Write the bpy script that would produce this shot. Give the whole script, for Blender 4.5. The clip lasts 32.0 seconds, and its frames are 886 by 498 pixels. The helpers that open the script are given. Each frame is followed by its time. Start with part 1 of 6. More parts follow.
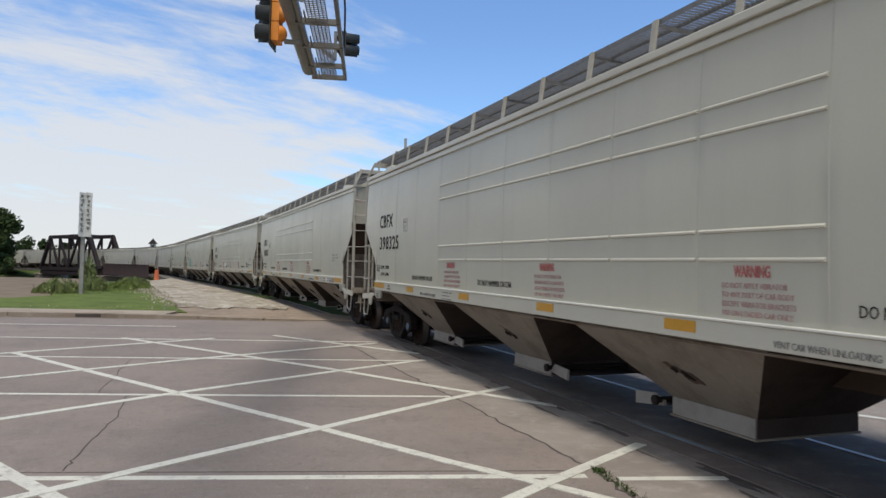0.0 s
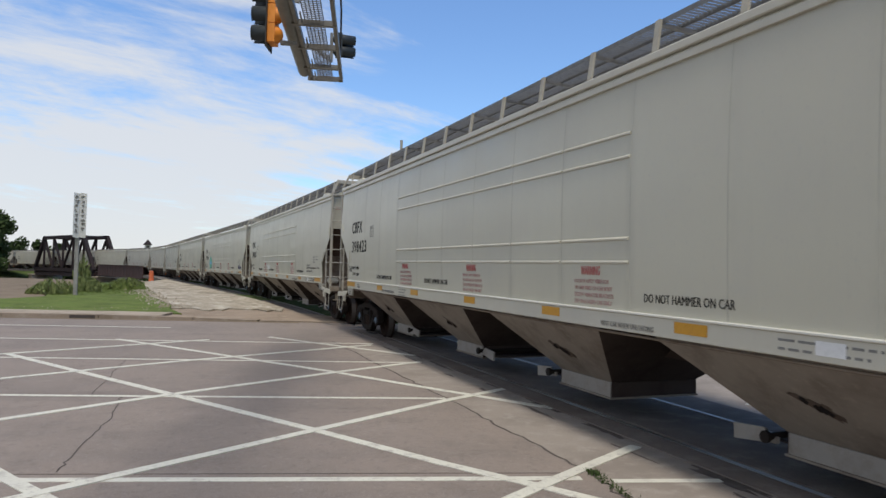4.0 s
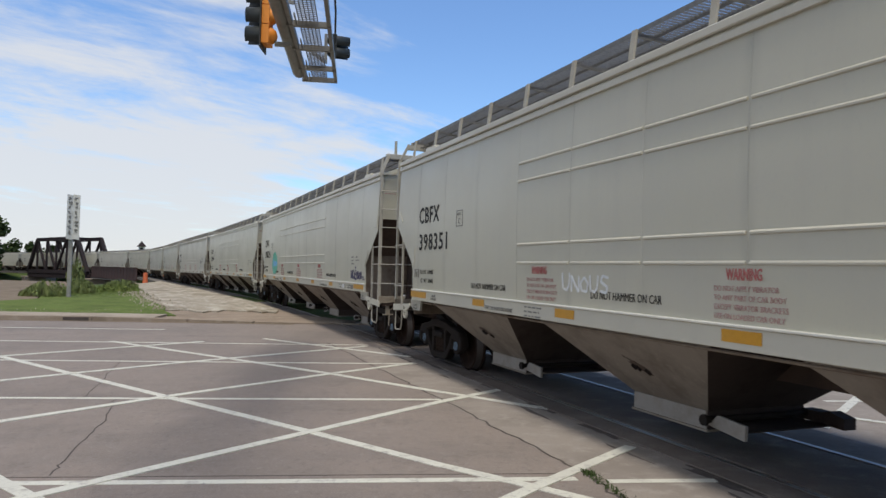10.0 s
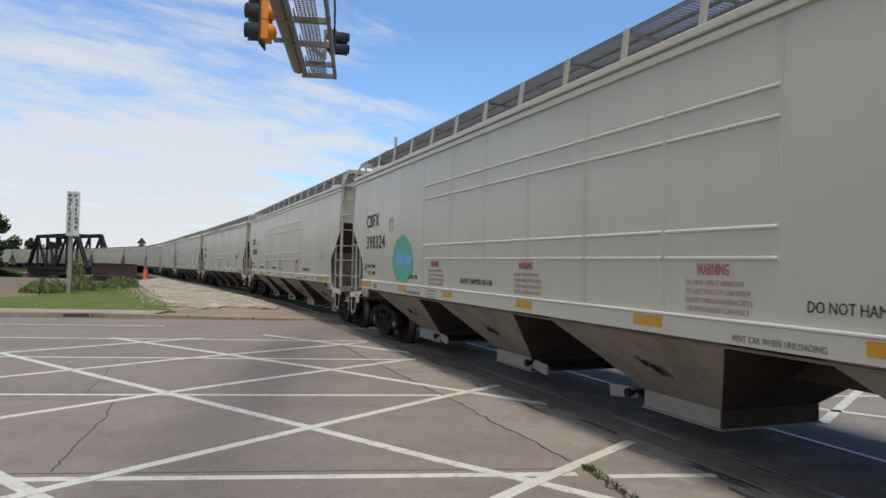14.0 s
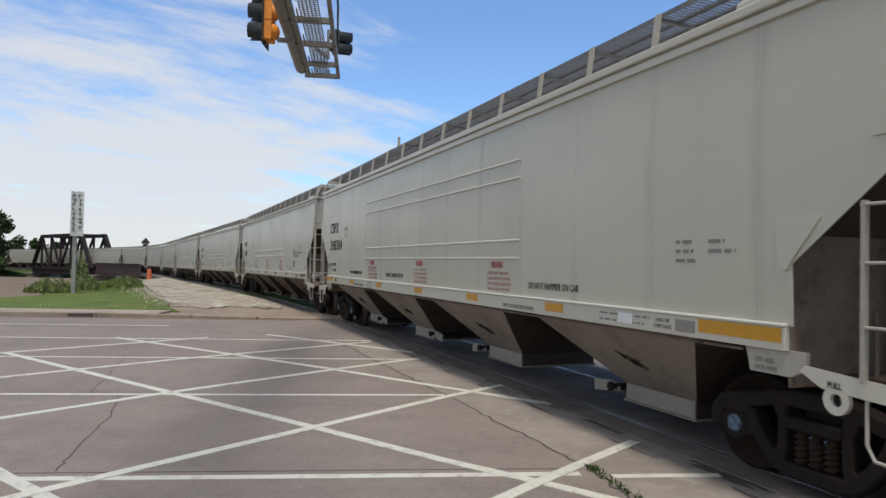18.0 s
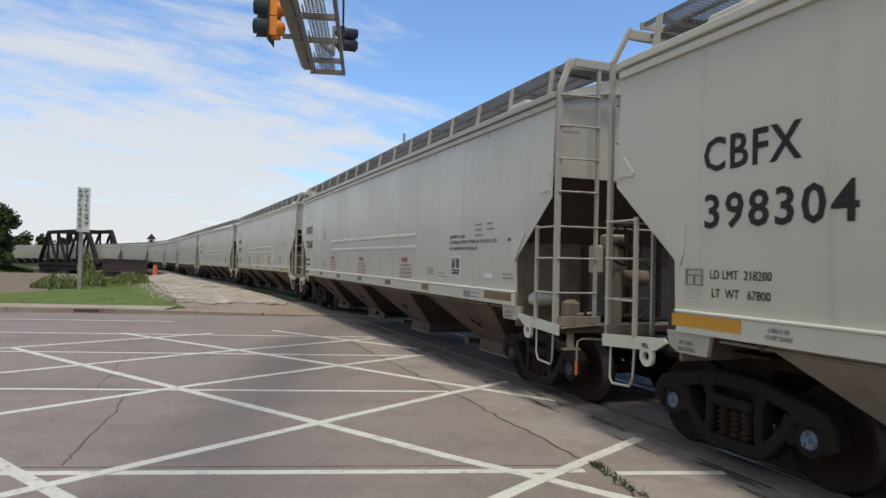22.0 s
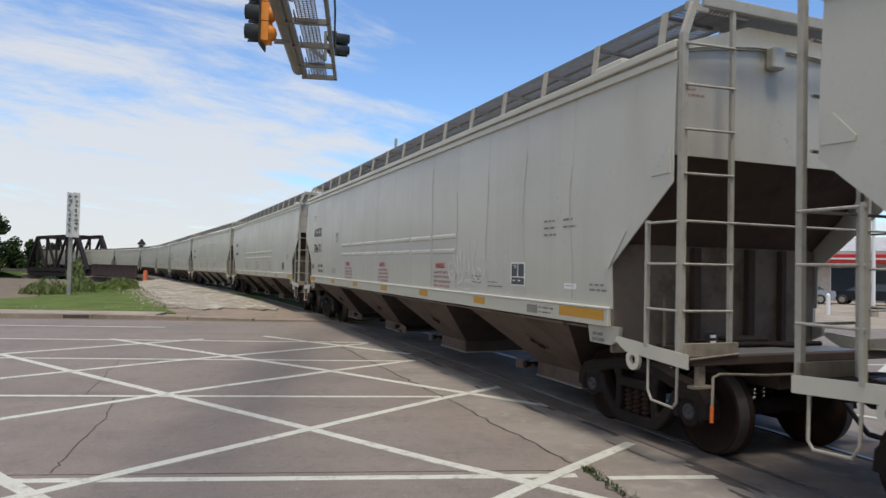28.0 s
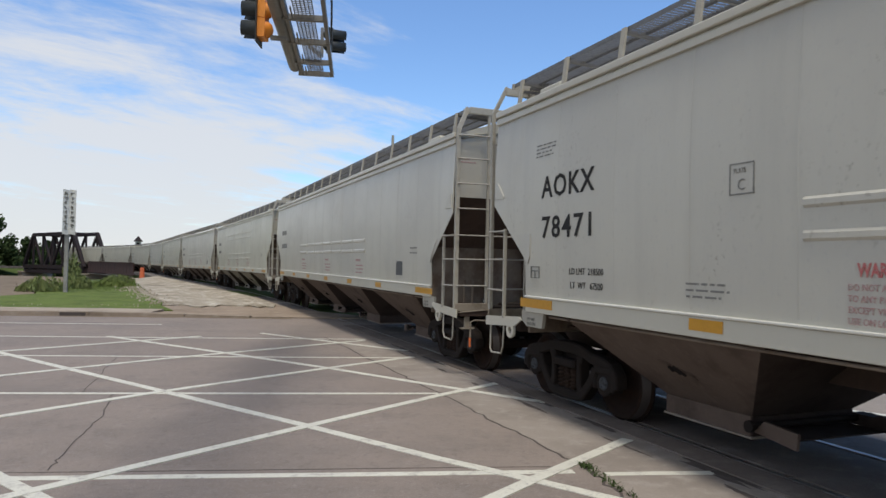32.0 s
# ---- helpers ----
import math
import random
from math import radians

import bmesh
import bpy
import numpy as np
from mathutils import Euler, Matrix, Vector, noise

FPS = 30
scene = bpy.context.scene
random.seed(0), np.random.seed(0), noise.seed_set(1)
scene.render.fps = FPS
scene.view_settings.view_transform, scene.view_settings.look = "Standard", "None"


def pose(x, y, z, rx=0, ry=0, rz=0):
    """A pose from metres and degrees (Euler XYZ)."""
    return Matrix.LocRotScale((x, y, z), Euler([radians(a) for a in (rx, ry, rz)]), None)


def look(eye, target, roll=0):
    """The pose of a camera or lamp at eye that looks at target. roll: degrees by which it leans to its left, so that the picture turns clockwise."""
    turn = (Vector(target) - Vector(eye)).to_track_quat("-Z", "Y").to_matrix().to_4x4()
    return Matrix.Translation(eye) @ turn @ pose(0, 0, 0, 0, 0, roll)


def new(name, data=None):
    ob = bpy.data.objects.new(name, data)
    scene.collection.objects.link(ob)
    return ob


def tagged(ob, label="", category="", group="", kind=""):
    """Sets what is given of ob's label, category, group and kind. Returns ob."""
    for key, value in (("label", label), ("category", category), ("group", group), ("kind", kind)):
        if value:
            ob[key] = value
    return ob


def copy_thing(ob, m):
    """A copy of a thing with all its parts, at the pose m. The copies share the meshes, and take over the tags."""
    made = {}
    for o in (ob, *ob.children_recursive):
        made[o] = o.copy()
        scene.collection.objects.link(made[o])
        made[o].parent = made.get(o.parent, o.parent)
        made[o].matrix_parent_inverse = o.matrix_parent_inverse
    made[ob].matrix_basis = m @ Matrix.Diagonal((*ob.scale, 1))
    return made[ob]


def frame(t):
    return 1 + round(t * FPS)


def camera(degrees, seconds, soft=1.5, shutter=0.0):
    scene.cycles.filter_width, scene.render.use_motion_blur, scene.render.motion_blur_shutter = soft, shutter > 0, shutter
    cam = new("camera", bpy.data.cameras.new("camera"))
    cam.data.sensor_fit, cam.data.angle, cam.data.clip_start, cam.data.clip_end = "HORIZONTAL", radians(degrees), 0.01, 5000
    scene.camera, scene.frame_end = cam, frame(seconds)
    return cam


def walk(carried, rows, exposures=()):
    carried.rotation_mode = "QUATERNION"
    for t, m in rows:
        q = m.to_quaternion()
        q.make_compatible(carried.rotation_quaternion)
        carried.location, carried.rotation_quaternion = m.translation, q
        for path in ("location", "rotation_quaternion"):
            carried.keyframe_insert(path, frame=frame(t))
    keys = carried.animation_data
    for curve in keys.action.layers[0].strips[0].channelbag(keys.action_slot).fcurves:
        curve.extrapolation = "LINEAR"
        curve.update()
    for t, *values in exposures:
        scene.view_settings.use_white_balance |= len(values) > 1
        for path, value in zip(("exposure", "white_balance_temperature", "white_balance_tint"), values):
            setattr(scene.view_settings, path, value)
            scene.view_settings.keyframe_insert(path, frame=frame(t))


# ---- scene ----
cam = camera(65.64, 32.0, soft=1.5, shutter=0.12)
EYE = (0.0, 0.0, 1.936)
# seconds, then the turn of the camera in degrees (a hand-held stand beside the crossing)
TURNS = (
    (0, 91.403, -1.334, -20.328),
    (0.5, 91.437, -1.352, -20.317),
    (1, 91.474, -1.373, -20.331),
    (1.5, 91.516, -1.401, -20.281),
    (2, 91.441, -1.439, -20.302),
    (2.5, 91.390, -1.461, -20.390),
    (3, 91.427, -1.500, -20.472),
    (3.5, 91.492, -1.508, -20.567),
    (5.5, 91.782, -1.417, -21.125),
    (6, 91.833, -1.389, -21.190),
    (6.5, 91.896, -1.367, -21.236),
    (7, 91.903, -1.342, -21.290),
    (7.5, 91.883, -1.349, -21.273),
    (8, 91.854, -1.355, -21.263),
    (8.5, 91.818, -1.348, -21.246),
    (9, 91.811, -1.332, -21.138),
    (9.5, 91.765, -1.345, -21.084),
    (10, 91.667, -1.354, -21.124),
    (10.5, 91.562, -1.388, -21.123),
    (11, 91.491, -1.381, -21.157),
    (11.5, 91.482, -1.338, -21.175),
    (12, 91.472, -1.310, -21.170),
    (12.5, 91.470, -1.305, -21.169),
    (13, 91.443, -1.281, -21.156),
    (13.5, 91.419, -1.273, -21.142),
    (14, 91.326, -1.238, -21.120),
    (14.5, 91.303, -1.221, -21.093),
    (16.5, 91.322, -1.143, -21.026),
    (17, 91.341, -1.163, -20.976),
    (17.5, 91.316, -1.185, -20.913),
    (18, 91.292, -1.198, -20.850),
    (18.5, 91.231, -1.180, -20.809),
    (19, 91.155, -1.214, -20.722),
    (19.5, 91.039, -1.252, -20.611),
    (20, 90.983, -1.308, -20.517),
    (20.5, 91.000, -1.327, -20.458),
    (21, 91.007, -1.319, -20.459),
    (21.5, 90.998, -1.321, -20.451),
    (22, 91.003, -1.341, -20.439),
    (22.5, 90.985, -1.365, -20.403),
    (23, 91.000, -1.365, -20.378),
    (23.5, 91.069, -1.361, -20.333),
    (24, 91.170, -1.352, -20.302),
    (24.5, 91.213, -1.370, -20.311),
    (25, 91.245, -1.386, -20.311),
    (25.5, 91.289, -1.389, -20.467),
    (27.5, 91.457, -1.316, -21.004),
    (28, 91.440, -1.267, -21.123),
    (28.5, 91.450, -1.236, -21.216),
    (29, 91.440, -1.212, -21.254),
    (29.5, 91.395, -1.194, -21.315),
    (30, 91.301, -1.160, -21.307),
    (30.5, 91.243, -1.164, -21.368),
    (31, 91.175, -1.155, -21.390),
    (31.5, 91.148, -1.171, -21.382),
    (32, 91.179, -1.192, -21.359),
)
walk(cam, [(t, pose(*EYE, rx, ry, rz)) for t, rx, ry, rz in TURNS])

# ---- daylight ----
SUN_ELEVATION, SUN_AZIMUTH = radians(70), radians(190)
world = bpy.data.worlds.new("sky")
scene.world = world
world.use_nodes = True
wn, wl = world.node_tree.nodes, world.node_tree.links
wn.clear()
w_out, w_bg = wn.new("ShaderNodeOutputWorld"), wn.new("ShaderNodeBackground")
w_sky = wn.new("ShaderNodeTexSky")
w_sky.sky_type, w_sky.sun_disc = "NISHITA", False
w_sky.sun_elevation, w_sky.sun_rotation = SUN_ELEVATION, SUN_AZIMUTH
w_sky.altitude, w_sky.air_density, w_sky.dust_density, w_sky.ozone_density = 200, 1.15, 0.1, 4.0
w_co = wn.new("ShaderNodeTexCoord")
w_sep = wn.new("ShaderNodeSeparateXYZ")
wl.new(w_co.outputs["Generated"], w_sep.inputs[0])


def w_math(op, a, b=None, clamp=False):
    n = wn.new("ShaderNodeMath")
    n.operation, n.use_clamp = op, clamp
    for i, v in enumerate((a, b)):
        if v is None:
            continue
        if isinstance(v, (int, float)):
            n.inputs[i].default_value = v
        else:
            wl.new(v, n.inputs[i])
    return n.outputs[0]


# clouds lie on a flat layer: the direction is thrown on to it
w_up = w_math("MAXIMUM", w_sep.outputs[2], 0.0)
w_den = w_math("ADD", w_up, 0.16)
w_px, w_py = w_math("DIVIDE", w_sep.outputs[0], w_den), w_math("DIVIDE", w_sep.outputs[1], w_den)
w_vec = wn.new("ShaderNodeCombineXYZ")
wl.new(w_px, w_vec.inputs[0]), wl.new(w_py, w_vec.inputs[1])


def w_noise(scale, detail, rough, stretch, turn, offset, distortion=0.0):
    mp = wn.new("ShaderNodeMapping")
    mp.vector_type = "TEXTURE"
    mp.inputs["Scale"].default_value, mp.inputs["Rotation"].default_value = stretch, (0, 0, radians(turn))
    mp.inputs["Location"].default_value = offset
    wl.new(w_vec.outputs[0], mp.inputs[0])
    n = wn.new("ShaderNodeTexNoise")
    n.inputs["Scale"].default_value, n.inputs["Detail"].default_value = scale, detail
    n.inputs["Roughness"].default_value, n.inputs["Distortion"].default_value = rough, distortion
    wl.new(mp.outputs[0], n.inputs["Vector"])
    return n.outputs[0]


def w_ramp(value, a, b):
    n = wn.new("ShaderNodeMapRange")
    n.interpolation_type = "SMOOTHSTEP"
    n.inputs["From Min"].default_value, n.inputs["From Max"].default_value = a, b
    wl.new(value, n.inputs[0])
    return n.outputs[0]


w_big = w_noise(0.62, 3, 0.5, (1.8, 1.0, 1), 20, (0.35, 0.9, 0))
w_streak = w_noise(1.35, 9, 0.66, (3.2, 1.0, 1), 19, (1.3, 2.0, 0), 0.35)
w_puff = w_noise(3.4, 9, 0.62, (1.5, 1.0, 1), 24, (4.0, 1.0, 0), 0.4)
w_sum = w_math("ADD", w_math("MULTIPLY", w_big, 0.46), w_math("ADD", w_math("MULTIPLY", w_streak, 0.52), w_math("MULTIPLY", w_puff, 0.30)))
# more haze and cloud low over the horizon, and towards the left of the view
w_low = w_math("SUBTRACT", 1.0, w_ramp(w_sep.outputs[2], 0.03, 0.42))
w_sum = w_math("ADD", w_sum, w_math("MULTIPLY", w_low, 0.062))
w_sum = w_math("ADD", w_sum, w_math("MULTIPLY", w_math("SUBTRACT", 1.0, w_ramp(w_sep.outputs[2], 0.02, 0.16)), 0.07))
w_sum = w_math("SUBTRACT", w_sum, w_math("MULTIPLY", w_ramp(w_sep.outputs[0], -0.05, 0.6), 0.13))
w_high = w_math("MULTIPLY", w_ramp(w_sep.outputs[2], 0.20, 0.34), w_ramp(w_sep.outputs[0], 0.12, 0.34))
w_sum = w_math("SUBTRACT", w_sum, w_math("MULTIPLY", w_high, 0.07))
w_over = w_math("MAXIMUM", w_ramp(w_sep.outputs[2], 0.45, 0.75), w_ramp(w_math("MULTIPLY", w_sep.outputs[1], -1.0), 0.0, 0.4))
w_sum = w_math("ADD", w_sum, w_math("MULTIPLY", w_over, 0.07))
w_cov = w_math("MULTIPLY", w_ramp(w_sum, 0.572, 0.725), 0.90, True)
w_mix = wn.new("ShaderNodeMix")
w_mix.data_type = "RGBA"
wl.new(w_cov, w_mix.inputs[0])
w_tint = wn.new("ShaderNodeMix")
w_tint.data_type, w_tint.blend_type = "RGBA", "MULTIPLY"
w_tint.inputs[0].default_value = 1.0
wl.new(w_sky.outputs[0], w_tint.inputs[6])
w_tint.inputs[7].default_value = (0.80, 0.91, 1.05, 1)
wl.new(w_tint.outputs[2], w_mix.inputs[6])
w_mix.inputs[7].default_value = (4.35, 4.45, 4.62, 1)
wl.new(w_mix.outputs[2], w_bg.inputs[0])
w_bg.inputs[1].default_value = 0.17
wl.new(w_bg.outputs[0], w_out.inputs[0])

sun = new("sun", bpy.data.lights.new("sun", "SUN"))
sun.data.energy, sun.data.angle, sun.data.color = 2.8, radians(12), (1.0, 0.928, 0.835)
SUN_FROM = Vector((math.sin(SUN_AZIMUTH) * math.cos(SUN_ELEVATION), math.cos(SUN_AZIMUTH) * math.cos(SUN_ELEVATION), math.sin(SUN_ELEVATION)))
sun.matrix_world = look(SUN_FROM * 50, (0, 0, 0))
scene.view_settings.exposure = 0.0

# ---- materials ----


class Mat:
    """A node material with a Principled shader and short ways to add texture."""

    def __init__(self, name, colour, rough=0.6, metal=0.0, spec=0.5):
        self.m = bpy.data.materials.new(name)
        self.m.use_nodes = True
        self.n, self.l = self.m.node_tree.nodes, self.m.node_tree.links
        self.b = self.n["Principled BSDF"]
        self.b.inputs["Base Color"].default_value = (*colour, 1)
        self.b.inputs["Roughness"].default_value = rough
        self.b.inputs["Metallic"].default_value = metal
        self.b.inputs["Specular IOR Level"].default_value = spec
        self.col = self._rgb(colour)
        self.co = self.n.new("ShaderNodeTexCoord").outputs["Object"]

    def _rgb(self, c):
        r = self.n.new("ShaderNodeRGB")
        r.outputs[0].default_value = (*c, 1)
        return r.outputs[0]

    def world(self):
        """Texture by place in the world, for still ground and walls."""
        self.co = self.n.new("ShaderNodeNewGeometry").outputs["Position"]
        return self

    def noise(self, scale, stretch=(1, 1, 1), detail=5, rough=0.6, turn=0.0, by_object=False):
        mp = self.n.new("ShaderNodeMapping")
        mp.vector_type = "TEXTURE"
        mp.inputs["Scale"].default_value = tuple(1 / k for k in stretch)
        mp.inputs["Rotation"].default_value = (0, 0, radians(turn))
        self.l.new(self.co, mp.inputs[0])
        if by_object:
            info = self.n.new("ShaderNodeObjectInfo")
            mul = self.n.new("ShaderNodeMath")
            mul.operation = "MULTIPLY"
            mul.inputs[1].default_value = 37.0
            self.l.new(info.outputs["Random"], mul.inputs[0])
            cmb = self.n.new("ShaderNodeCombineXYZ")
            self.l.new(mul.outputs[0], cmb.inputs[0]), self.l.new(mul.outputs[0], cmb.inputs[1])
            self.l.new(cmb.outputs[0], mp.inputs["Location"])
        t = self.n.new("ShaderNodeTexNoise")
        t.inputs["Scale"].default_value, t.inputs["Detail"].default_value, t.inputs["Roughness"].default_value = scale, detail, rough
        self.l.new(mp.outputs[0], t.inputs["Vector"])
        return t.outputs[0]

    def ramp(self, value, a, b, low=0.0, high=1.0):
        r = self.n.new("ShaderNodeMapRange")
        r.interpolation_type = "SMOOTHSTEP"
        for k, v in (("From Min", a), ("From Max", b), ("To Min", low), ("To Max", high)):
            r.inputs[k].default_value = v
        self.l.new(value, r.inputs[0])
        return r.outputs[0]

    def math(self, op, a, b=None):
        n = self.n.new("ShaderNodeMath")
        n.operation = op
        for i, v in enumerate((a, b)):
            if isinstance(v, (int, float)):
                n.inputs[i].default_value = v
            elif v is not None:
                self.l.new(v, n.inputs[i])
        return n.outputs[0]

    def times(self, a, b):
        n = self.n.new("ShaderNodeMath")
        n.operation = "MULTIPLY"
        self.l.new(a, n.inputs[0])
        if isinstance(b, float):
            n.inputs[1].default_value = b
        else:
            self.l.new(b, n.inputs[1])
        return n.outputs[0]

    def mix(self, factor, colour, mode="MIX"):
        n = self.n.new("ShaderNodeMix")
        n.data_type, n.blend_type = "RGBA", mode
        if isinstance(factor, float):
            n.inputs[0].default_value = factor
        else:
            self.l.new(factor, n.inputs[0])
        self.l.new(self.col, n.inputs[6])
        n.inputs[7].default_value = (*colour, 1)
        self.col = n.outputs[2]
        return self

    def rough_by(self, value, low, high):
        self.l.new(self.ramp(value, 0.3, 0.7, low, high), self.b.inputs["Roughness"])
        return self

    def bump(self, value, strength, distance=0.01):
        n = self.n.new("ShaderNodeBump")
        n.inputs["Strength"].default_value, n.inputs["Distance"].default_value = strength, distance
        self.l.new(value, n.inputs["Height"])
        self.l.new(n.outputs[0], self.b.inputs["Normal"])
        return self

    def done(self):
        self.l.new(self.col, self.b.inputs["Base Color"])
        return self.m


def plain(name, colour, rough=0.6, metal=0.0, grain=12.0, amount=0.25, dark=None, spec=0.4):
    """Paint or metal with blotches, a fine grain and a slight relief."""
    m = Mat(name, colour, rough, metal, spec)
    d = dark or tuple(c * 0.55 for c in colour)
    m.mix(m.times(m.ramp(m.noise(grain, by_object=True), 0.42, 0.72), amount * 1.6 if amount < 0.6 else 0.95), d)
    m.mix(m.times(m.ramp(m.noise(grain * 6), 0.5, 0.75), amount), tuple(min(1, c * 1.25) for c in colour))
    m.bump(m.noise(grain * 8), 0.15, 0.004)
    return m.done()


def car_paint(name, colour, dirt, rust, pitch=0.0, start=0.0, seams=1.0):
    """Weathered light paint of a rail car: faint streaks that run down, film of dust, freckles of rust.
    pitch: the width of the side plates, each of its own tone, stained along the welds and slightly bellied."""
    m = Mat(name, colour, 0.42, 0.0, 0.5)
    if pitch:
        sep = m.n.new("ShaderNodeSeparateXYZ")
        m.l.new(m.co, sep.inputs[0])
        along_car = m.math("MULTIPLY", m.math("SUBTRACT", sep.outputs[1], start), 1 / pitch)
        info = m.n.new("ShaderNodeObjectInfo")
        dice = m.n.new("ShaderNodeTexWhiteNoise")
        dice.noise_dimensions = "1D"
        m.l.new(m.math("ADD", m.math("FLOOR", along_car), m.math("MULTIPLY", info.outputs["Random"], 91.0)), dice.inputs["W"])
        m.mix(m.times(dice.outputs[0], 0.13), tuple(c * 0.66 for c in colour))
        fold = m.math("ABSOLUTE", m.math("SUBTRACT", m.math("FRACT", along_car), 0.5))
        seam = m.ramp(fold, 0.40, 0.5)
        run = m.ramp(m.noise(1.3, (1, 0.8, 0.35), 6, 0.65, by_object=True), 0.44, 0.66)
        m.mix(m.times(m.times(seam, run), 0.34 * seams), (0.24, 0.225, 0.185))
        hair = m.ramp(fold, 0.487, 0.499)
        m.mix(m.times(m.times(hair, m.ramp(m.noise(0.9, (1, 0.6, 0.5), 5, 0.6, by_object=True), 0.46, 0.64)), 0.34 * seams), (0.19, 0.175, 0.145))
        belly = m.math("MULTIPLY", fold, fold)
    streak = m.noise(1.1, (1.0, 2.0, 0.16), 7, 0.65, by_object=True)
    m.mix(m.times(m.ramp(streak, 0.46, 0.78), dirt * 0.6), (0.34, 0.325, 0.28))
    blot = m.noise(0.55, (1, 1, 1.4), 5, 0.62, by_object=True)
    m.mix(m.times(m.ramp(blot, 0.42, 0.72), dirt * 0.9), (0.43, 0.415, 0.365))
    fine = m.noise(26, (1, 1, 0.5), 4, 0.7)
    m.mix(m.times(m.ramp(fine, 0.56, 0.75), dirt * 0.6), (0.33, 0.32, 0.30))
    if rust > 0.1:
        patchy = m.ramp(m.noise(0.8, (1, 1, 0.8), 4, 0.6, by_object=True), 0.50, 0.66)
        m.mix(m.times(m.times(m.ramp(m.noise(17, (1, 1, 0.8), 5, 0.7), 0.57, 0.66), patchy), 0.55), (0.20, 0.165, 0.12))
        m.mix(m.times(m.ramp(m.noise(0.6, (1, 1.2, 0.35), 6, 0.65, by_object=True), 0.53, 0.72), 0.30), (0.36, 0.31, 0.22))
    spot = m.noise(3.1, (1, 1, 0.6), 8, 0.75, by_object=True)
    m.mix(m.times(m.ramp(spot, 0.70 - rust * 0.1, 0.80 - rust * 0.08), min(0.75, rust * 2.0)), (0.24, 0.15, 0.075))
    m.rough_by(blot, 0.32, 0.50)
    m.b.inputs["Coat Weight"].default_value, m.b.inputs["Coat Roughness"].default_value = 0.35, 0.30
    dent = m.noise(1.1, (1, 1, 0.7), 3, 0.5, by_object=True)
    if pitch:
        dent = m.math("ADD", m.math("MULTIPLY", dent, 1.0), m.math("MULTIPLY", belly, -1.6))
    m.bump(dent, 0.34, 0.03)
    return m.done()


PAINT = car_paint("hopper_paint", (0.475, 0.456, 0.362), 0.36, 0.02, 8.54 / 6)
PAINT_OLD = car_paint("hopper_paint_old", (0.492, 0.473, 0.40), 0.60, 0.26, 8.5 / 7, 8.5 / 14, 0.5)
PAINT_LIGHT = car_paint("sill_paint", (0.515, 0.49, 0.40), 0.34, 0.07)
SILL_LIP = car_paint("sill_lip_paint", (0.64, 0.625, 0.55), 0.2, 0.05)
ROOF_RUST = car_paint("rusty_roof_rail", (0.345, 0.31, 0.235), 0.7, 1.25)
LADDER = plain("ladder_paint", (0.36, 0.340, 0.282), 0.5, 0.0, 9, 0.25, (0.25, 0.22, 0.175))
RUNG = plain("rung_paint", (0.37, 0.35, 0.30), 0.55, 0.0, 14, 0.4, (0.18, 0.15, 0.12))
# grime plus the shade of the recessed car ends, both in this brown
BROWN = plain("grimed_shaded_slope_sheet", (0.078, 0.054, 0.043), 0.85, 0.0, 2.2, 0.45, (0.05, 0.038, 0.032), 0.15)
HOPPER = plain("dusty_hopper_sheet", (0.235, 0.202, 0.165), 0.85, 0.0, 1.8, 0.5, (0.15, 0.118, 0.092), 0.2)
# darker copy of the hopper brown: under-car shade put into the colour
HOPPER_END = plain("shade_dark_hopper_sheet", (0.060, 0.046, 0.040), 0.9, 0.0, 2.4, 0.5, (0.040, 0.029, 0.025), 0.1)
# grime brown, lowered further to stand for dim light between the cars
BULK = plain("grimed_dimmed_bulkhead", (0.20, 0.162, 0.126), 0.88, 0.0, 2.0, 0.5, (0.105, 0.072, 0.052), 0.1)
STEP_PLATE = plain("grimed_step_plate", (0.26, 0.225, 0.175), 0.8, 0.0, 5, 0.45, (0.15, 0.115, 0.08), 0.2)
GATE = plain("outlet_gate_metal", (0.27, 0.248, 0.218), 0.75, 0.0, 5, 0.4, (0.20, 0.17, 0.14))
IRON = plain("truck_iron", (0.019, 0.0155, 0.0135), 0.85, 0.0, 7, 0.45, (0.027, 0.019, 0.015), 0.12)
WHEEL = plain("wheel_steel", (0.022, 0.0145, 0.0115), 0.9, 0.0, 6, 0.45, (0.036, 0.019, 0.012), 0.1)
TREAD = plain("worn_wheel_tread", (0.055, 0.046, 0.041), 0.55, 0.4, 10, 0.2)
SMEAR = plain("scraped_grime", (0.105, 0.080, 0.064), 0.85, 0.0, 12, 0.6, (0.05, 0.036, 0.029), 0.1)
SPRING = plain("rusty_spring", (0.036, 0.024, 0.018), 0.85, 0.0, 14, 0.5, (0.03, 0.018, 0.012), 0.1)
CAP_OLD = plain("dull_bearing_cap", (0.050, 0.056, 0.062), 0.7, 0.0, 16, 0.4, (0.03, 0.028, 0.027))
HOPPER_OLD = plain("grimed_hopper_sheet", (0.118, 0.088, 0.070), 0.88, 0.0, 1.6, 0.55, (0.070, 0.050, 0.040), 0.15)
CAP = plain("blue_bearing_cap", (0.13, 0.19, 0.25), 0.6, 0.0, 16, 0.45, (0.05, 0.058, 0.068), 0.2)
GRATE = plain("galvanised_grating", (0.18, 0.18, 0.178), 0.55, 0.4, 12, 0.3)
HOSE = plain("black_rubber", (0.018, 0.018, 0.018), 0.6, 0.0, 20, 0.2)
ORANGE_PAINT = plain("orange_paint", (0.75, 0.16, 0.03), 0.5, 0.0, 20, 0.2)
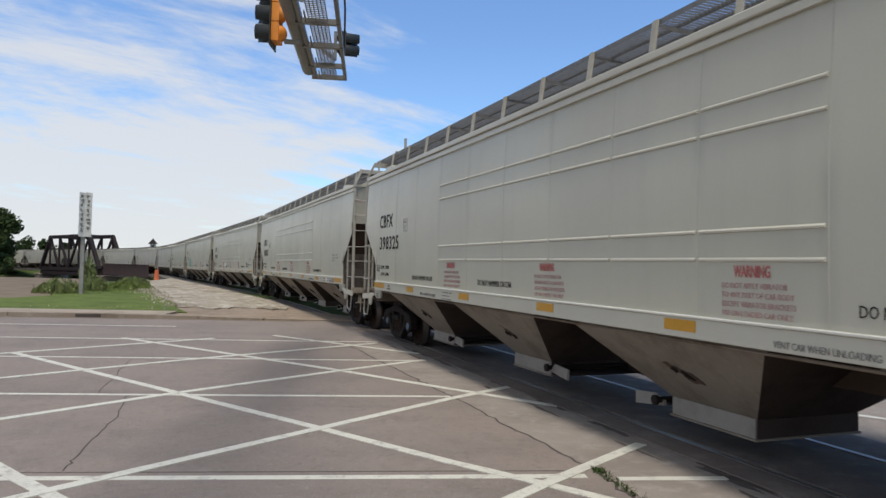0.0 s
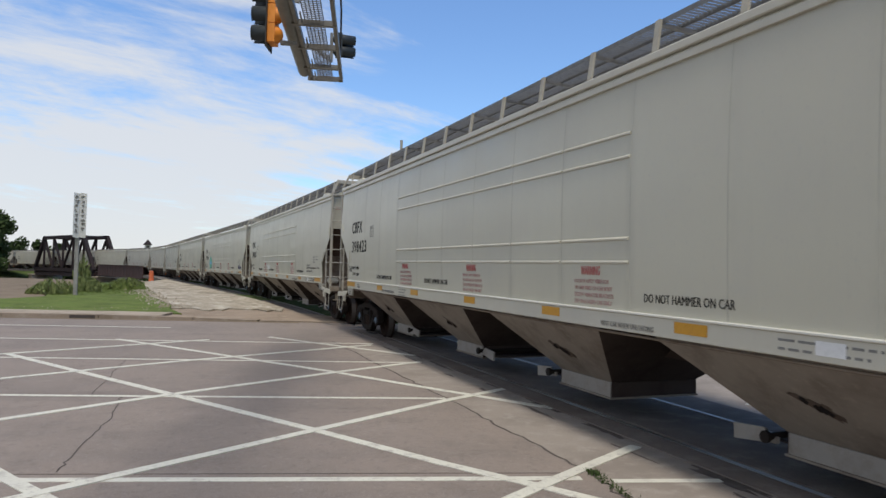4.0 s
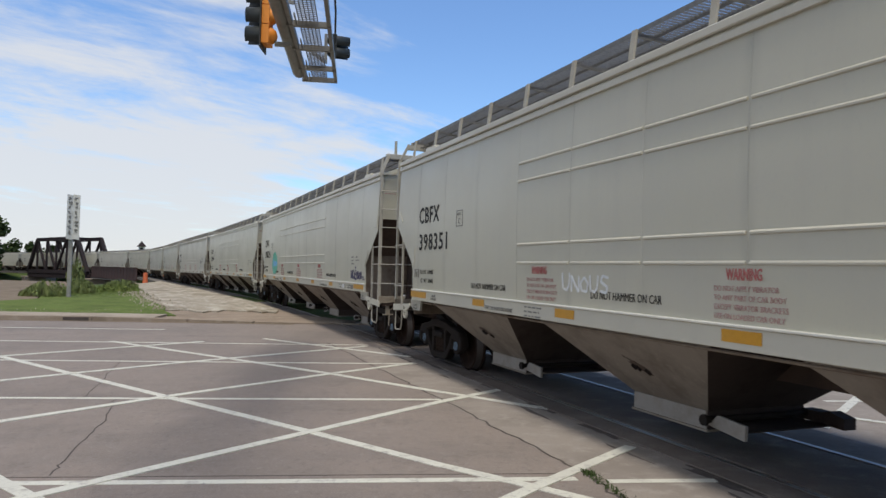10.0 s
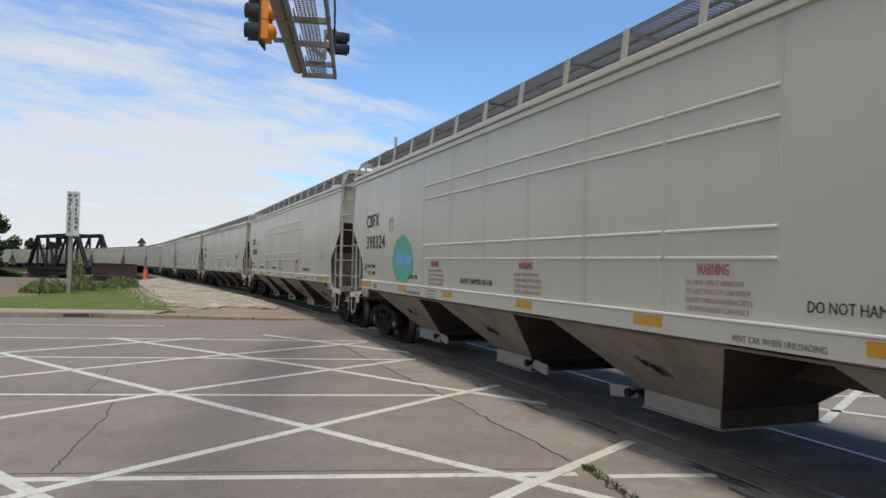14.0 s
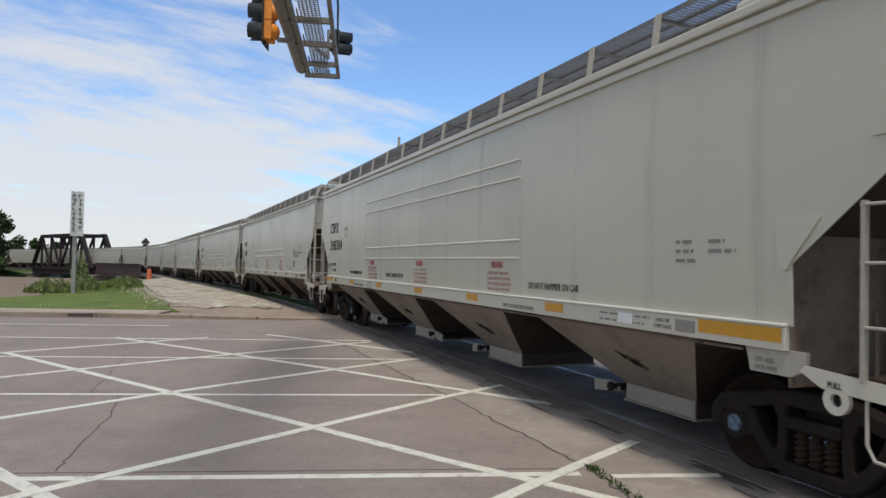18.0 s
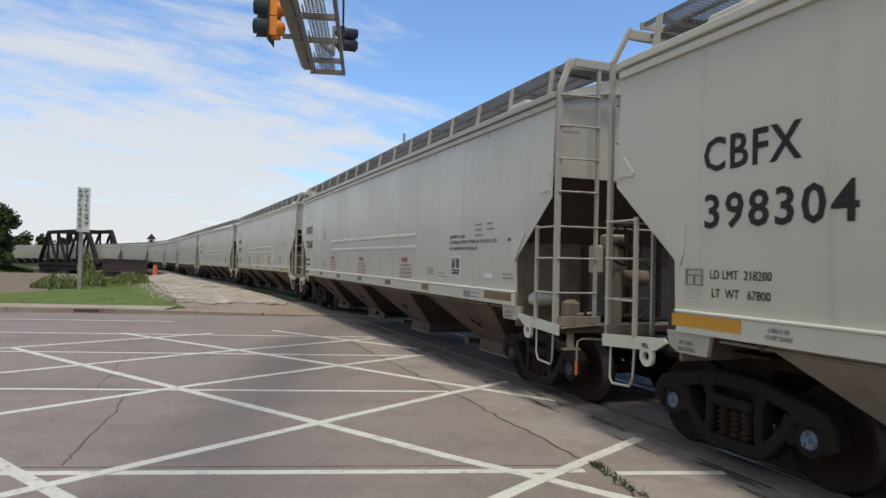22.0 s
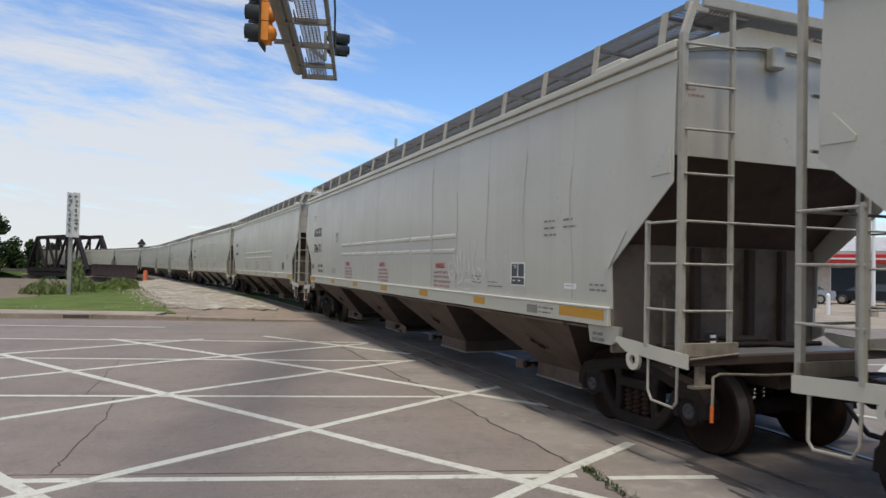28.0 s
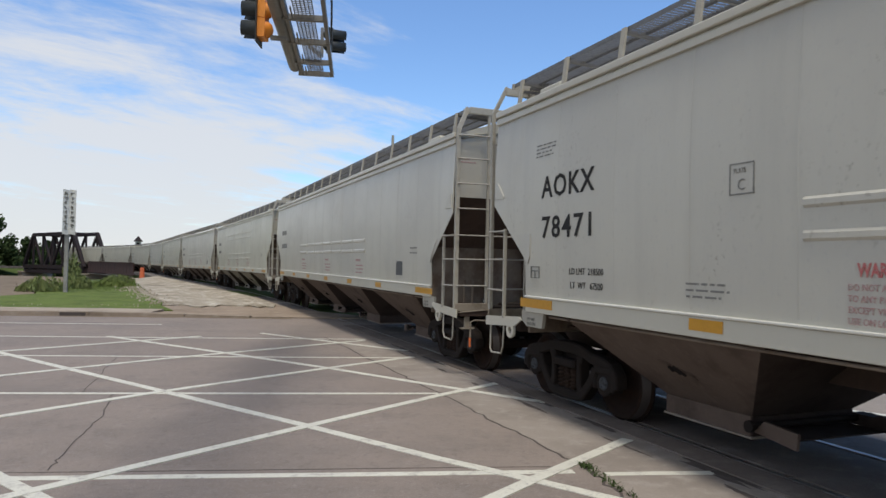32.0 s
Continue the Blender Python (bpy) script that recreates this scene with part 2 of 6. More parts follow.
YELLOW = plain("yellow_reflector", (0.55, 0.27, 0.018), 0.35, 0.0, 22, 0.14)
YELLOW_OLD = plain("brown_faded_reflector", (0.19, 0.10, 0.04), 0.45, 0.0, 22, 0.3)
INK = plain("black_stencil", (0.026, 0.025, 0.024), 0.7, 0.0, 30, 0.25, (0.06, 0.058, 0.052), 0.15)
INK_SOFT = plain("worn_stencil", (0.19, 0.185, 0.17), 0.6, 0.0, 30, 0.3, (0.3, 0.295, 0.27), 0.2)
INK_WORN = plain("greyed_stencil", (0.10, 0.097, 0.09), 0.65, 0.0, 30, 0.4, (0.2, 0.195, 0.175), 0.15)
RED_INK = plain("red_stencil", (0.46, 0.13, 0.12), 0.6, 0.0, 30, 0.3)
RED_SOFT = plain("faded_red_stencil", (0.42, 0.25, 0.235), 0.6, 0.0, 30, 0.3)
SPRAY_DARK = plain("dark_blue_spray", (0.045, 0.04, 0.10), 0.6, 0.0, 18, 0.3)
SPRAY_WHITE = plain("white_spray", (0.66, 0.68, 0.68), 0.6, 0.0, 18, 0.2)
SPRAY_GREEN = plain("green_spray", (0.09, 0.36, 0.26), 0.6, 0.0, 4, 0.3, (0.13, 0.40, 0.36))
SPRAY_BLUE = plain("light_blue_spray", (0.14, 0.38, 0.62), 0.6, 0.0, 6, 0.3)
WHITE = plain("white_label", (0.72, 0.72, 0.70), 0.5, 0.0, 20, 0.15)
DARKBOX = plain("dark_label", (0.06, 0.062, 0.065), 0.5, 0.0, 20, 0.15)
STEEL = plain("dark_bridge_steel", (0.020, 0.016, 0.018), 0.8, 0.0, 1.2, 0.5, (0.036, 0.020, 0.016), 0.2)
GIRDER = plain("rusty_girder", (0.062, 0.030, 0.025), 0.75, 0.1, 0.9, 0.5, (0.028, 0.02, 0.02))
GALV = plain("galvanised_arm", (0.215, 0.205, 0.18), 0.5, 0.4, 5, 0.3)
SIG_YELLOW = plain("signal_yellow", (0.78, 0.27, 0.035), 0.45, 0.0, 9, 0.15)
SIG_DARK = plain("signal_visor_black", (0.022, 0.026, 0.024), 0.5, 0.0, 12, 0.2)
WOOD_TIE = plain("old_tie_wood", (0.085, 0.07, 0.058), 0.85, 0.0, 6, 0.5)
RAIL = plain("rail_steel", (0.16, 0.12, 0.10), 0.55, 0.6, 6, 0.4)
RAIL_TOP = plain("polished_rail_head", (0.30, 0.27, 0.25), 0.5, 1.0, 12, 0.1)


def asphalt():
    m = Mat("road_surface", (0.225, 0.185, 0.156), 0.85, 0.0, 0.3).world()
    big = m.noise(0.22, (1, 1, 1), 5, 0.6)
    m.mix(m.times(m.ramp(big, 0.4, 0.68), 0.6), (0.150, 0.127, 0.110))
    wear = m.noise(1.1, (1, 1, 1), 9, 0.75)
    m.mix(m.times(m.ramp(wear, 0.50, 0.66), 0.45), (0.135, 0.112, 0.098))
    track = m.noise(0.5, (0.16, 1.3, 1), 5, 0.62, -15.2)
    m.mix(m.times(m.ramp(track, 0.48, 0.7), 0.40), (0.135, 0.115, 0.102))
    m.mix(m.times(m.ramp(m.noise(2.3, (1, 1, 1), 7, 0.7), 0.52, 0.75), 0.4), (0.26, 0.235, 0.21))
    m.mix(m.times(m.ramp(m.noise(75, (1, 1, 1), 3, 0.7), 0.52, 0.70), 0.5), (0.30, 0.28, 0.26))
    m.mix(m.times(m.ramp(m.noise(48, (1, 1, 1), 3, 0.7), 0.55, 0.72), 0.5), (0.10, 0.09, 0.085))
    m.mix(m.times(m.ramp(m.noise(9, (1, 1, 1), 7, 0.8), 0.52, 0.66), 0.5), (0.125, 0.105, 0.092))
    m.mix(m.times(m.ramp(m.noise(16, (1, 1, 1), 6, 0.8), 0.56, 0.68), 0.45), (0.31, 0.28, 0.25))
    m.bump(m.noise(45, (1, 1, 1), 5, 0.75), 0.5, 0.008)
    return m.done()


def ground(name, colour, dark, light, scale=1.0, bump=0.5):
    m = Mat(name, colour, 0.95, 0.0, 0.1).world()
    m.mix(m.times(m.ramp(m.noise(0.35 * scale), 0.4, 0.68), 0.8), dark)
    m.mix(m.times(m.ramp(m.noise(1.9 * scale, detail=8), 0.48, 0.72), 0.6), light)
    m.mix(m.times(m.ramp(m.noise(18 * scale), 0.5, 0.72), 0.5), dark)
    m.bump(m.noise(14 * scale, detail=8), bump, 0.03)
    return m.done()


def road_paint():
    m = Mat("white_road_paint", (0.55, 0.54, 0.46), 0.7, 0.0, 0.3).world()
    m.mix(m.times(m.ramp(m.noise(5.0, detail=9, rough=0.75), 0.50, 0.66), 0.75), (0.28, 0.255, 0.23))
    m.mix(m.times(m.ramp(m.noise(40, detail=4, rough=0.7), 0.55, 0.70), 0.6), (0.24, 0.22, 0.20))
    m.mix(m.times(m.ramp(m.noise(0.8), 0.45, 0.7), 0.35), (0.42, 0.40, 0.36))
    m.bump(m.noise(60), 0.3, 0.004)
    return m.done()


ASPHALT = asphalt()
PAINTLINE = road_paint()
FIELD = ground("field_grass", (0.075, 0.105, 0.030), (0.05, 0.075, 0.022), (0.13, 0.135, 0.05))
DIRT = ground("bare_dirt", (0.27, 0.215, 0.165), (0.19, 0.15, 0.11), (0.36, 0.30, 0.235))
BANK = ground("brown_bank_dirt", (0.185, 0.145, 0.105), (0.125, 0.10, 0.07), (0.25, 0.205, 0.15))


def gravel():
    m = Mat("pale_gravel", (0.33, 0.29, 0.225), 0.95, 0.0, 0.2).world()
    m.mix(m.times(m.ramp(m.noise(0.9, (1, 0.25, 1), 9, 0.78), 0.40, 0.68), 0.8), (0.20, 0.165, 0.115))
    m.mix(m.times(m.ramp(m.noise(1.6, (1, 0.3, 1), 9, 0.8), 0.44, 0.68), 0.8), (0.56, 0.52, 0.44))
    m.mix(m.times(m.ramp(m.noise(0.42, (1, 0.3, 1), 7, 0.72), 0.50, 0.63), 0.7), (0.17, 0.14, 0.095))
    m.mix(m.times(m.ramp(m.noise(1.3, (1, 0.4, 1), 8, 0.75), 0.56, 0.68), 0.75), (0.14, 0.125, 0.075))
    m.mix(m.times(m.ramp(m.noise(5, detail=8, rough=0.8), 0.48, 0.68), 0.55), (0.20, 0.17, 0.13))
    m.mix(m.times(m.ramp(m.noise(16), 0.5, 0.72), 0.5), (0.22, 0.19, 0.15))
    m.bump(m.noise(12, detail=8), 0.7, 0.04)
    return m.done()


GRAVEL = gravel()
CONCRETE = ground("concrete", (0.34, 0.29, 0.23), (0.22, 0.185, 0.14), (0.43, 0.385, 0.32), 1.2, 0.25)
TAR = ground("worn_crossing_surface", (0.168, 0.139, 0.118), (0.105, 0.086, 0.073), (0.24, 0.207, 0.18), 1.5, 0.4)
APRON = ground("pale_worn_concrete", (0.265, 0.232, 0.20), (0.20, 0.172, 0.147), (0.33, 0.30, 0.265), 2.2, 0.35)
CRACK = plain("tarred_crack", (0.07, 0.057, 0.05), 0.9, 0.0, 5, 0.3)
BALLAST = ground("ballast", (0.16, 0.145, 0.13), (0.09, 0.08, 0.07), (0.26, 0.24, 0.22), 3.0, 0.8)

# ---- mesh tools ----


class MB:
    """Collects vertices and faces; smooth marks faces of round forms."""

    def __init__(self):
        self.v, self.f, self.s, self.m = [], [], [], {}

    def add(self, verts, faces, smooth=False):
        o = len(self.v)
        self.v += [tuple(p) for p in verts]
        self.f += [tuple(i + o for i in f) for f in faces]
        self.s += [smooth] * len(faces)
        return self

    def box(self, x0, x1, y0, y1, z0, z1, c=0.0):
        """A box, with its edges cut by c."""
        x0, x1 = min(x0, x1), max(x0, x1)
        y0, y1 = min(y0, y1), max(y0, y1)
        if c <= 0:
            v = [(x, y, z) for x in (x0, x1) for y in (y0, y1) for z in (z0, z1)]
            return self.add(v, [(0, 1, 3, 2), (4, 6, 7, 5), (0, 4, 5, 1), (2, 3, 7, 6), (0, 2, 6, 4), (1, 5, 7, 3)])
        prof = lambda a, b, k: [(a + k, b[0]), (a, b[0] + k)]
        out = []
        for z, k in ((z0, c), (z0 + c, 0), (z1 - c, 0), (z1, c)):
            xa, xb, ya, yb = x0 + k, x1 - k, y0 + k, y1 - k
            out += [(xa + c, ya, z), (xb - c, ya, z), (xb, ya + c, z), (xb, yb - c, z), (xb - c, yb, z), (xa + c, yb, z), (xa, yb - c, z), (xa, ya + c, z)]
        f = [tuple(range(7, -1, -1)), tuple(range(24, 32))]
        for r in range(3):
            for i in range(8):
                j = (i + 1) % 8
                f.append((r * 8 + i, r * 8 + j, r * 8 + 8 + j, r * 8 + 8 + i))
        return self.add(out, f)

    def beam(self, p, q, w, d, up=(0, 0, 1)):
        """A bar of section w by d from p to q."""
        p, q = Vector(p), Vector(q)
        a = (q - p).normalized()
        u = Vector(up)
        if abs(a.dot(u)) > 0.98:
            u = Vector((1, 0, 0))
        s = a.cross(u).normalized() * (w / 2)
        t = s.cross(a).normalized() * (d / 2)
        v = [e + s * i + t * j for e in (p, q) for i, j in ((-1, -1), (1, -1), (1, 1), (-1, 1))]
        return self.add(v, [(0, 3, 2, 1), (4, 5, 6, 7)] + [(i, (i + 1) % 4, (i + 1) % 4 + 4, i + 4) for i in range(4)])

    def rod(self, p, q, r, n=8, r2=None, caps=True):
        p, q = Vector(p), Vector(q)
        a = (q - p).normalized()
        u = Vector((0, 0, 1)) if abs(a.z) < 0.9 else Vector((1, 0, 0))
        s = a.cross(u).normalized()
        t = s.cross(a)
        r2 = r if r2 is None else r2
        v = [e + (s * math.cos(2 * math.pi * i / n) + t * math.sin(2 * math.pi * i / n)) * k for e, k in ((p, r), (q, r2)) for i in range(n)]
        self.add(v, [(i, (i + 1) % n, (i + 1) % n + n, i + n) for i in range(n)], True)
        if caps:
            self.add(v, [tuple(range(n - 1, -1, -1)), tuple(range(n, 2 * n))])
        return self

    def tube(self, pts, r, n=8):
        """A bent rod through pts."""
        pts = [Vector(p) for p in pts]
        rings = []
        ref = None
        for i, p in enumerate(pts):
            a = (pts[min(i + 1, len(pts) - 1)] - pts[max(i - 1, 0)]).normalized()
            if ref is None:
                ref = Vector((0, 0, 1)) if abs(a.z) < 0.9 else Vector((1, 0, 0))
            s = a.cross(ref).normalized()
            t = s.cross(a).normalized()
            ref = t
            rings += [p + (s * math.cos(2 * math.pi * k / n) + t * math.sin(2 * math.pi * k / n)) * r for k in range(n)]
        f = [(i * n + k, i * n + (k + 1) % n, (i + 1) * n + (k + 1) % n, (i + 1) * n + k) for i in range(len(pts) - 1) for k in range(n)]
        self.add(rings, f, True)
        m = len(pts) - 1
        return self.add(rings, [tuple(range(n - 1, -1, -1)), tuple(m * n + k for k in range(n))])

    def prism(self, poly, x0, x1, axis="x"):
        """A flat outline (two coordinates a point) drawn out along an axis."""
        n = len(poly)
        put = {"x": lambda a, b, c: (c, a, b), "y": lambda a, b, c: (a, c, b), "z": lambda a, b, c: (a, b, c)}[axis]
        v = [put(a, b, c) for c in (x0, x1) for a, b in poly]
        return self.add(v, [tuple(range(n - 1, -1, -1)), tuple(range(n, 2 * n))] + [(i, (i + 1) % n, (i + 1) % n + n, i + n) for i in range(n)])

    def band(self, pts, x0, x1, c=0.018):
        """A flat cast bar in the yz plane along pts of (y, z, width), between x0 and x1, its outer edges cut by c."""
        x0, x1 = min(x0, x1), max(x0, x1)
        left, right = [], []
        for i, (y, z, w) in enumerate(pts):
            a, b = pts[max(i - 1, 0)], pts[min(i + 1, len(pts) - 1)]
            k = math.hypot(b[0] - a[0], b[1] - a[1])
            ny, nz = -(b[1] - a[1]) / k, (b[0] - a[0]) / k
            left.append((y, z, ny, nz, w / 2)), right.append((y, z, -ny, -nz, w / 2))
        ring = []
        for side in (left, right):
            for x, cut in ((x0, c), (x0 + c, 0), (x1 - c, 0), (x1, c)):
                ring.append([(x, y + ny * (h - cut), z + nz * (h - cut)) for y, z, ny, nz, h in side])
        rows = ring[:4] + ring[7:3:-1]
        n = len(pts)
        v = [q for row in rows for q in row]
        f = [(r * n + i, r * n + i + 1, (r + 1) % 8 * n + i + 1, (r + 1) % 8 * n + i) for r in range(8) for i in range(n - 1)]
        f += [tuple(r * n for r in range(8)), tuple(r * n + n - 1 for r in range(7, -1, -1))]
        return self.add(v, f)

    def disc(self, centre, axis, profile, n=24):
        """A turned form: profile of (along, radius) about an axis."""
        c, a = Vector(centre), Vector(axis).normalized()
        u = Vector((0, 0, 1)) if abs(a.z) < 0.9 else Vector((1, 0, 0))
        s = a.cross(u).normalized()
        t = s.cross(a)
        v = [c + a * h + (s * math.cos(2 * math.pi * k / n) + t * math.sin(2 * math.pi * k / n)) * r for h, r in profile for k in range(n)]
        m = len(profile)
        self.first = len(self.f)
        f = [(i * n + k, i * n + (k + 1) % n, (i + 1) * n + (k + 1) % n, (i + 1) * n + k) for i in range(m - 1) for k in range(n)]
        self.add(v, f, True)
        return self.add(v, [tuple(range(n - 1, -1, -1)), tuple((m - 1) * n + k for k in range(n))])

    def mesh(self, name, material):
        me = bpy.data.meshes.new(name)
        me.from_pydata(self.v, [], self.f)
        me.polygons.foreach_set("use_smooth", self.s)
        for i, k in self.m.items():
            me.polygons[i].material_index = k
        bm = bmesh.new()
        bm.from_mesh(me)
        bmesh.ops.recalc_face_normals(bm, faces=bm.faces)
        bm.to_mesh(me)
        bm.free()
        me.materials.append(material)
        return me


def part(name, mb, material, parent, label="", kind=""):
    ob = new(name, mb.mesh(name, material) if isinstance(mb, MB) else mb)
    if not isinstance(mb, MB) and material is not None:
        mb.materials.clear()
        mb.materials.append(material)
    ob.parent = parent
    return tagged(ob, label, kind=kind) if kind else tagged(ob, label)


def thing(name, mb, material, label, category, group="", kind="", m=None):
    ob = new(name, mb.mesh(name, material) if mb else None)
    if m is not None:
        ob.matrix_basis = m
    return tagged(ob, label, category, group, kind)


TEXTS = {}


def text_mesh(text, height, squeeze=1.0, bold=0.0, spacing=1.0):
    """Lettering as a thin mesh in the xy plane, its lower left corner at the origin; height is that of a capital."""
    k = (text, round(height, 3), round(squeeze, 3), bold, spacing)
    if k in TEXTS:
        return TEXTS[k]
    cu = bpy.data.curves.new("lettering", "FONT")
    cu.space_character = spacing
    cu.body, cu.size, cu.extrude, cu.offset = text, height / 0.73, 0.0015, bold
    cu.resolution_u = 2
    ob = bpy.data.objects.new("lettering", cu)
    scene.collection.objects.link(ob)
    me = bpy.data.meshes.new_from_object(ob.evaluated_get(bpy.context.evaluated_depsgraph_get()))
    bpy.data.objects.remove(ob)
    me.name = "lettering"
    me.transform(Matrix.Diagonal((squeeze, 1, 1, 1)))
    TEXTS[k] = me
    return me


# ---- the line of the track ----
SIDE_X = 4.56          # the near side of the cars where the track passes the eye
HALF_WIDTH = 1.60
BEND_AT = (-10, 20, 45, 70, 95, 120, 145, 170, 200, 240)
BEND = (-0.16, 1.35, 3.20, -0.80, -0.18, 4.54, 6.78, 5.81, 4.08, 2.65)
FALL_AT, FALL = (-10, 30, 60, 90, 120, 150, 180, 220), (0.00, 0.00, -0.19, -0.43, -0.58, -0.61, -0.86, -1.15)
_s = np.arange(-200.0, 420.0, 0.5)
_k = np.interp(_s, BEND_AT, BEND, left=0.0) / 1000
_th = np.concatenate([[0], np.cumsum((_k[1:] + _k[:-1]) / 4)])
_th -= np.interp(0, _s, _th)
_x = np.concatenate([[0], np.cumsum(-(np.sin(_th[1:]) + np.sin(_th[:-1])) / 4)])
_y = np.concatenate([[0], np.cumsum((np.cos(_th[1:]) + np.cos(_th[:-1])) / 4)])
_x, _y = _x - np.interp(0, _s, _x), _y - np.interp(0, _s, _y)


def on_track(s, off=0.0, z=0.0):
    """A point s metres along the track from the eye's abeam, off metres right of its middle."""
    a = float(np.interp(s, _s, _th))
    o = off + HALF_WIDTH
    return Vector((SIDE_X + float(np.interp(s, _s, _x)) + o * math.cos(a), float(np.interp(s, _s, _y)) + o * math.sin(a), z + float(np.interp(s, FALL_AT, FALL))))


def heading(s):
    return float(np.interp(s, _s, _th))


# how far the train has rolled at each whole second
ROLLED = (0.00, 4.82, 9.61, 14.37, 19.08, 23.76, 28.40, 32.99, 37.55, 42.07, 46.55, 50.98, 55.38, 59.73, 64.05, 68.32, 72.56, 76.76, 80.93, 85.06, 89.15, 93.22, 97.25, 101.26, 105.24, 109.20, 113.13, 117.05, 120.95, 124.84, 128.72, 132.59, 136.45)


def rolled(t):
    i = min(int(t), 31)
    p = [ROLLED[max(0, min(32, j))] for j in (i - 1, i, i + 1, i + 2)]
    if i == 0:
        p[0] = 2 * p[1] - p[2]
    if i == 31:
        p[3] = 2 * p[2] - p[1]
    u = t - i
    return 0.5 * (2 * p[1] + (p[2] - p[0]) * u + (2 * p[0] - 5 * p[1] + 4 * p[2] - p[3]) * u * u + (3 * p[1] - p[0] - 3 * p[2] + p[3]) * u ** 3)


# ---- ground, road, track ----
ROAD_DIR = Vector((0.965, -0.262, 0))       # the way the street runs
ROAD_OUT = Vector((0.262, 0.965, 0))        # across it, away from the eye


def along(u, v, z=0.0):
    return ROAD_DIR * u + ROAD_OUT * v + Vector((0, 0, z))


def land(x, y):
    """Height of the plain: it sinks a little beyond the street and dips to the river under the bridge."""
    d = Vector((x, y, 0)).dot(ROAD_OUT)
    z = -0.06 - 0.85 * max(0.0, min(1.0, (d - 40) / 90.0))
    if 70 < y < 230 and x < -3:
        across = abs(y - 146 + (x + 20) * 0.55)
        z -= 4.6 * max(0.0, 1 - (across / 60.0) ** 4) * min(1.0, (-x - 3) / 6.0)
    return z


def lay_ground():
    xs = [-2500, -900, -400] + list(range(-240, 241, 8)) + [400, 900, 2500]
    ys = [-2500, -900, -300] + list(range(-120, 321, 8)) + [500, 900, 2500]
    v, f = [], []
    for y in ys:
        for x in xs:
            d = (Vector((x, y, 0))).dot(ROAD_OUT)
            v.append((x, y, land(x, y)))
    n = len(xs)
    for j in range(len(ys) - 1):
        for i in range(n - 1):
            f.append((j * n + i, j * n + i + 1, (j + 1) * n + i + 1, (j + 1) * n + i))
    mb = MB()
    mb.add(v, f, True)
    thing("ground", mb, FIELD, "green and tan field that runs down to the river", "ground", kind="structure")


lay_ground()
wmb = MB()
wmb.add([(-400, 100, -3.4), (60, 100, -3.4), (60, 210, -3.4), (-400, 210, -3.4)], [(0, 1, 2, 3)])
WATER = Mat("river_water", (0.10, 0.085, 0.06), 0.12, 0.0, 0.5).world()
WATER.bump(WATER.noise(0.8, (1, 1, 1), 5), 0.25, 0.05)
thing("water", wmb, WATER.done(), "brown slow river under the bridge", "water", kind="structure")

NEAR_EDGE, FAR_EDGE = -26.0, 23.45
rmb = MB()
# the street, thick so that it stands as a slab in the ground
def slab(mb, u0, u1, v0, v1, z0, z1):
    c = [along(u0, v0), along(u1, v0), along(u1, v1), along(u0, v1)]
    mb.add([(p.x, p.y, z0) for p in c] + [(p.x, p.y, z1) for p in c], [(3, 2, 1, 0), (4, 5, 6, 7), (0, 1, 5, 4), (1, 2, 6, 5), (2, 3, 7, 6), (3, 0, 4, 7)])


slab(rmb, -300, 300, NEAR_EDGE, FAR_EDGE, -0.4, -0.020)
road = thing("road", rmb, ASPHALT, "worn brownish grey concrete street with tarred cracks", "road", kind="structure")


def strip(name, pts, width, z, material, parent, label=""):
    """A flat line on the road through pts, with a little thickness."""
    mb = MB()
    p = [Vector((*q, 0)) for q in pts]
    left, right = [], []
    for i, q in enumerate(p):
        a = (p[min(i + 1, len(p) - 1)] - p[max(i - 1, 0)]).normalized()
        s = Vector((-a.y, a.x, 0)) * width / 2
        left.append(q + s), right.append(q - s)
    n = len(p)
    v = [(q.x, q.y, z) for q in left + right] + [(q.x, q.y, -0.03) for q in left + right]
    f = [(i, i + 1, n + i + 1, n + i) for i in range(n - 1)]
    f += [(2 * n + i, 2 * n + i + 1, i + 1, i) for i in range(n - 1)] + [(n + i, n + i + 1, 3 * n + i + 1, 3 * n + i) for i in range(n - 1)]
    mb.add(v, f)
    return part(name, mb, material, parent, label)


def unit_line(p, d, a, b, wob=0.0):
    p, d = Vector(p), Vector(d).normalized()
    k = max(2, int((b - a) / 1.5))
    out = []
    for i in range(k + 1):
        q = p + d * (a + (b - a) * i / k)
        out.append((q.x + random.uniform(-wob, wob), q.y + random.uniform(-wob, wob)))
    return out


LANE_W = 0.105
ROADD = (0.965, -0.262)
for origin, a, b, w in (((0.0, 6.62), -30, 3.72, 0.115), ((3.84, 5.49), 0.0, 1.05, 0.105), ((0.0, 10.66), -40, 3.88, LANE_W), ((0.0, 14.62), -40, 4.75, 0.10), ((0.0, 18.05), -40, 4.7, 0.10), ((0.0, 21.55), -12.0, -0.3, 0.10),
                        ((0.0, 6.62), 10.5, 60, 0.115), ((0.0, 10.66), 10.0, 60, 0.10), ((0.0, 14.62), 9.5, 60, 0.10), ((0.0, 18.05), 9.0, 60, 0.10)):
    strip("lane_line", unit_line(origin, ROADD, a, b, 0.006), w, -0.016, PAINTLINE, road, "worn white paint line")
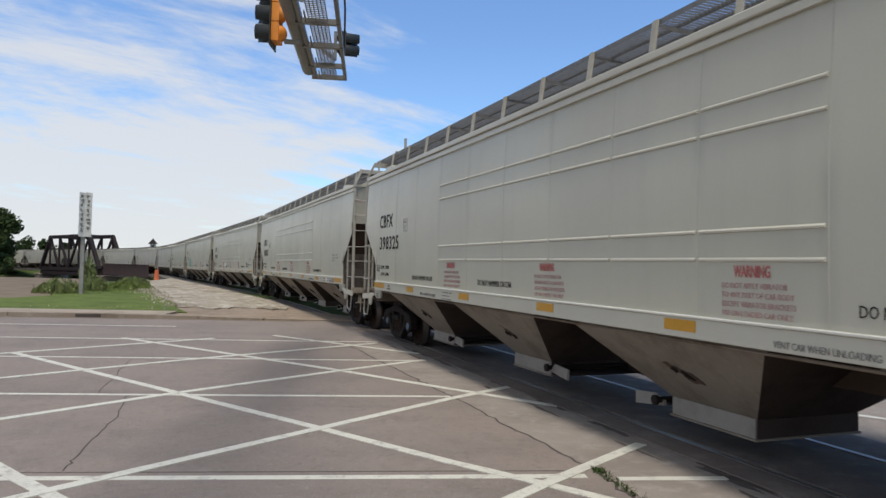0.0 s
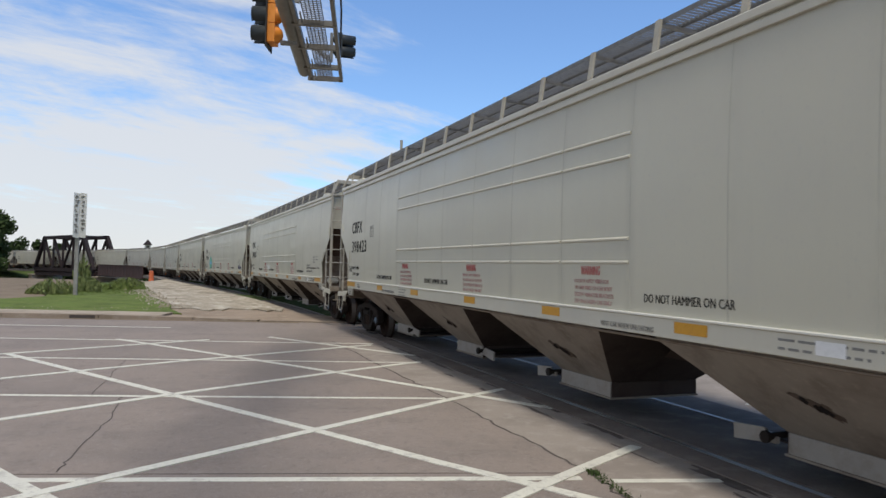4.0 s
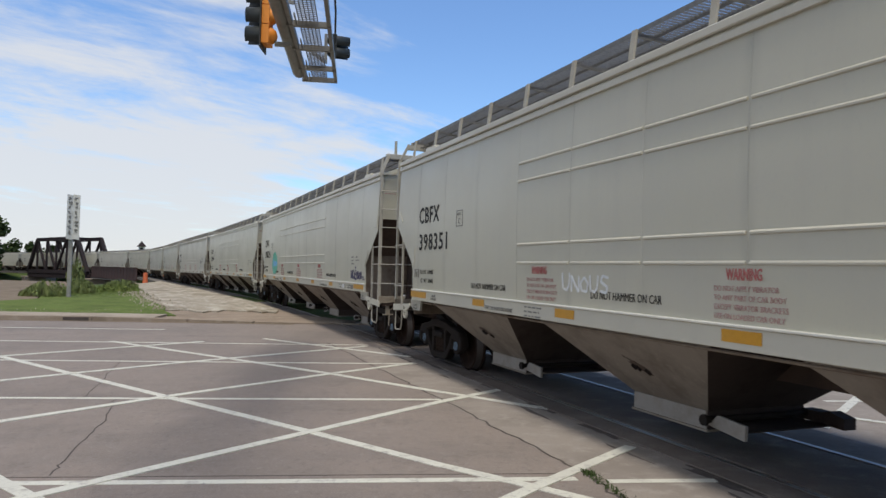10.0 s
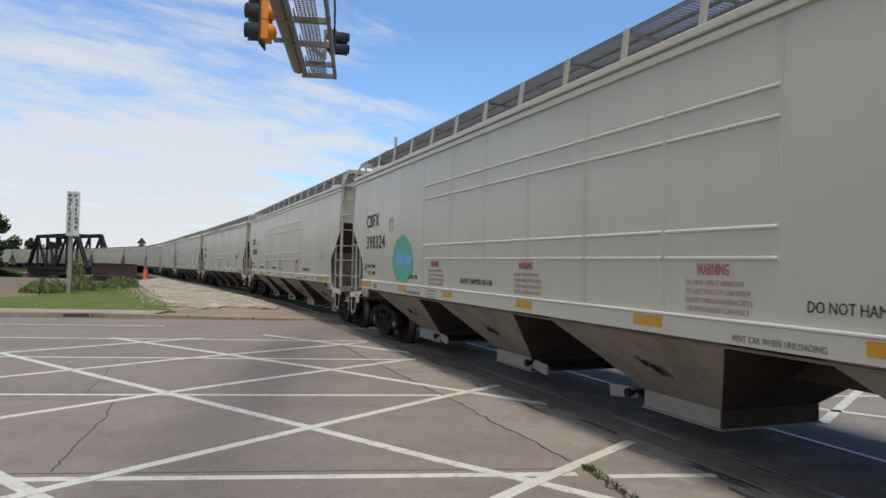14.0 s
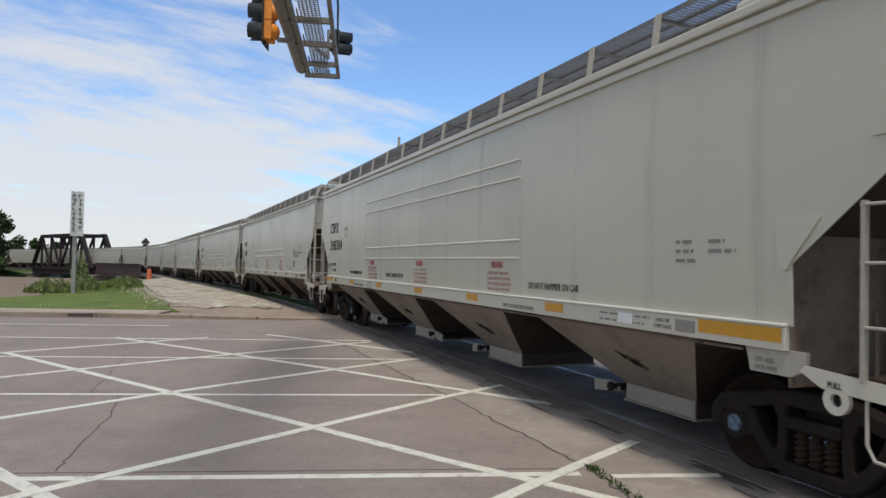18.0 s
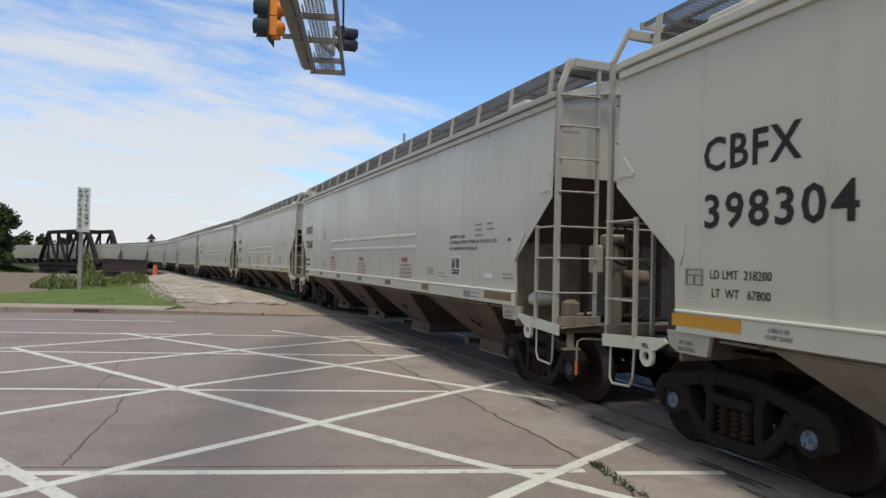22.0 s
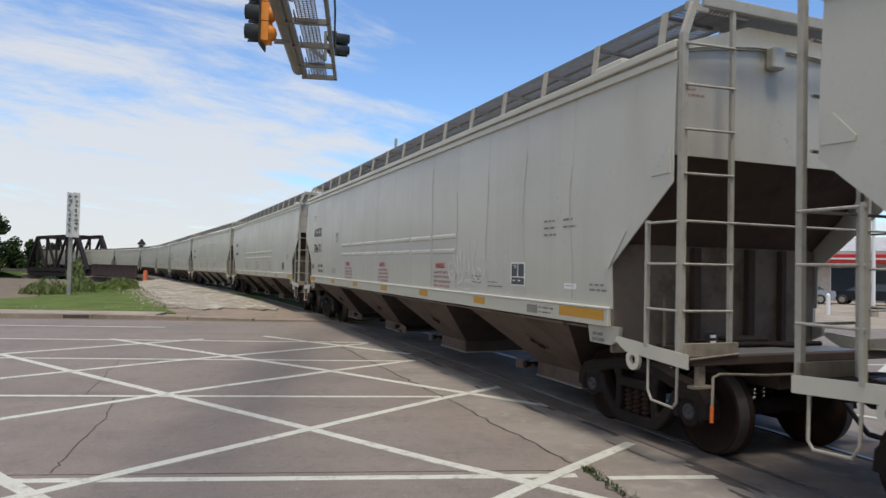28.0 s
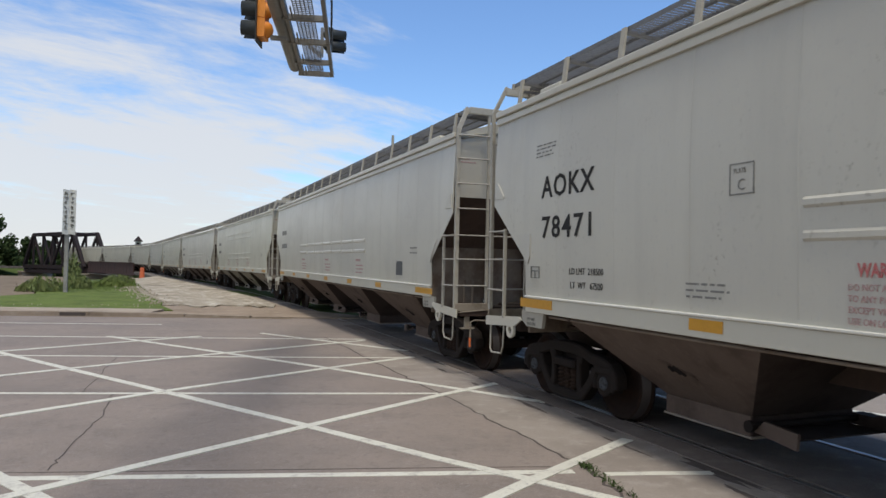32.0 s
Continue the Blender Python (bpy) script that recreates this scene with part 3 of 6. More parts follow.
# the criss-cross of the keep-clear box
for pts in ([(-3.25, 16.03), (-0.25, 11.08), (1.52, 8.14), (2.51, 6.42), (3.11, 5.5), (4.1, 3.9)], [(-1.45, 18.6), (1.1, 14.8), (2.62, 12.5), (3.98, 10.2), (4.99, 8.6)],
            [(2.2, 18.7), (2.82, 17.69), (4.85, 14.45)], [(-2.4, 8.8), (-1.39, 7.05), (-0.2, 5.1), (0.8, 3.4)],
            [(-2.3, 5.75), (-1.08, 6.52), (1.52, 8.14), (3.73, 9.50), (5.1, 10.25)], [(-4.9, 7.8), (-1.92, 9.62), (-0.13, 10.8), (2.72, 12.45), (4.62, 13.45)],
            [(-5.6, 10.9), (-2.59, 12.82), (-0.09, 14.3), (4.42, 16.55)], [(-6.4, 14.2), (-3.25, 16.03), (0.66, 18.2)], [(0.3, 3.9), (2.56, 5.23), (3.11, 5.55), (3.83, 5.95), (4.83, 6.5)]):
    strip("hatch_line", pts, 0.135, -0.012 if pts[0][1] > pts[-1][1] else -0.008, PAINTLINE, road, "worn white diagonal paint line")


def crack(pts, w, seed, jag=0.03):
    rnd = random.Random(seed)
    out = []
    for (x0, y0), (x1, y1) in zip(pts[:-1], pts[1:]):
        for i in range(9):
            u = i / 9
            out.append((x0 + (x1 - x0) * u + rnd.uniform(-jag, jag), y0 + (y1 - y0) * u + rnd.uniform(-jag, jag)))
    out.append(pts[-1])
    return strip("crack", out, w, -0.0178, CRACK, road, "dark tarred crack")


crack([(-0.98, 15.1), (-1.17, 10.96)], 0.013, 1)
crack([(-0.76, 10.85), (-0.79, 9.19), (-0.99, 7.6), (-1.02, 7.13)], 0.016, 2)
crack([(3.66, 17.5), (3.67, 13.65), (3.73, 11.26), (3.75, 9.43), (3.76, 7.43), (3.77, 5.95), (3.72, 5.48), (3.62, 4.91), (3.6, 3.0)], 0.03, 3, 0.04)
strip("joint", unit_line((0.0, 6.80), ROADD, -30, 3.7, 0.004), 0.013, -0.0174, CRACK, road, "thin sealed joint beside the lane line")

# dark tar spots and worn edges on the street beside the near rail
TAR_SPOT = ground("tar_spot", (0.105, 0.09, 0.08), (0.07, 0.06, 0.054), (0.15, 0.13, 0.115), 3.0, 0.4)
rnd = random.Random(17)
apron = MB()
edge = [(3.74 + 0.03 * math.sin(k * 1.7), 2.5 + k * 1.0) for k in range(15)]
other = [(4.985, 2.5 + k * 1.0) for k in range(15)]
apron.add([(x, y, -0.0188) for x, y in edge + other], [(k, k + 1, 16 + k, 15 + k) for k in range(14)])
part("worn_strip", apron, APRON, road, "pale worn concrete strip beside the rails")
far_strip = MB()
far_strip.add([(x, 1.5 + k * 1.5, -0.0188) for x in (7.68, 12.5) for k in range(13)], [(k, 13 + k, 14 + k, k + 1) for k in range(12)])
part("worn_strip", far_strip, APRON, road, "pale worn concrete beyond the rails")
for pts in ([(8.1, 13.6), (10.5, 9.75), (13.0, 5.7)], [(8.0, 10.1), (11.0, 11.85), (14.2, 13.7)], [(7.9, 6.6), (11.4, 8.65), (15.0, 10.8)], [(9.6, 17.4), (13.4, 11.2)], [(8.1, 8.2), (9.8, 5.4)]):
    strip("hatch_line", pts, 0.135, -0.010, PAINTLINE, road, "worn white diagonal paint line")
for i in range(22):
    y = 2.6 + i * 0.62 + rnd.uniform(-0.3, 0.3)
    near = i % 3 == 0
    x = (4.66 if near else 4.93) + rnd.uniform(-0.06, 0.06)
    rx, ry = rnd.uniform(0.02, 0.045) if near else rnd.uniform(0.03, 0.085), rnd.uniform(0.2, 0.65)
    ph = [rnd.uniform(0, 6.28) for _ in range(3)]
    pts = []
    for k in range(26):
        a = 2 * math.pi * k / 26
        q = 1 + 0.3 * math.sin(2 * a + ph[0]) + 0.22 * math.sin(5 * a + ph[1]) + 0.16 * math.sin(9 * a + ph[2]) + rnd.uniform(-0.12, 0.12)
        pts.append((x + rx * q * math.cos(a), y + ry * q * math.sin(a)))
    zt = -0.0172 + 0.0001 * i
    mb = MB()
    mb.add([(p[0], p[1], zt) for p in pts] + [(p[0], p[1], -0.03) for p in pts], [tuple(range(26))] + [(k, (k + 1) % 26, 26 + (k + 1) % 26, 26 + k) for k in range(26)])
    part("tar_patch", mb, TAR_SPOT, road, "dark tar spot")

# crossing panels between and beside the rails
cmb = MB()
def track_slab(mb, s0, s1, o0, o1, z0, z1, step=2.0):
    n = max(1, int((s1 - s0) / step))
    v = []
    for i in range(n + 1):
        s = s0 + (s1 - s0) * i / n
        for o, z in ((o0, z0), (o1, z0), (o1, z1), (o0, z1)):
            v.append(on_track(s, o, z))
    f = [(3, 2, 1, 0), tuple(n * 4 + i for i in range(4))]
    for i in range(n):
        for k in range(4):
            f.append((i * 4 + k, i * 4 + (k + 1) % 4, i * 4 + 4 + (k + 1) % 4, i * 4 + 4 + k))
    mb.add(v, f)


crossing = thing("crossing_panel", None, None, "dark asphalt crossing surface flush with the rails", "crossing", kind="structure")
for o0, o1 in ((-1.18, -0.80), (-0.66, 0.66), (0.80, 1.5)):
    mb = MB()
    track_slab(mb, -28, 20.5, o0, o1, -0.3, -0.004)
    part("panel", mb, TAR, crossing)

track = thing("railway_track", None, None, "single steel track on dark ties and ballast", "railway track", kind="structure")
for side in (-1, 1):
    mb, tp = MB(), MB()
    track_slab(mb, -150, 300, side * 0.7525 - 0.03, side * 0.7525 + 0.03, -0.18, -0.006)
    track_slab(tp, -150, 300, side * 0.7525 - 0.034, side * 0.7525 + 0.034, -0.035, 0.0)
    rl = part("rail", mb, RAIL, track)
    part("rail_head", tp, RAIL_TOP, rl, "polished rail head")
mb = MB()
track_slab(mb, 21, 128, -2.2, 2.2, -0.5, -0.20)
track_slab(mb, 199, 300, -2.2, 2.2, -0.5, -0.20)
track_slab(mb, -150, -28.5, -2.2, 2.2, -0.5, -0.20)
part("ballast_bed", mb, BALLAST, track)
mb = MB()
track_slab(mb, 24, 126, -2.75, -0.85, -0.4, -0.012)
part("ballast_shoulder", mb, BALLAST, track, "dark dirty ballast beside the rail")
tie = MB().box(-1.3, 1.3, -0.11, 0.11, -0.26, -0.18, 0.01).mesh("tie", WOOD_TIE)
for i in range(300):
    s = 21.5 + i * 0.58
    ob = part("tie", tie, None, track)
    ob.matrix_basis = Matrix.Translation(on_track(s)) @ Matrix.Rotation(heading(s), 4, "Z")

# far kerb, verge, gravel drive
KERB = ground("stained_kerb", (0.29, 0.235, 0.18), (0.19, 0.15, 0.11), (0.38, 0.33, 0.265), 1.4, 0.25)
kerb = thing("kerb", None, None, "weathered concrete kerb along the far side of the street", "kerb", kind="structure")
u = -60.0
KERB_END = -3.9
while u < KERB_END:
    mb = MB()
    w = 3.0
    c = [along(u + 0.012, FAR_EDGE), along(min(u + w, KERB_END) - 0.012, FAR_EDGE), along(min(u + w, KERB_END) - 0.012, FAR_EDGE + 0.42), along(u + 0.012, FAR_EDGE + 0.42)]
    z0 = -0.3
    # the last stones sink towards the drive
    z1 = [0.115 - 0.085 * max(0.0, min(1.0, (p.dot(ROAD_DIR) + 7.5) / 3.6)) for p in c]
    mb.add([(p.x, p.y, z0) for p in c] + [(p.x, p.y, z) for p, z in zip(c, z1)], [(3, 2, 1, 0), (4, 5, 6, 7), (0, 1, 5, 4), (1, 2, 6, 5), (2, 3, 7, 6), (3, 0, 4, 7)])
    part("kerb_stone", mb, KERB, kerb)
    u += w
gut = MB()
slab(gut, -60, -2.5, FAR_EDGE - 0.30, FAR_EDGE - 0.001, -0.03, -0.0155)
part("gutter", gut, BANK, kerb, "brown silted gutter below the kerb")
mb = MB()
slab(mb, -9.9, -9.1, FAR_EDGE - 0.012, FAR_EDGE + 0.004, -0.02, 0.095)
part("drain_inlet", mb, CRACK, kerb, "dark slot of a storm drain in the kerb")


def patch(name, pts, z, material, label, category, drop=0.25):
    mb = MB()
    n = len(pts)
    mb.add([(x, y, z + (land(x, y) + 0.06 if drop < 0.2 else 0)) for x, y in pts] + [(x, y, z - drop + (land(x, y) + 0.06 if drop < 0.2 else 0)) for x, y in pts], [tuple(range(n)), tuple(range(2 * n - 1, n - 1, -1))] + [(i, (i + 1) % n, (i + 1) % n + n, i + n) for i in range(n)])
    return thing(name, mb, material, label, category, kind="structure")


SIDEWALK = patch("pavement", [along(-60, 23.87)[:2], along(-7.2, 23.87)[:2], along(-7.2, 25.4)[:2], along(-60, 25.4)[:2]], 0.10, CONCRETE, "narrow strip of stained concrete behind the kerb", "pavement")
patch("drive", [along(-7.18, 23.89)[:2], along(-3.85, 23.89)[:2], along(-3.85, 23.47)[:2], along(0.6, 23.47)[:2], (4.35, 27.5), (3.9, 36.0), (-0.2, 31.0), (-0.6, 27.5)], 0.02, DIRT, "tan dirt apron where the track drive meets the street", "drive")
GRASS = ground("verge_grass", (0.110, 0.150, 0.036), (0.062, 0.088, 0.024), (0.185, 0.185, 0.07), 2.2)
patch("grass_verge", [along(-60, 25.42)[:2], along(-6.9, 25.42)[:2], (-0.45, 29.2), (-0.4, 31), (-1.7, 40), (-2.1, 46), (-2.8, 58), (-3.6, 66), (-7.6, 60), (-7.2, 46), (-6.2, 38), (-7.4, 35.6), (-13, 36), (-62, 50)], 0.06, GRASS, "bright green mown verge behind the kerb", "grass", 0.15)
patch("dirt_bank", [(-66, 50), (-13.1, 36.1), (-7.5, 35.7), (-6.3, 38.1), (-7.3, 46.1), (-7.7, 60.1), (-9, 80), (-40, 90), (-80, 90)], 0.05, BANK, "bare brown dirt bank above the river", "ground", 0.15)
_rg = random.Random(12)
patch("gravel_drive", [(-0.4, 29.25)] + [(-0.1 + 0.27 * i, 29.2 - 0.07 * i + _rg.uniform(-0.9, 0.9)) for i in range(15)] + [(4.0, 29.4), (3.6, 36), (2.4, 48), (1.2, 60), (-0.2, 74), (-1.9, 92), (-4.4, 92), (-3.5, 74), (-2.75, 58), (-2.05, 46), (-1.65, 40), (-0.35, 31)], 0.075, GRAVEL, "pale gravel strip beside the track", "drive", 0.15)
# broken rim of gravel at the edge of the grass
rnd = random.Random(4)
mb = MB()
for i in range(420):
    u = rnd.random()
    x, y = (-0.5 + rnd.gauss(0, 0.35) - 2.2 * u, 29.6 + 19 * u) if i % 6 else (rnd.uniform(-7.5, -0.5), 28.9 + rnd.gauss(0, 0.18) - 0.27 * (rnd.uniform(-7.5, -0.5) + 4))
    k = rnd.uniform(0.03, 0.10) if i % 6 else rnd.uniform(0.02, 0.05)
    z = land(x, y) + 0.14
    mb.add([(x - k, y - k * 0.7, z - 0.1), (x + k, y - k * 0.6, z - 0.1), (x + k * 0.8, y + k, z - 0.1), (x - k * 0.7, y + k, z - 0.1), (x + k * 0.1, y, z + k * 0.6)], [(0, 1, 4), (1, 2, 4), (2, 3, 4), (3, 0, 4)])
thing("loose_stones", mb, GRAVEL, "pale loose stones along the edge of the grass", "stones", kind="stuff")

# ---- the train ----
LEN_A, LEN_B = 21.45, 21.12


def side_x(z):
    return float(np.interp(z, (1.2, 1.5, 2.0, 2.8, 3.4, 3.9, 4.1), (1.585, 1.585, 1.60, 1.61, 1.60, 1.575, 1.56)))


def side_sheet(half, sgn):
    zs = (1.50, 1.75, 2.0, 2.2, 2.41, 2.62, 2.82, 3.1, 3.4, 3.7, 3.9, 4.08)
    mb = MB()
    n = len(zs)

    def end(z):
        return half - (1.83 if z <= 2.0 else (1.83 + (z - 2.0) / 0.82 * (0.83 - 1.83) if z < 2.82 else 0.83))

    v = []
    for k in (0.0, -0.014):
        for z in zs:
            e = end(z)
            for y in (-e, -e / 2, 0, e / 2, e):
                v.append((sgn * (side_x(z) + k), y, z))
    f = []
    for k in (0, 1):
        o = k * n * 5
        for i in range(n - 1):
            for j in range(4):
                f.append((o + i * 5 + j, o + i * 5 + j + 1, o + i * 5 + 6 + j, o + i * 5 + 5 + j))
    mb.add(v, f, True)
    # the cut ends of the sheet
    m = n * 5
    for j in (0, 4):
        ve = [v[k * m + i * 5 + j] for k in (0, 1) for i in range(n)]
        mb.add(ve, [(i, i + 1, n + i + 1, n + i) for i in range(n - 1)])
    return mb


def bogie(parent, y, kind):
    b = part("bogie", MB().box(-0.95, 0.95, -0.2, 0.2, 0.50, 0.74, 0.03).box(-0.3, 0.3, -0.3, 0.3, 0.74, 0.86, 0.03), IRON, parent, "black cast iron truck under the car")
    b.location = (0, y, 0)
    for sgn in (-1, 1):
        mb = MB()
        x = sgn * 1.0
        # cast frame: arched top, slanting tension bars, spring window between two columns
        top = [(-1.13, 0.42, 0.13), (-1.11, 0.56, 0.15), (-1.03, 0.655, 0.15), (-0.86, 0.70, 0.15), (-0.62, 0.735, 0.14), (-0.45, 0.785, 0.14), (-0.25, 0.815, 0.15), (0.0, 0.82, 0.16)]
        low = [(-0.70, 0.62, 0.13), (-0.63, 0.47, 0.13), (-0.50, 0.32, 0.13), (-0.39, 0.215, 0.13), (-0.28, 0.185, 0.13), (0.0, 0.18, 0.13)]
        for line in (top, low):
            mb.band(line + [(-y, z, w) for y, z, w in line[-2::-1]], x - 0.085, x + 0.085)
        for q in (-1, 1):
            mb.band([(q * 0.40, 0.20, 0.17), (q * 0.325, 0.34, 0.11), (q * 0.32, 0.62, 0.11), (q * 0.37, 0.79, 0.18)], x - 0.08, x + 0.08)
        for s2 in (-1, 1):
            mb.box(x - 0.09, x + 0.09, s2 * 0.889 - 0.21, s2 * 0.889 + 0.21, 0.56, 0.70, 0.03)
            mb.disc((x, s2 * 0.889, 0.457), (sgn, 0, 0), [(-0.1, 0.13), (0.05, 0.165), (0.062, 0.15), (0.06, 0.11)], 18)
            mb.box(x - 0.08, x + 0.08, s2 * 0.889 + 0.15, s2 * 0.889 + 0.23, 0.36, 0.62, 0.02)
            mb.box(x - 0.08, x + 0.08, s2 * 0.889 - 0.23, s2 * 0.889 - 0.15, 0.36, 0.62, 0.02)
        part("side_frame", mb, IRON, b)
        for y0 in (-0.15, 0.0, 0.15):
            part("spring", MB().disc((sgn * 1.02, y0, 0.25), (0, 0, 1), [(0.0, 0.03), (0.01, 0.045), (0.28, 0.045), (0.29, 0.03)], 10).tube([(sgn * 1.02 + 0.055 * math.cos(a * 0.7), y0 + 0.055 * math.sin(a * 0.7), 0.26 + 0.27 * a / 46) for a in range(47)], 0.015, 5), SPRING, b, "rusty coil spring")
        part("bolster_end", MB().box(sgn * 0.9, sgn * 1.12, -0.28, 0.28, 0.55, 0.66, 0.02), IRON, b)
    for y0 in (-0.889, 0.889):
        half = [(0.0, 0.085), (0.52, 0.09), (0.60, 0.16), (0.635, 0.30), (0.645, 0.492), (0.675, 0.492), (0.687, 0.461), (0.815, 0.456), (0.82, 0.41), (0.79, 0.39), (0.755, 0.30), (0.76, 0.20), (0.80, 0.15), (0.81, 0.095), (1.03, 0.085)]
        prof = [(-h, r) for h, r in half[:0:-1]] + half
        mb = MB().disc((0, 0, 0), (1, 0, 0), prof, 32)
        for i, (p, q) in enumerate(zip(prof[:-1], prof[1:])):
            if 0.45 < p[1] < 0.47 and 0.45 < q[1] < 0.47:
                for k in range(32):
                    mb.m[i * 32 + k] = 1
        w = part("wheelset", mb, WHEEL, b, "brown steel wheels with bright treads on one axle")
        w.data.materials.append(TREAD)
        w.location = (0, y0, 0.457)
        # bearing caps turn with the axle
    for y0 in (-0.889, 0.889):
        for sgn in (-1, 1):
            mb = MB().disc((0, 0, 0), (sgn, 0, 0), [(-0.08, 0.082), (0.0, 0.088), (0.022, 0.082), (0.026, 0.055), (0.018, 0.05), (0.018, 0.022), (0.03, 0.02)], 18)
            for k in range(3):
                a = 2 * math.pi * k / 3
                mb.rod((sgn * 0.02, 0.06 * math.cos(a), 0.06 * math.sin(a)), (sgn * 0.042, 0.06 * math.cos(a), 0.06 * math.sin(a)), 0.015, 6)
            c = part("bearing_cap", mb, CAP if kind == "a" else CAP_OLD, b, "pale blue bearing end cap" if kind == "a" else "dull grey bearing end cap")
            c.location = (sgn * 1.05, y0, 0.457)
    return b


def hopper_car(kind):
    """A four-bay covered grain car; 'a' has four pairs of pressed ridges on its side, 'b' one broad pair."""
    L = LEN_A if kind == "a" else LEN_B
    H = L / 2
    paint = PAINT if kind == "a" else PAINT_OLD
    car = new("hopper_car")
    for sgn in (-1, 1):
        part("side_sheet", side_sheet(H, sgn), paint, car)
        # seams of the side plates
        for i in range(13 if kind == "a" else 14):
            if sgn > 0:
                break
            mb = MB()
            y = (i - 6) * 8.54 / 6 if kind == "a" else (i - 6.5) * 8.5 / 7
            zz = (1.55, 2.0, 2.8, 3.4, 3.9, 4.06)
            v = [(sgn * (side_x(z) + q), y + o, z) for z in zz for q, o in ((-0.002, -0.012), (0.0022, -0.004), (0.0022, 0.004), (-0.002, 0.012))]
            mb.add(v, [(4 * j + c, 4 * j + c + 1, 4 * j + 5 + c, 4 * j + 4 + c) for j in range(5) for c in range(3)])
            part("weld_seam", mb, paint, car)
        part("side_sill", MB().box(sgn * 1.56, sgn * 1.615, -(H - 1.875), H - 1.875, 1.295, 1.49, 0.006), PAINT_LIGHT, car, "pale painted side sill")
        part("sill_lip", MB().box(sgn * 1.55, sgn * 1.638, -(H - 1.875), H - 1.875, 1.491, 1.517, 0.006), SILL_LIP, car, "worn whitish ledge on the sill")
        part("train_pipe", MB().rod((sgn * 1.53, -(H - 2.4), 1.255), (sgn * 1.53, H - 2.4, 1.255), 0.016, 8), BULK, car)
        part("roof_rail", MB().box(sgn * 1.53, sgn * 1.60, -(H - 0.82), H - 0.82, 4.05, 4.13, 0.006).box(sgn * 1.50, sgn * 1.565, -(H - 0.82), H - 0.82, 4.13, 4.165).box(sgn * 1.50, sgn * 1.615, -(H - 0.82), H - 0.82, 4.16, 4.25, 0.012),
             PAINT_LIGHT if kind == "a" else ROOF_RUST, car, "" if kind == "a" else "rust-stained roof edge rail")
        # pressed ridges
        if kind == "a":
            for z in (3.47, 3.21, 2.31, 2.05):
                for i in range(6):
                    y0 = -4.27 + i * 8.54 / 6
                    mb = MB()
                    x = side_x(z)
                    mb.prism([(x - 0.012, z - 0.024), (x + 0.020, z - 0.014), (x + 0.022, z + 0.002), (x - 0.012, z + 0.030)], y0 + 0.02, y0 + 8.54 / 6 - 0.03, "y")
                    if sgn < 0:
                        mb.v = [(-a, b, c) for a, b, c in mb.v]
                    part("side_ridge", mb, PAINT_LIGHT, car)
        else:
            for z in (2.47, 2.21):
                for i in range(7):
                    y0 = -4.25 + i * 8.5 / 7
                    mb = MB()
                    x = side_x(z)
                    mb.prism([(x - 0.012, z - 0.062), (x + 0.020, z - 0.026), (x + 0.020, z + 0.018), (x - 0.012, z + 0.055)], y0 + 0.05, y0 + 8.5 / 7 - 0.06, "y")
                    if sgn < 0:
                        mb.v = [(-a, b, c) for a, b, c in mb.v]
                    part("side_ridge", mb, paint, car)
        # running board of grating on brackets
        mb = MB()
        n = int((2 * H - 1.9) / 0.065)
        for i in range(n):
            y = -(H - 0.95) + i * 0.065
            mb.add([(sgn * 0.56, y, 4.663), (sgn * 1.36, y, 4.663), (sgn * 1.36, y, 4.685), (sgn * 0.56, y, 4.685), (sgn * 0.56, y + 0.010, 4.663), (sgn * 1.36, y + 0.010, 4.663), (sgn * 1.36, y + 0.010, 4.685), (sgn * 0.56, y + 0.010, 4.685)],
                   [(0, 1, 2, 3), (4, 7, 6, 5), (0, 4, 5, 1), (3, 2, 6, 7)])
        for x in (0.56, 0.82, 1.08, 1.36):
            mb.box(sgn * (x - 0.005), sgn * (x + 0.005), -(H - 0.95), H - 0.95, 4.64, 4.695)
        board = part("running_board", mb, GRATE, car, "galvanised grating walkway on the roof", "stuff")
        np_ = 15
        for i in range(np_ + 1):
            y = -(H - 1.25) + (2 * H - 2.5) * i / np_
            part("board_bracket", MB().beam((sgn * 1.45, y, 4.19), (sgn * 1.385, y, 4.685), 0.085, 0.03, (1, 0, 0)), LADDER, car)
            part("board_strut", MB().beam((sgn * 1.37, y, 4.64), (sgn * 0.75, y, 4.60), 0.03, 0.04), GRATE, car)
    # roof and its hatch trough
    mb = MB()
    xs = [-1.52, -1.2, -0.8, -0.4, 0, 0.4, 0.8, 1.2, 1.52]
    zr = [4.18, 4.25, 4.31, 4.35, 4.36, 4.35, 4.31, 4.25, 4.18]
    v = [(x, y, z + k) for k in (0, -0.03) for y in (-(H - 0.9), H - 0.9) for x, z in zip(xs, zr)]
    f = [(i, i + 1, 9 + i + 1, 9 + i) for i in range(8)] + [(18 + i, 18 + i + 1, 27 + i + 1, 27 + i) for i in range(8)]
    mb.add(v, f, True)
    part("roof", mb, PAINT_LIGHT, car)
    for y0, y1 in ((-(H - 2.2), -0.4), (0.4, H - 2.2)):
        part("hatch_cover", MB().box(-0.33, 0.33, y0, y1, 4.36, 4.50, 0.05), PAINT_LIGHT, car)
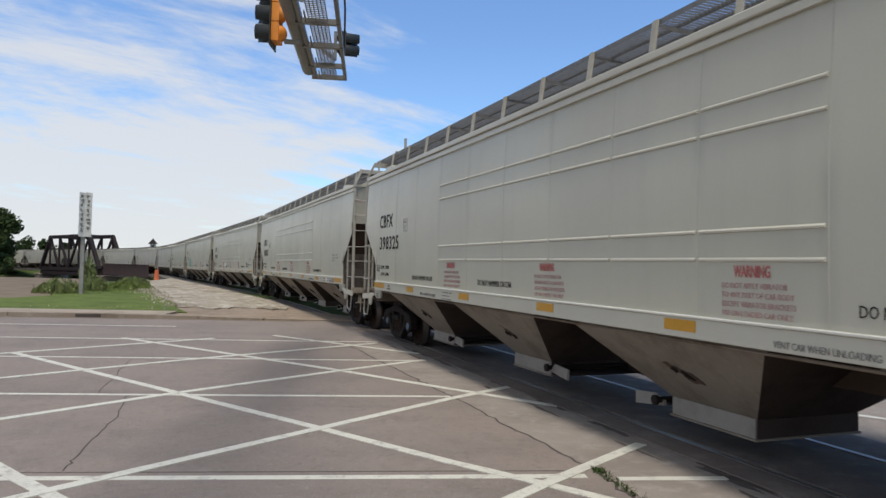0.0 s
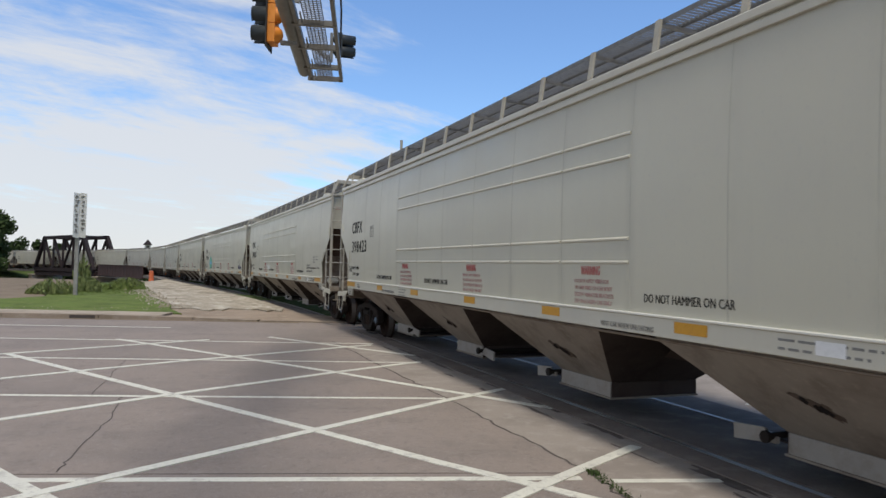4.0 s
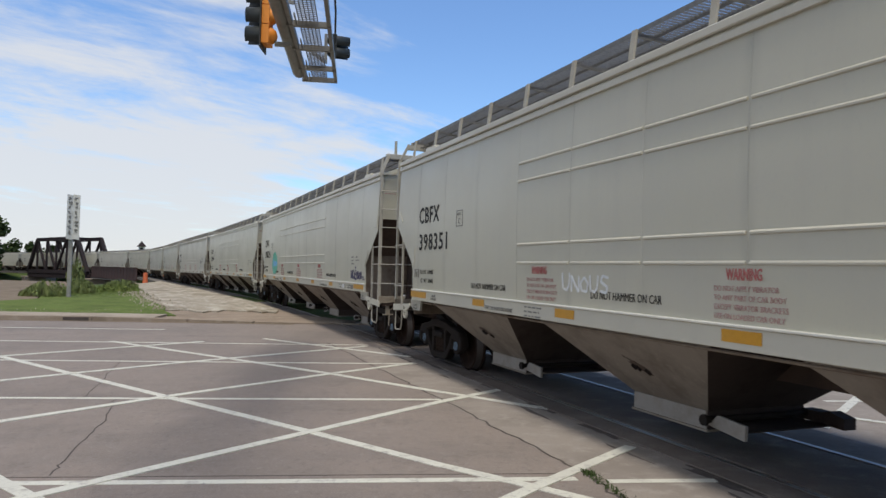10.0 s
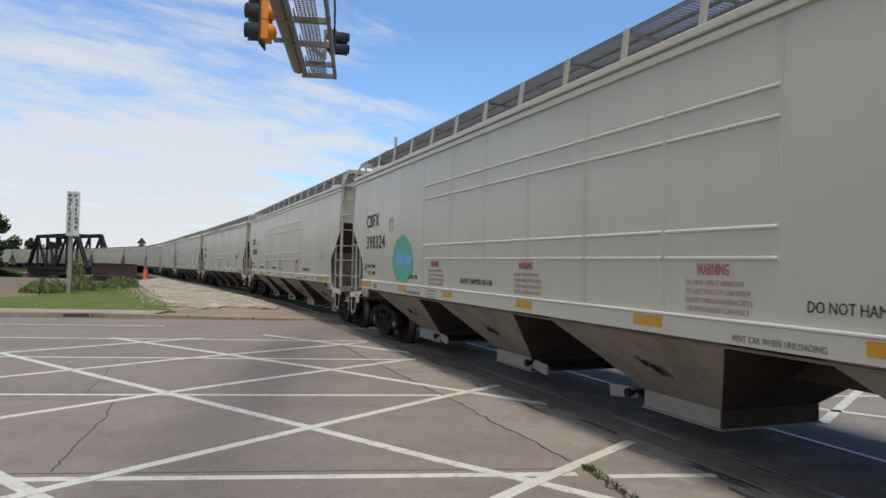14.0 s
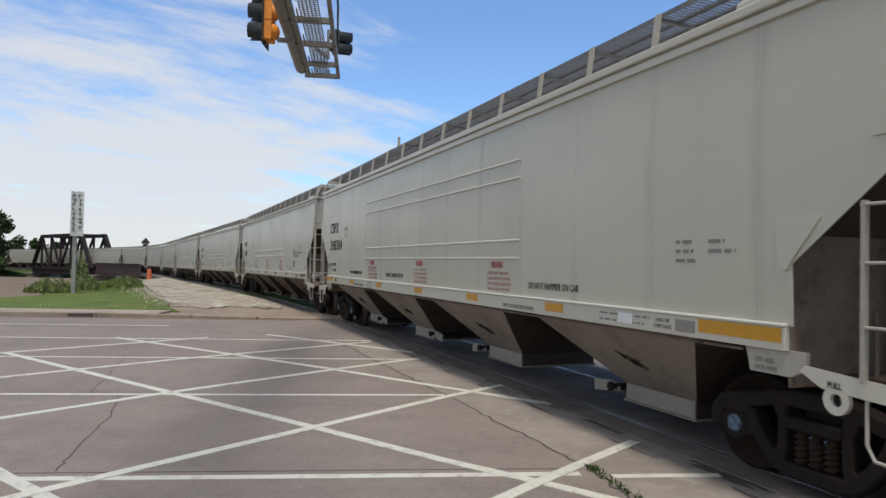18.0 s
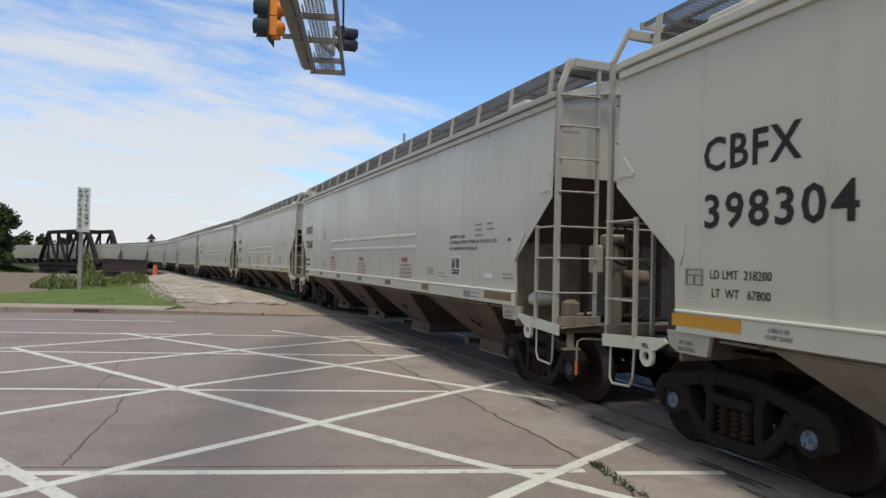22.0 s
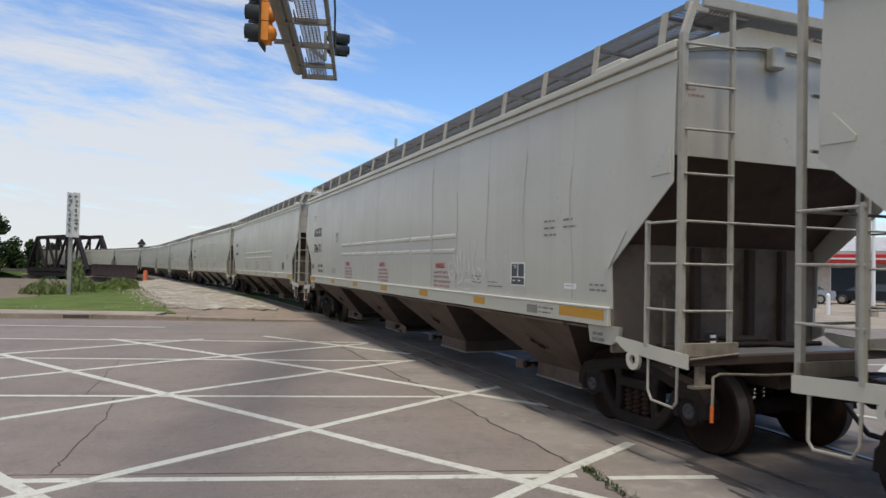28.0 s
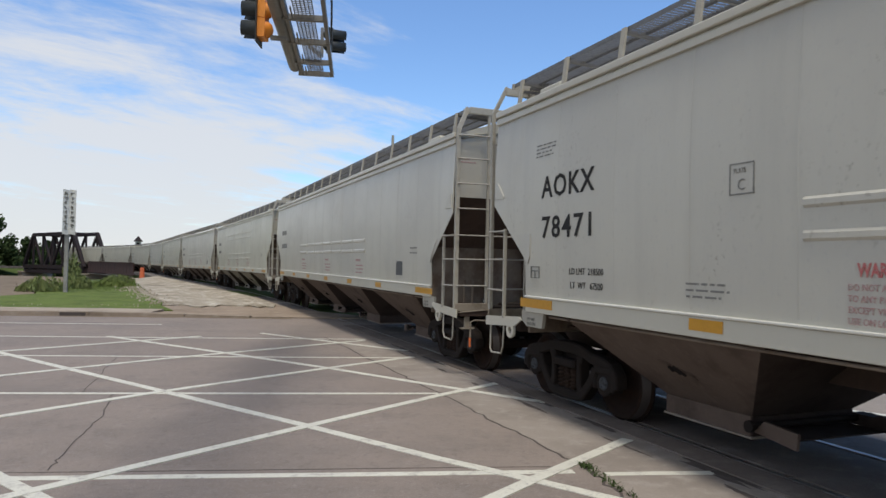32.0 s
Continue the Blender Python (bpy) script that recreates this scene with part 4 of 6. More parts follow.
    # ends
    for s2 in (-1, 1):
        e = lambda r: s2 * (H - r)
        cp = 0.76 if s2 < 0 else 0.63
        cw = 0.07 if s2 < 0 else 0.05
        poly = [(-1.53, 3.12), (1.53, 3.12), (1.55, 4.1), (1.52, 4.24), (0.55, 4.56), (-0.55, 4.56), (-1.52, 4.24), (-1.55, 4.1)]
        part("end_wall", MB().prism(poly, e(0.95), e(0.93), "y"), paint, car)
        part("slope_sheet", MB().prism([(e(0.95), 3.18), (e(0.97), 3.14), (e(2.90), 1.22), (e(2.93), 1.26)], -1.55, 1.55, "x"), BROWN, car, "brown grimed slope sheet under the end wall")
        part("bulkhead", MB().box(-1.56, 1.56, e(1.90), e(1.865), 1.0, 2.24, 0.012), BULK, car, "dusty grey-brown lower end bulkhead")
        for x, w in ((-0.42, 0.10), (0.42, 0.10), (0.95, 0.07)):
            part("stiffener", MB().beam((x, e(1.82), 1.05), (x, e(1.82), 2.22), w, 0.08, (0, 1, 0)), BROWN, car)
        for x in (-0.78, -0.95):
            part("short_post", MB().rod((x, e(1.72), 1.08), (x, e(1.72), 1.62), 0.022, 8), BULK, car)
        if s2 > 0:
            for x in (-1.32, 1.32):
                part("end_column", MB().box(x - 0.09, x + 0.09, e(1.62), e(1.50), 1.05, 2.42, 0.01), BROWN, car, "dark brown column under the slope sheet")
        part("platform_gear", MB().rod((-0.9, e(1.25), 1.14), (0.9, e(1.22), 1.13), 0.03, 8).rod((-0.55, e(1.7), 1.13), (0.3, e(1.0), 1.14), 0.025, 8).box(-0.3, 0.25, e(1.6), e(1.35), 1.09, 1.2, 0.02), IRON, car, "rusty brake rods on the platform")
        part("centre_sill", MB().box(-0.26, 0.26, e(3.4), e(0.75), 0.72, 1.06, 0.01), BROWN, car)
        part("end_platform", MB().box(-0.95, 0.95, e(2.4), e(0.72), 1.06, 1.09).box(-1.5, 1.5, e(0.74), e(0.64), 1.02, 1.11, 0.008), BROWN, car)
        part("platform_tread", MB().box(-0.93, 0.93, e(1.16), e(0.755), 1.094, 1.112, 0.004), GRATE, car, "grey grating tread on the end platform")
        part("coupler", MB().box(-0.09, 0.09, e(0.8), e(0.28), 0.78, 0.98, 0.02).box(-0.16, 0.14, e(0.32), e(0.04), 0.70, 1.03, 0.05).box(0.05, 0.19, e(0.12), e(-0.08), 0.72, 1.0, 0.04), IRON, car, "rusty knuckle coupler")
        part("air_hose", MB().tube([(0.32, e(0.8), 0.82), (0.34, e(0.55), 0.70), (0.30, e(0.3), 0.48), (0.2, e(0.1), 0.38), (0.12, e(-0.02), 0.40)], 0.026, 8), HOSE, car)
        for sgn in (-1, 1):
            part("corner_post", MB().beam((sgn * 1.555, e(cp), 1.06), (sgn * 1.555, e(cp), 4.30), cw, 0.06, (0, 1, 0)).beam((sgn * 1.555, e(cp), 4.28), (sgn * 1.36, e(cp + 0.06), 4.70), cw, 0.06, (0, 1, 0)), LADDER, car)
            part("ladder_post", MB().beam((sgn * 0.99, e(0.70), 1.1), (sgn * 0.99, e(0.70), 4.66), 0.045, 0.04, (0, 1, 0)), LADDER, car)
            for z in (1.55, 2.01, 2.90, 3.34, 3.78, 4.19):
                part("rung", MB().rod((sgn * 1.56, e(0.72), z), (sgn * 0.985, e(0.67), z), 0.014, 6), RUNG, car)
            part("side_post", MB().beam((sgn * 1.605, e(1.205), 1.15), (sgn * 1.605, e(1.205), 2.46), 0.045, 0.035, (0, 1, 0)), LADDER, car)
            for z in (1.55, 2.01, 2.43):
                part("rung", MB().rod((sgn * 1.615, e(1.23), z), (sgn * 1.60, e(cp), z), 0.014, 6), RUNG, car)
            part("step_plate", MB().prism([(e(0.60), 1.00), (e(0.60), 1.14), (e(1.70), 1.205), (e(1.74), 1.16), (e(1.55), 1.06)], sgn * 1.585, sgn * 1.61, "x"), PAINT_LIGHT, car, "pale painted step plate")
            part("end_step", MB().box(sgn * 0.93, sgn * 1.60, e(0.66), e(0.635), 1.11, 1.245, 0.006).rod((sgn * 0.93, e(0.63), 1.13), (sgn * 1.55, e(0.63), 1.09), 0.012, 6), STEP_PLATE, car, "grimed tan plate under the end ladder")
            lug = MB()
            n, cy, cz = 16, e(1.42), 0.99
            ro, ri = 0.11, 0.05
            vv = [(sgn * x, cy + r * math.cos(2 * math.pi * i / n), cz + r * math.sin(2 * math.pi * i / n)) for x in (1.575, 1.615) for r in (ro, ri) for i in range(n)]
            ff = []
            for i in range(n):
                j = (i + 1) % n
                ff += [(i, j, n + j, n + i), (2 * n + i, 3 * n + i, 3 * n + j, 2 * n + j), (i, 2 * n + i, 2 * n + j, j), (n + i, n + j, 3 * n + j, 3 * n + i)]
            part("pull_lug", lug.add(vv, ff).box(sgn * 1.578, sgn * 1.612, cy - 0.125, cy + 0.125, cz + 0.07, 1.15), PAINT_LIGHT, car)
            part("stirrup", MB().tube([(sgn * 1.59, e(1.19), 1.08), (sgn * 1.60, e(1.18), 0.72), (sgn * 1.60, e(1.12), 0.62), (sgn * 1.60, e(0.80), 0.60), (sgn * 1.60, e(0.75), 0.66), (sgn * 1.59, e(0.75), 1.05)], 0.014, 8), LADDER, car)
            part("sill_bracket", MB().prism([(e(1.71), 1.30), (e(2.32), 1.30), (e(2.27), 1.09), (e(1.86), 1.09), (e(1.72), 1.16)], sgn * 1.53, sgn * 1.575, "x"), LADDER, car, "pale jacking bracket under the sill")
            if sgn < 0:
                for k, word in enumerate(("LIFT AND", "JACK HERE")):
                    ob = part("jack_word", text_mesh(word, 0.042, 0.8, 0.0, 1.05), INK_SOFT, car)
                    ob.matrix_basis = Matrix(((0, 0, -1, -1.578), (-1, 0, 0, e(2.05) + 0.17), (0, 1, 0, 1.175 - k * 0.062), (0, 0, 0, 1)))
        if s2 < 0:
            part("valve_tag", MB().box(-0.84, -0.74, e(1.20), e(1.14), 1.14, 1.30, 0.01), HOSE, car)
        for q in (0.0, 0.09) if s2 < 0 else ():
            part("tag_stripe", MB().box(-0.82, -0.75, e(1.14), e(1.132), 1.17 + q * 0.7, 1.20 + q * 0.7), WHITE, car, "white stripe on a black tag")
        part("hand_rail", MB().rod((-1.56, e(0.68), 2.43), (1.56, e(0.68), 2.43), 0.014, 6), RUNG, car)
        if kind == "b":
            part("cut_lever_tip", MB().rod((s2 * 1.37, e(0.52), 0.66), (s2 * 1.37, e(0.52), 0.50), 0.018, 6), ORANGE_PAINT, car, "orange tip of the uncoupling lever")
        part("cut_lever", MB().tube([(-s2 * 0.1, e(0.42), 0.94), (s2 * 0.7, e(0.5), 0.93), (s2 * 1.28, e(0.52), 0.96), (s2 * 1.36, e(0.52), 0.93), (s2 * 1.37, e(0.52), 0.55)], 0.014, 6).box(s2 * 1.39, s2 * 1.31, e(0.74), e(0.68), 0.82, 1.10).box(s2 * 1.46, s2 * 1.22, e(0.76), e(0.66), 0.795, 0.82), STEP_PLATE, car, "bent grimed uncoupling lever")
        # cross walk of grating over the end
        mb = MB()
        for i in range(44):
            x = -1.10 + i * 0.05
            mb.box(x, x + 0.008, e(1.35), e(0.72), 4.62, 4.665)
        part("end_board", mb, GRATE, car, "galvanised grating over the end", "stuff")
        part("end_board_beam", MB().box(-1.38, 1.38, e(0.72), e(0.67), 4.57, 4.69, 0.008), LADDER, car)
        part("end_box", MB().box(-0.32, -0.14, e(0.92), e(0.80), 4.12, 4.36, 0.02), paint, car)
        bogie(car, e(2.07), kind)
    # centre sill and hoppers
    part("centre_beam", MB().box(-0.2, 0.2, -(H - 3.3), H - 3.3, 0.85, 1.2), BROWN, car)
    for yc in (-6.2, -2.07, 2.07, 6.2):
        d = -1 if yc > 0 else 1
        v = []
        for hw, hl, z in ((0.70, 0.64, 0.46), (1.53, 1.53, 1.25), (1.53, 2.06, 1.66)):
            v += [(-hw, yc - hl, z), (hw, yc - hl, z), (hw, yc + hl, z), (-hw, yc + hl, z)]
        quad = lambda r, i: (4 * r + i, 4 * r + (i + 1) % 4, 4 * r + 4 + (i + 1) % 4, 4 * r + 4 + i)
        hp = part("hopper", MB().add(v, [(0, 1, 2, 3), (11, 10, 9, 8)] + [quad(r, i) for r in range(2) for i in (1, 3)]), HOPPER if kind == "a" else HOPPER_OLD, car, "dusty brown hopper funnel")
        # end sheets take the shaded colour, as they face down under the car
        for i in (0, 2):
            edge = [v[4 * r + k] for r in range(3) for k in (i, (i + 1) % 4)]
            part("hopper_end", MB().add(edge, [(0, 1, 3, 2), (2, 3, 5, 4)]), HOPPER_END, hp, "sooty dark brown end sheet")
        part("outlet_gate", MB().box(-0.715, 0.715, yc - 0.63, yc + 0.63, 0.26, 0.46, 0.006), GATE if kind == "a" else HOPPER_OLD, hp, "dull outlet gate")
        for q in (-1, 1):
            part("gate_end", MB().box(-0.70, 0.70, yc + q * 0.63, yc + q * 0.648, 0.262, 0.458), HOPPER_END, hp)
        part("gate_lip", MB().box(-0.73, 0.73, yc - 0.66, yc + 0.66, 0.235, 0.26, 0.004), HOPPER, hp)
        part("gate_bracket", MB().prism([(yc + d * 0.70, 0.34), (yc + d * 1.24, 0.275), (yc + d * 1.25, 0.43), (yc + d * 0.86, 0.462), (yc + d * 0.80, 0.40), (yc + d * 0.70, 0.40)], -0.78, -0.745, "x"), GATE if kind == "a" else HOPPER_OLD, hp, "pale plate beside the gate rack")
        # far bracket and slide carry the same painted shade
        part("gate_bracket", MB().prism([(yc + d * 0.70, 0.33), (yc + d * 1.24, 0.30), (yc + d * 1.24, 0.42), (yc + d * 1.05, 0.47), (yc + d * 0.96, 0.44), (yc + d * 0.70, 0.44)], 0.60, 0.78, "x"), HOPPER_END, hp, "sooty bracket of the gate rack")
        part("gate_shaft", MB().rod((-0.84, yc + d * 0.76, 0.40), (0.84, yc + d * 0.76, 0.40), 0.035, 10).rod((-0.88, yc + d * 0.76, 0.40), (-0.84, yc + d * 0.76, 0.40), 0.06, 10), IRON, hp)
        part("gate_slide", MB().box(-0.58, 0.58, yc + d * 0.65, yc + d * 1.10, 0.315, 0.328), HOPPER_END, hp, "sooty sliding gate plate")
        # scraped smear round the vibrator bracket, on the slope of the funnel
        face = lambda z, o: -(0.70 + 0.83 * (z - 0.46) / 0.79) - o
        rn = random.Random(int(yc * 10) + (3 if kind == "a" else 4))
        mb = MB()
        for j in range(11):
            u0 = rn.uniform(-0.2, 0.2)
            cy, cz, big = yc - 0.02 + u0 * 0.93, 0.86 + u0 * 0.36 + rn.gauss(0, 0.022), rn.uniform(0.03, 0.075) * (1.2 - 2.5 * abs(u0))
            ring = []
            for i in range(12):
                a = 2 * math.pi * i / 12
                k = big * (1 + rn.uniform(-0.35, 0.35))
                ring.append((cy + k * 1.25 * math.cos(a), cz + k * 0.55 * math.sin(a) + k * 0.45 * math.cos(a)))
            lift = 0.003 + 0.0006 * j
            mb.add([(face(z, lift), y, z) for y, z in ring] + [(face(z, -0.01), y, z) for y, z in ring], [tuple(range(12))] + [(i, (i + 1) % 12, 12 + (i + 1) % 12, 12 + i) for i in range(12)])
        part("grime_smear", mb, SMEAR, hp, "dark scraped flecks", "stuff")
        mb = MB()
        for i in range(4):
            o, w, t = rn.uniform(-0.10, 0.13), rn.uniform(0.02, 0.05), rn.uniform(0.012, 0.022)
            z = 0.86 + o * 0.36 + rn.uniform(-0.02, 0.02)
            mb.beam((face(z, t), yc - 0.02 + o, z), (face(z - 0.05, t), yc - 0.02 + o - w, z - 0.05), 0.03, rn.uniform(0.02, 0.05))
        part("vibrator_bracket", mb, IRON, hp, "rusty vibrator bracket")
    # raised plates beside the end posts, small print on the end wall
    for s2 in (-1, 1):
        e = lambda r: s2 * (H - r)
        mb = MB()
        for z, w in ((3.80, 0.20), (3.74, 0.34)):
            for k in range(int(w / 0.06)):
                mb.box(-1.42 + k * 0.06, -1.42 + k * 0.06 + 0.045, e(0.929), e(0.925), z, z + 0.022)
        part("end_print", mb, RED_SOFT, car, "small red stencil on the end wall", "stuff")
        for sgn in (-1, 1):
            part("roof_box", MB().box(sgn * 1.46, sgn * 1.02, s2 * 8.12, s2 * 8.66, 4.22, 4.385, 0.02), PAINT_LIGHT, car, "pale box on the roof edge")
            part("running_board_edge", MB().box(sgn * 1.365, sgn * 1.385, s2 * (H - 0.95), s2 * (H - 0.9), 4.62, 4.70).beam((sgn * 1.37, e(0.93), 4.66), (sgn * 0.56, e(0.93), 4.66), 0.03, 0.07), LADDER, car)
        for sgn in (-1,):
            x = -(side_x(2.9))
            part("corner_plate", MB().prism([(e(0.86), 2.92), (e(1.14), 2.91), (e(1.15), 2.95), (e(0.96), 3.15), (e(0.88), 3.16)], x - 0.014, x), paint, car)
            x = -(side_x(2.1))
            part("corner_plate", MB().prism([(e(1.56), 2.36), (e(1.99), 2.37), (e(1.97), 2.06), (e(1.92), 1.95), (e(1.87), 1.95), (e(1.82), 2.03)], x - 0.014, x), paint, car)
    return car


def mark(car, kind, name, text, y, z, height, material, squeeze=0.8, label="", bold=0.0, spacing=1.0):
    """Lettering on the near side; y is measured from the rear end forward, z is its foot."""
    H = (LEN_A if kind == "a" else LEN_B) / 2
    ob = part(name, text_mesh(text, height, squeeze, bold, spacing), material, car, label)
    x = -(side_x(z + height / 2) + 0.005)
    if z < 1.5:
        x = -1.620
    ob.matrix_basis = Matrix(((0, 0, -1, x), (-1, 0, 0, H + y), (0, 1, 0, z), (0, 0, 0, 1)))
    return ob


def plate(car, kind, name, y0, y1, z0, z1, material, label="", proud=0.004):
    H = (LEN_A if kind == "a" else LEN_B) / 2
    zc = (z0 + z1) / 2
    x = -1.6165 if zc < 1.5 else -(side_x(zc) + 0.001)
    return part(name, MB().box(x - proud, x, H + y0, H + y1, z0, z1), material, car, label)


def bars(car, kind, name, y, z, rows, material, label=""):
    """Lines of small print that cannot be read, as short bars: rows of (drop, length, height)."""
    H = (LEN_A if kind == "a" else LEN_B) / 2
    mb = MB()
    rnd = random.Random(len(rows) * 7 + int(abs(y) * 100))
    for drop, length, height in rows:
        p = 0.0
        zz = z - drop
        x = -1.617 if zz < 1.5 else -(side_x(zz) + 0.002)
        while p < length:
            w = min(length - p, rnd.uniform(0.05, 0.17) * max(1.0, height / 0.05))
            mb.box(x - 0.003, x, H + y - p - w, H + y - p, zz - height * 0.68, zz)
            p += w + 0.035
    return part(name, mb, material, car, label, "stuff")


def warning(car, kind, y, faded):
    red, soft = (RED_INK, RED_SOFT) if not faded else (RED_SOFT, RED_SOFT)
    mark(car, kind, "warning_heading", "WARNING", y, 1.90, 0.105, red, 0.58 if kind == "a" else 0.68, "red stencilled warning", 0.003)
    for i, (line, k) in enumerate((("DO NOT APPLY VIBRATOR", 0.0), ("TO ANY PART OF CAR BODY", 0.0), ("EXCEPT VIBRATOR BRACKETS", 0.0), ("USE ON LOADED CAR ONLY", 0.0))):
        mark(car, kind, "warning_line", line, y + (0.15 if kind == "a" else 0.08), 1.80 - i * 0.082, 0.052, soft, 0.84)


def dress(car, kind, letters, number, load, light):
    ink = INK
    low = {"78368": 0.4, "78471": -0.65}.get(number, 0.0)
    back = 0.4 if number == "78368" else 0.0
    if kind == "a":
        mark(car, kind, "reporting_mark", letters, -2.22, 2.83, 0.32, ink, 0.97, "black stencilled letters", 0.007, 1.1)
        mark(car, kind, "car_number", number, -2.23, 2.305, 0.32, ink, 1.10, "black stencilled number", 0.007, 1.14)
    else:
        mark(car, kind, "reporting_mark", letters, -2.28 + back, 2.83, 0.29, ink, 1.02, "black stencilled letters", 0.006, 1.1)
        mark(car, kind, "car_number", number, -2.28 + back, 2.30, 0.29, ink, 1.12, "black stencilled number", 0.006, 1.16)
    mark(car, kind, "load_limit", "LD LMT  " + load, -2.32 + low, 1.83, 0.085, INK, 0.9)
    mark(car, kind, "light_weight", "LT  WT   " + light, -2.34 + low, 1.66, 0.085, INK, 0.9)
    for a, b, c, d in ((-2.23, -2.00, 1.905, 1.92), (-2.23, -2.00, 1.76, 1.77), (-2.23, -2.215, 1.77, 1.905), (-2.015, -2.00, 1.77, 1.905), (-2.21, -2.02, 1.85, 1.865), (-2.12, -2.105, 1.77, 1.85)):
        plate(car, kind, "label_holder", a + back, b + back, c, d, INK_SOFT, "", 0.012)
    bars(car, kind, "small_print", -2.01 + back, 1.71, [(0, 0.22, 0.022), (0.04, 0.2, 0.022), (0.08, 0.21, 0.022)], PAINT_LIGHT)
    y0 = -4.18 if kind == "a" else -5.60 + back
    drop = 0.0 if kind == "a" else 0.10
    for a, b, c, d in ((y0 - 0.28, y0, 2.945, 2.958), (y0 - 0.28, y0, 2.68, 2.693), (y0 - 0.013, y0, 2.68, 2.958), (y0 - 0.28, y0 - 0.267, 2.68, 2.958)):
        plate(car, kind, "plate_frame", a, b, c - drop, d - drop, INK_SOFT)
    mark(car, kind, "plate_word", "PLATE", y0 - 0.05, 2.87 - drop, 0.047, INK_SOFT, 0.8)
    mark(car, kind, "plate_letter", "C", y0 - 0.09, 2.72 - drop, 0.105, INK_SOFT, 0.9)
    yel = YELLOW if kind == "a" or number == "78471" else YELLOW_OLD
    lab = "yellow reflective strip" if yel is YELLOW else "faded brown reflective strip"
    if kind == "a":
        two = {"398325": -4.55, "398304": -4.96}.get(number, -4.97)
        spots = ((-1.83, -2.73), (two, two - 0.45), (-7.58, -8.03), (-10.45, -10.9), (-13.13, -13.58), (-15.75, -16.2), (-18.6, -19.54))
        for y in (-6.92, -10.48, -14.04):
            warning(car, kind, y, False)
        for y in (-4.84, -8.34, -15.24):
            mark(car, kind, "stencil_line", "DO NOT HAMMER ON CAR", y, 1.63, 0.095, INK, 0.78)
        for y in (-5.45, -14.5):
            mark(car, kind, "sill_stencil", "VENT CAR WHEN UNLOADING", y, 1.33, 0.06, INK_SOFT, 0.8)
        bars(car, kind, "small_print", -6.75, 1.45, [(0, 0.5, 0.03), (0.06, 0.42, 0.03), (0.12, 0.46, 0.03)], INK_SOFT)
        bars(car, kind, "small_print", -17.0, 1.44, [(0, 0.9, 0.03), (0.07, 0.8, 0.03)], INK_SOFT)
        bars(car, kind, "small_print", -18.26, 2.22, [(0, 0.22, 0.05), (0.09, 0.24, 0.05), (0.18, 0.27, 0.05)], INK_SOFT)
        bars(car, kind, "small_print", -18.70, 2.22, [(0, 0.20, 0.05), (0.09, 0.33, 0.05)], INK_SOFT)
        for y in (-3.0, -17.95):
            mark(car, kind, "brake_stencil", "2 INCH HF", y - 0.03, 1.405, 0.042, INK_SOFT, 0.8)
            mark(car, kind, "brake_stencil", "COMP SHOES", y, 1.345, 0.042, INK_SOFT, 0.8)
        plate(car, kind, "sill_label", -18.55, -18.28, 1.335, 1.45, GATE, "small grey metal label")
        plate(car, kind, "sill_label", -17.61, -17.35, 1.345, 1.455, WHITE, "small white sticker")
    else:
        spots = ((-1.75, -2.6), (-5.12, -5.55), (-7.75, -8.2), (-10.35, -10.8), (-13.0, -13.45), (-15.6, -16.0), (-18.22, -19.17))
        for y in ((-6.4, -10.0, -13.76) if back else (-6.82, -10.12, -13.80)):
            warning(car, kind, y, number != "78471" and False)
        bars(car, kind, "small_print", -5.05, 1.80, [(0, 0.5, 0.03), (0.06, 0.55, 0.03), (0.12, 0.45, 0.03)], INK_SOFT)
        bars(car, kind, "small_print", -17.79, 2.57, [(0, 0.26, 0.04), (0.09, 0.26, 0.04), (0.18, 0.3, 0.04)], INK_SOFT)
        bars(car, kind, "small_print", -18.26, 2.57, [(0, 0.22, 0.04), (0.09, 0.3, 0.04)], INK_SOFT)
        bars(car, kind, "small_print", -2.1, 3.55, [(0, 0.5, 0.025), (0.05, 0.5, 0.025), (0.1, 0.4, 0.025), (0.15, 0.45, 0.025)], INK_SOFT)
        o = 0.12 if back else 0.0
        plate(car, kind, "dark_placard", -17.26 + o, -16.86 + o, 1.70, 2.0, DARKBOX, "dark square placard with white print")
        for a, b, c, d in ((-17.27, -16.85, 1.995, 2.015), (-17.27, -16.85, 1.685, 1.705), (-17.27, -17.25, 1.705, 1.995), (-16.87, -16.85, 1.705, 1.995), (-17.25, -16.87, 1.80, 1.814), (-17.07, -17.055, 1.814, 1.995), (-17.0, -16.93, 1.965, 1.975), (-17.01, -16.95, 1.94, 1.95), (-16.98, -16.90, 1.75, 1.765), (-17.14, -17.06, 1.75, 1.765)):
            plate(car, kind, "placard_line", a + o, b + o, c, d, WHITE, "", 0.008)
        plate(car, kind, "white_sticker", -18.56 + o, -18.29 + o, 1.69, 1.76, WHITE, "small white sticker")
        bars(car, kind, "sticker_print", -18.32 + o, 1.735, [(0, 0.20, 0.012), (0.025, 0.2, 0.012)], RED_SOFT)
        bars(car, kind, "small_print", -15.45, 1.80, [(0, 0.36, 0.028), (0.05, 0.34, 0.028), (0.10, 0.36, 0.028)], INK_SOFT)
        bars(car, kind, "small_print", -16.08, 1.72, [(0, 0.30, 0.026), (0.06, 0.52, 0.026)], INK_SOFT)
        bars(car, kind, "small_print", -17.70, 1.43, [(0, 0.36, 0.03), (0.06, 0.30, 0.03)], INK_SOFT)
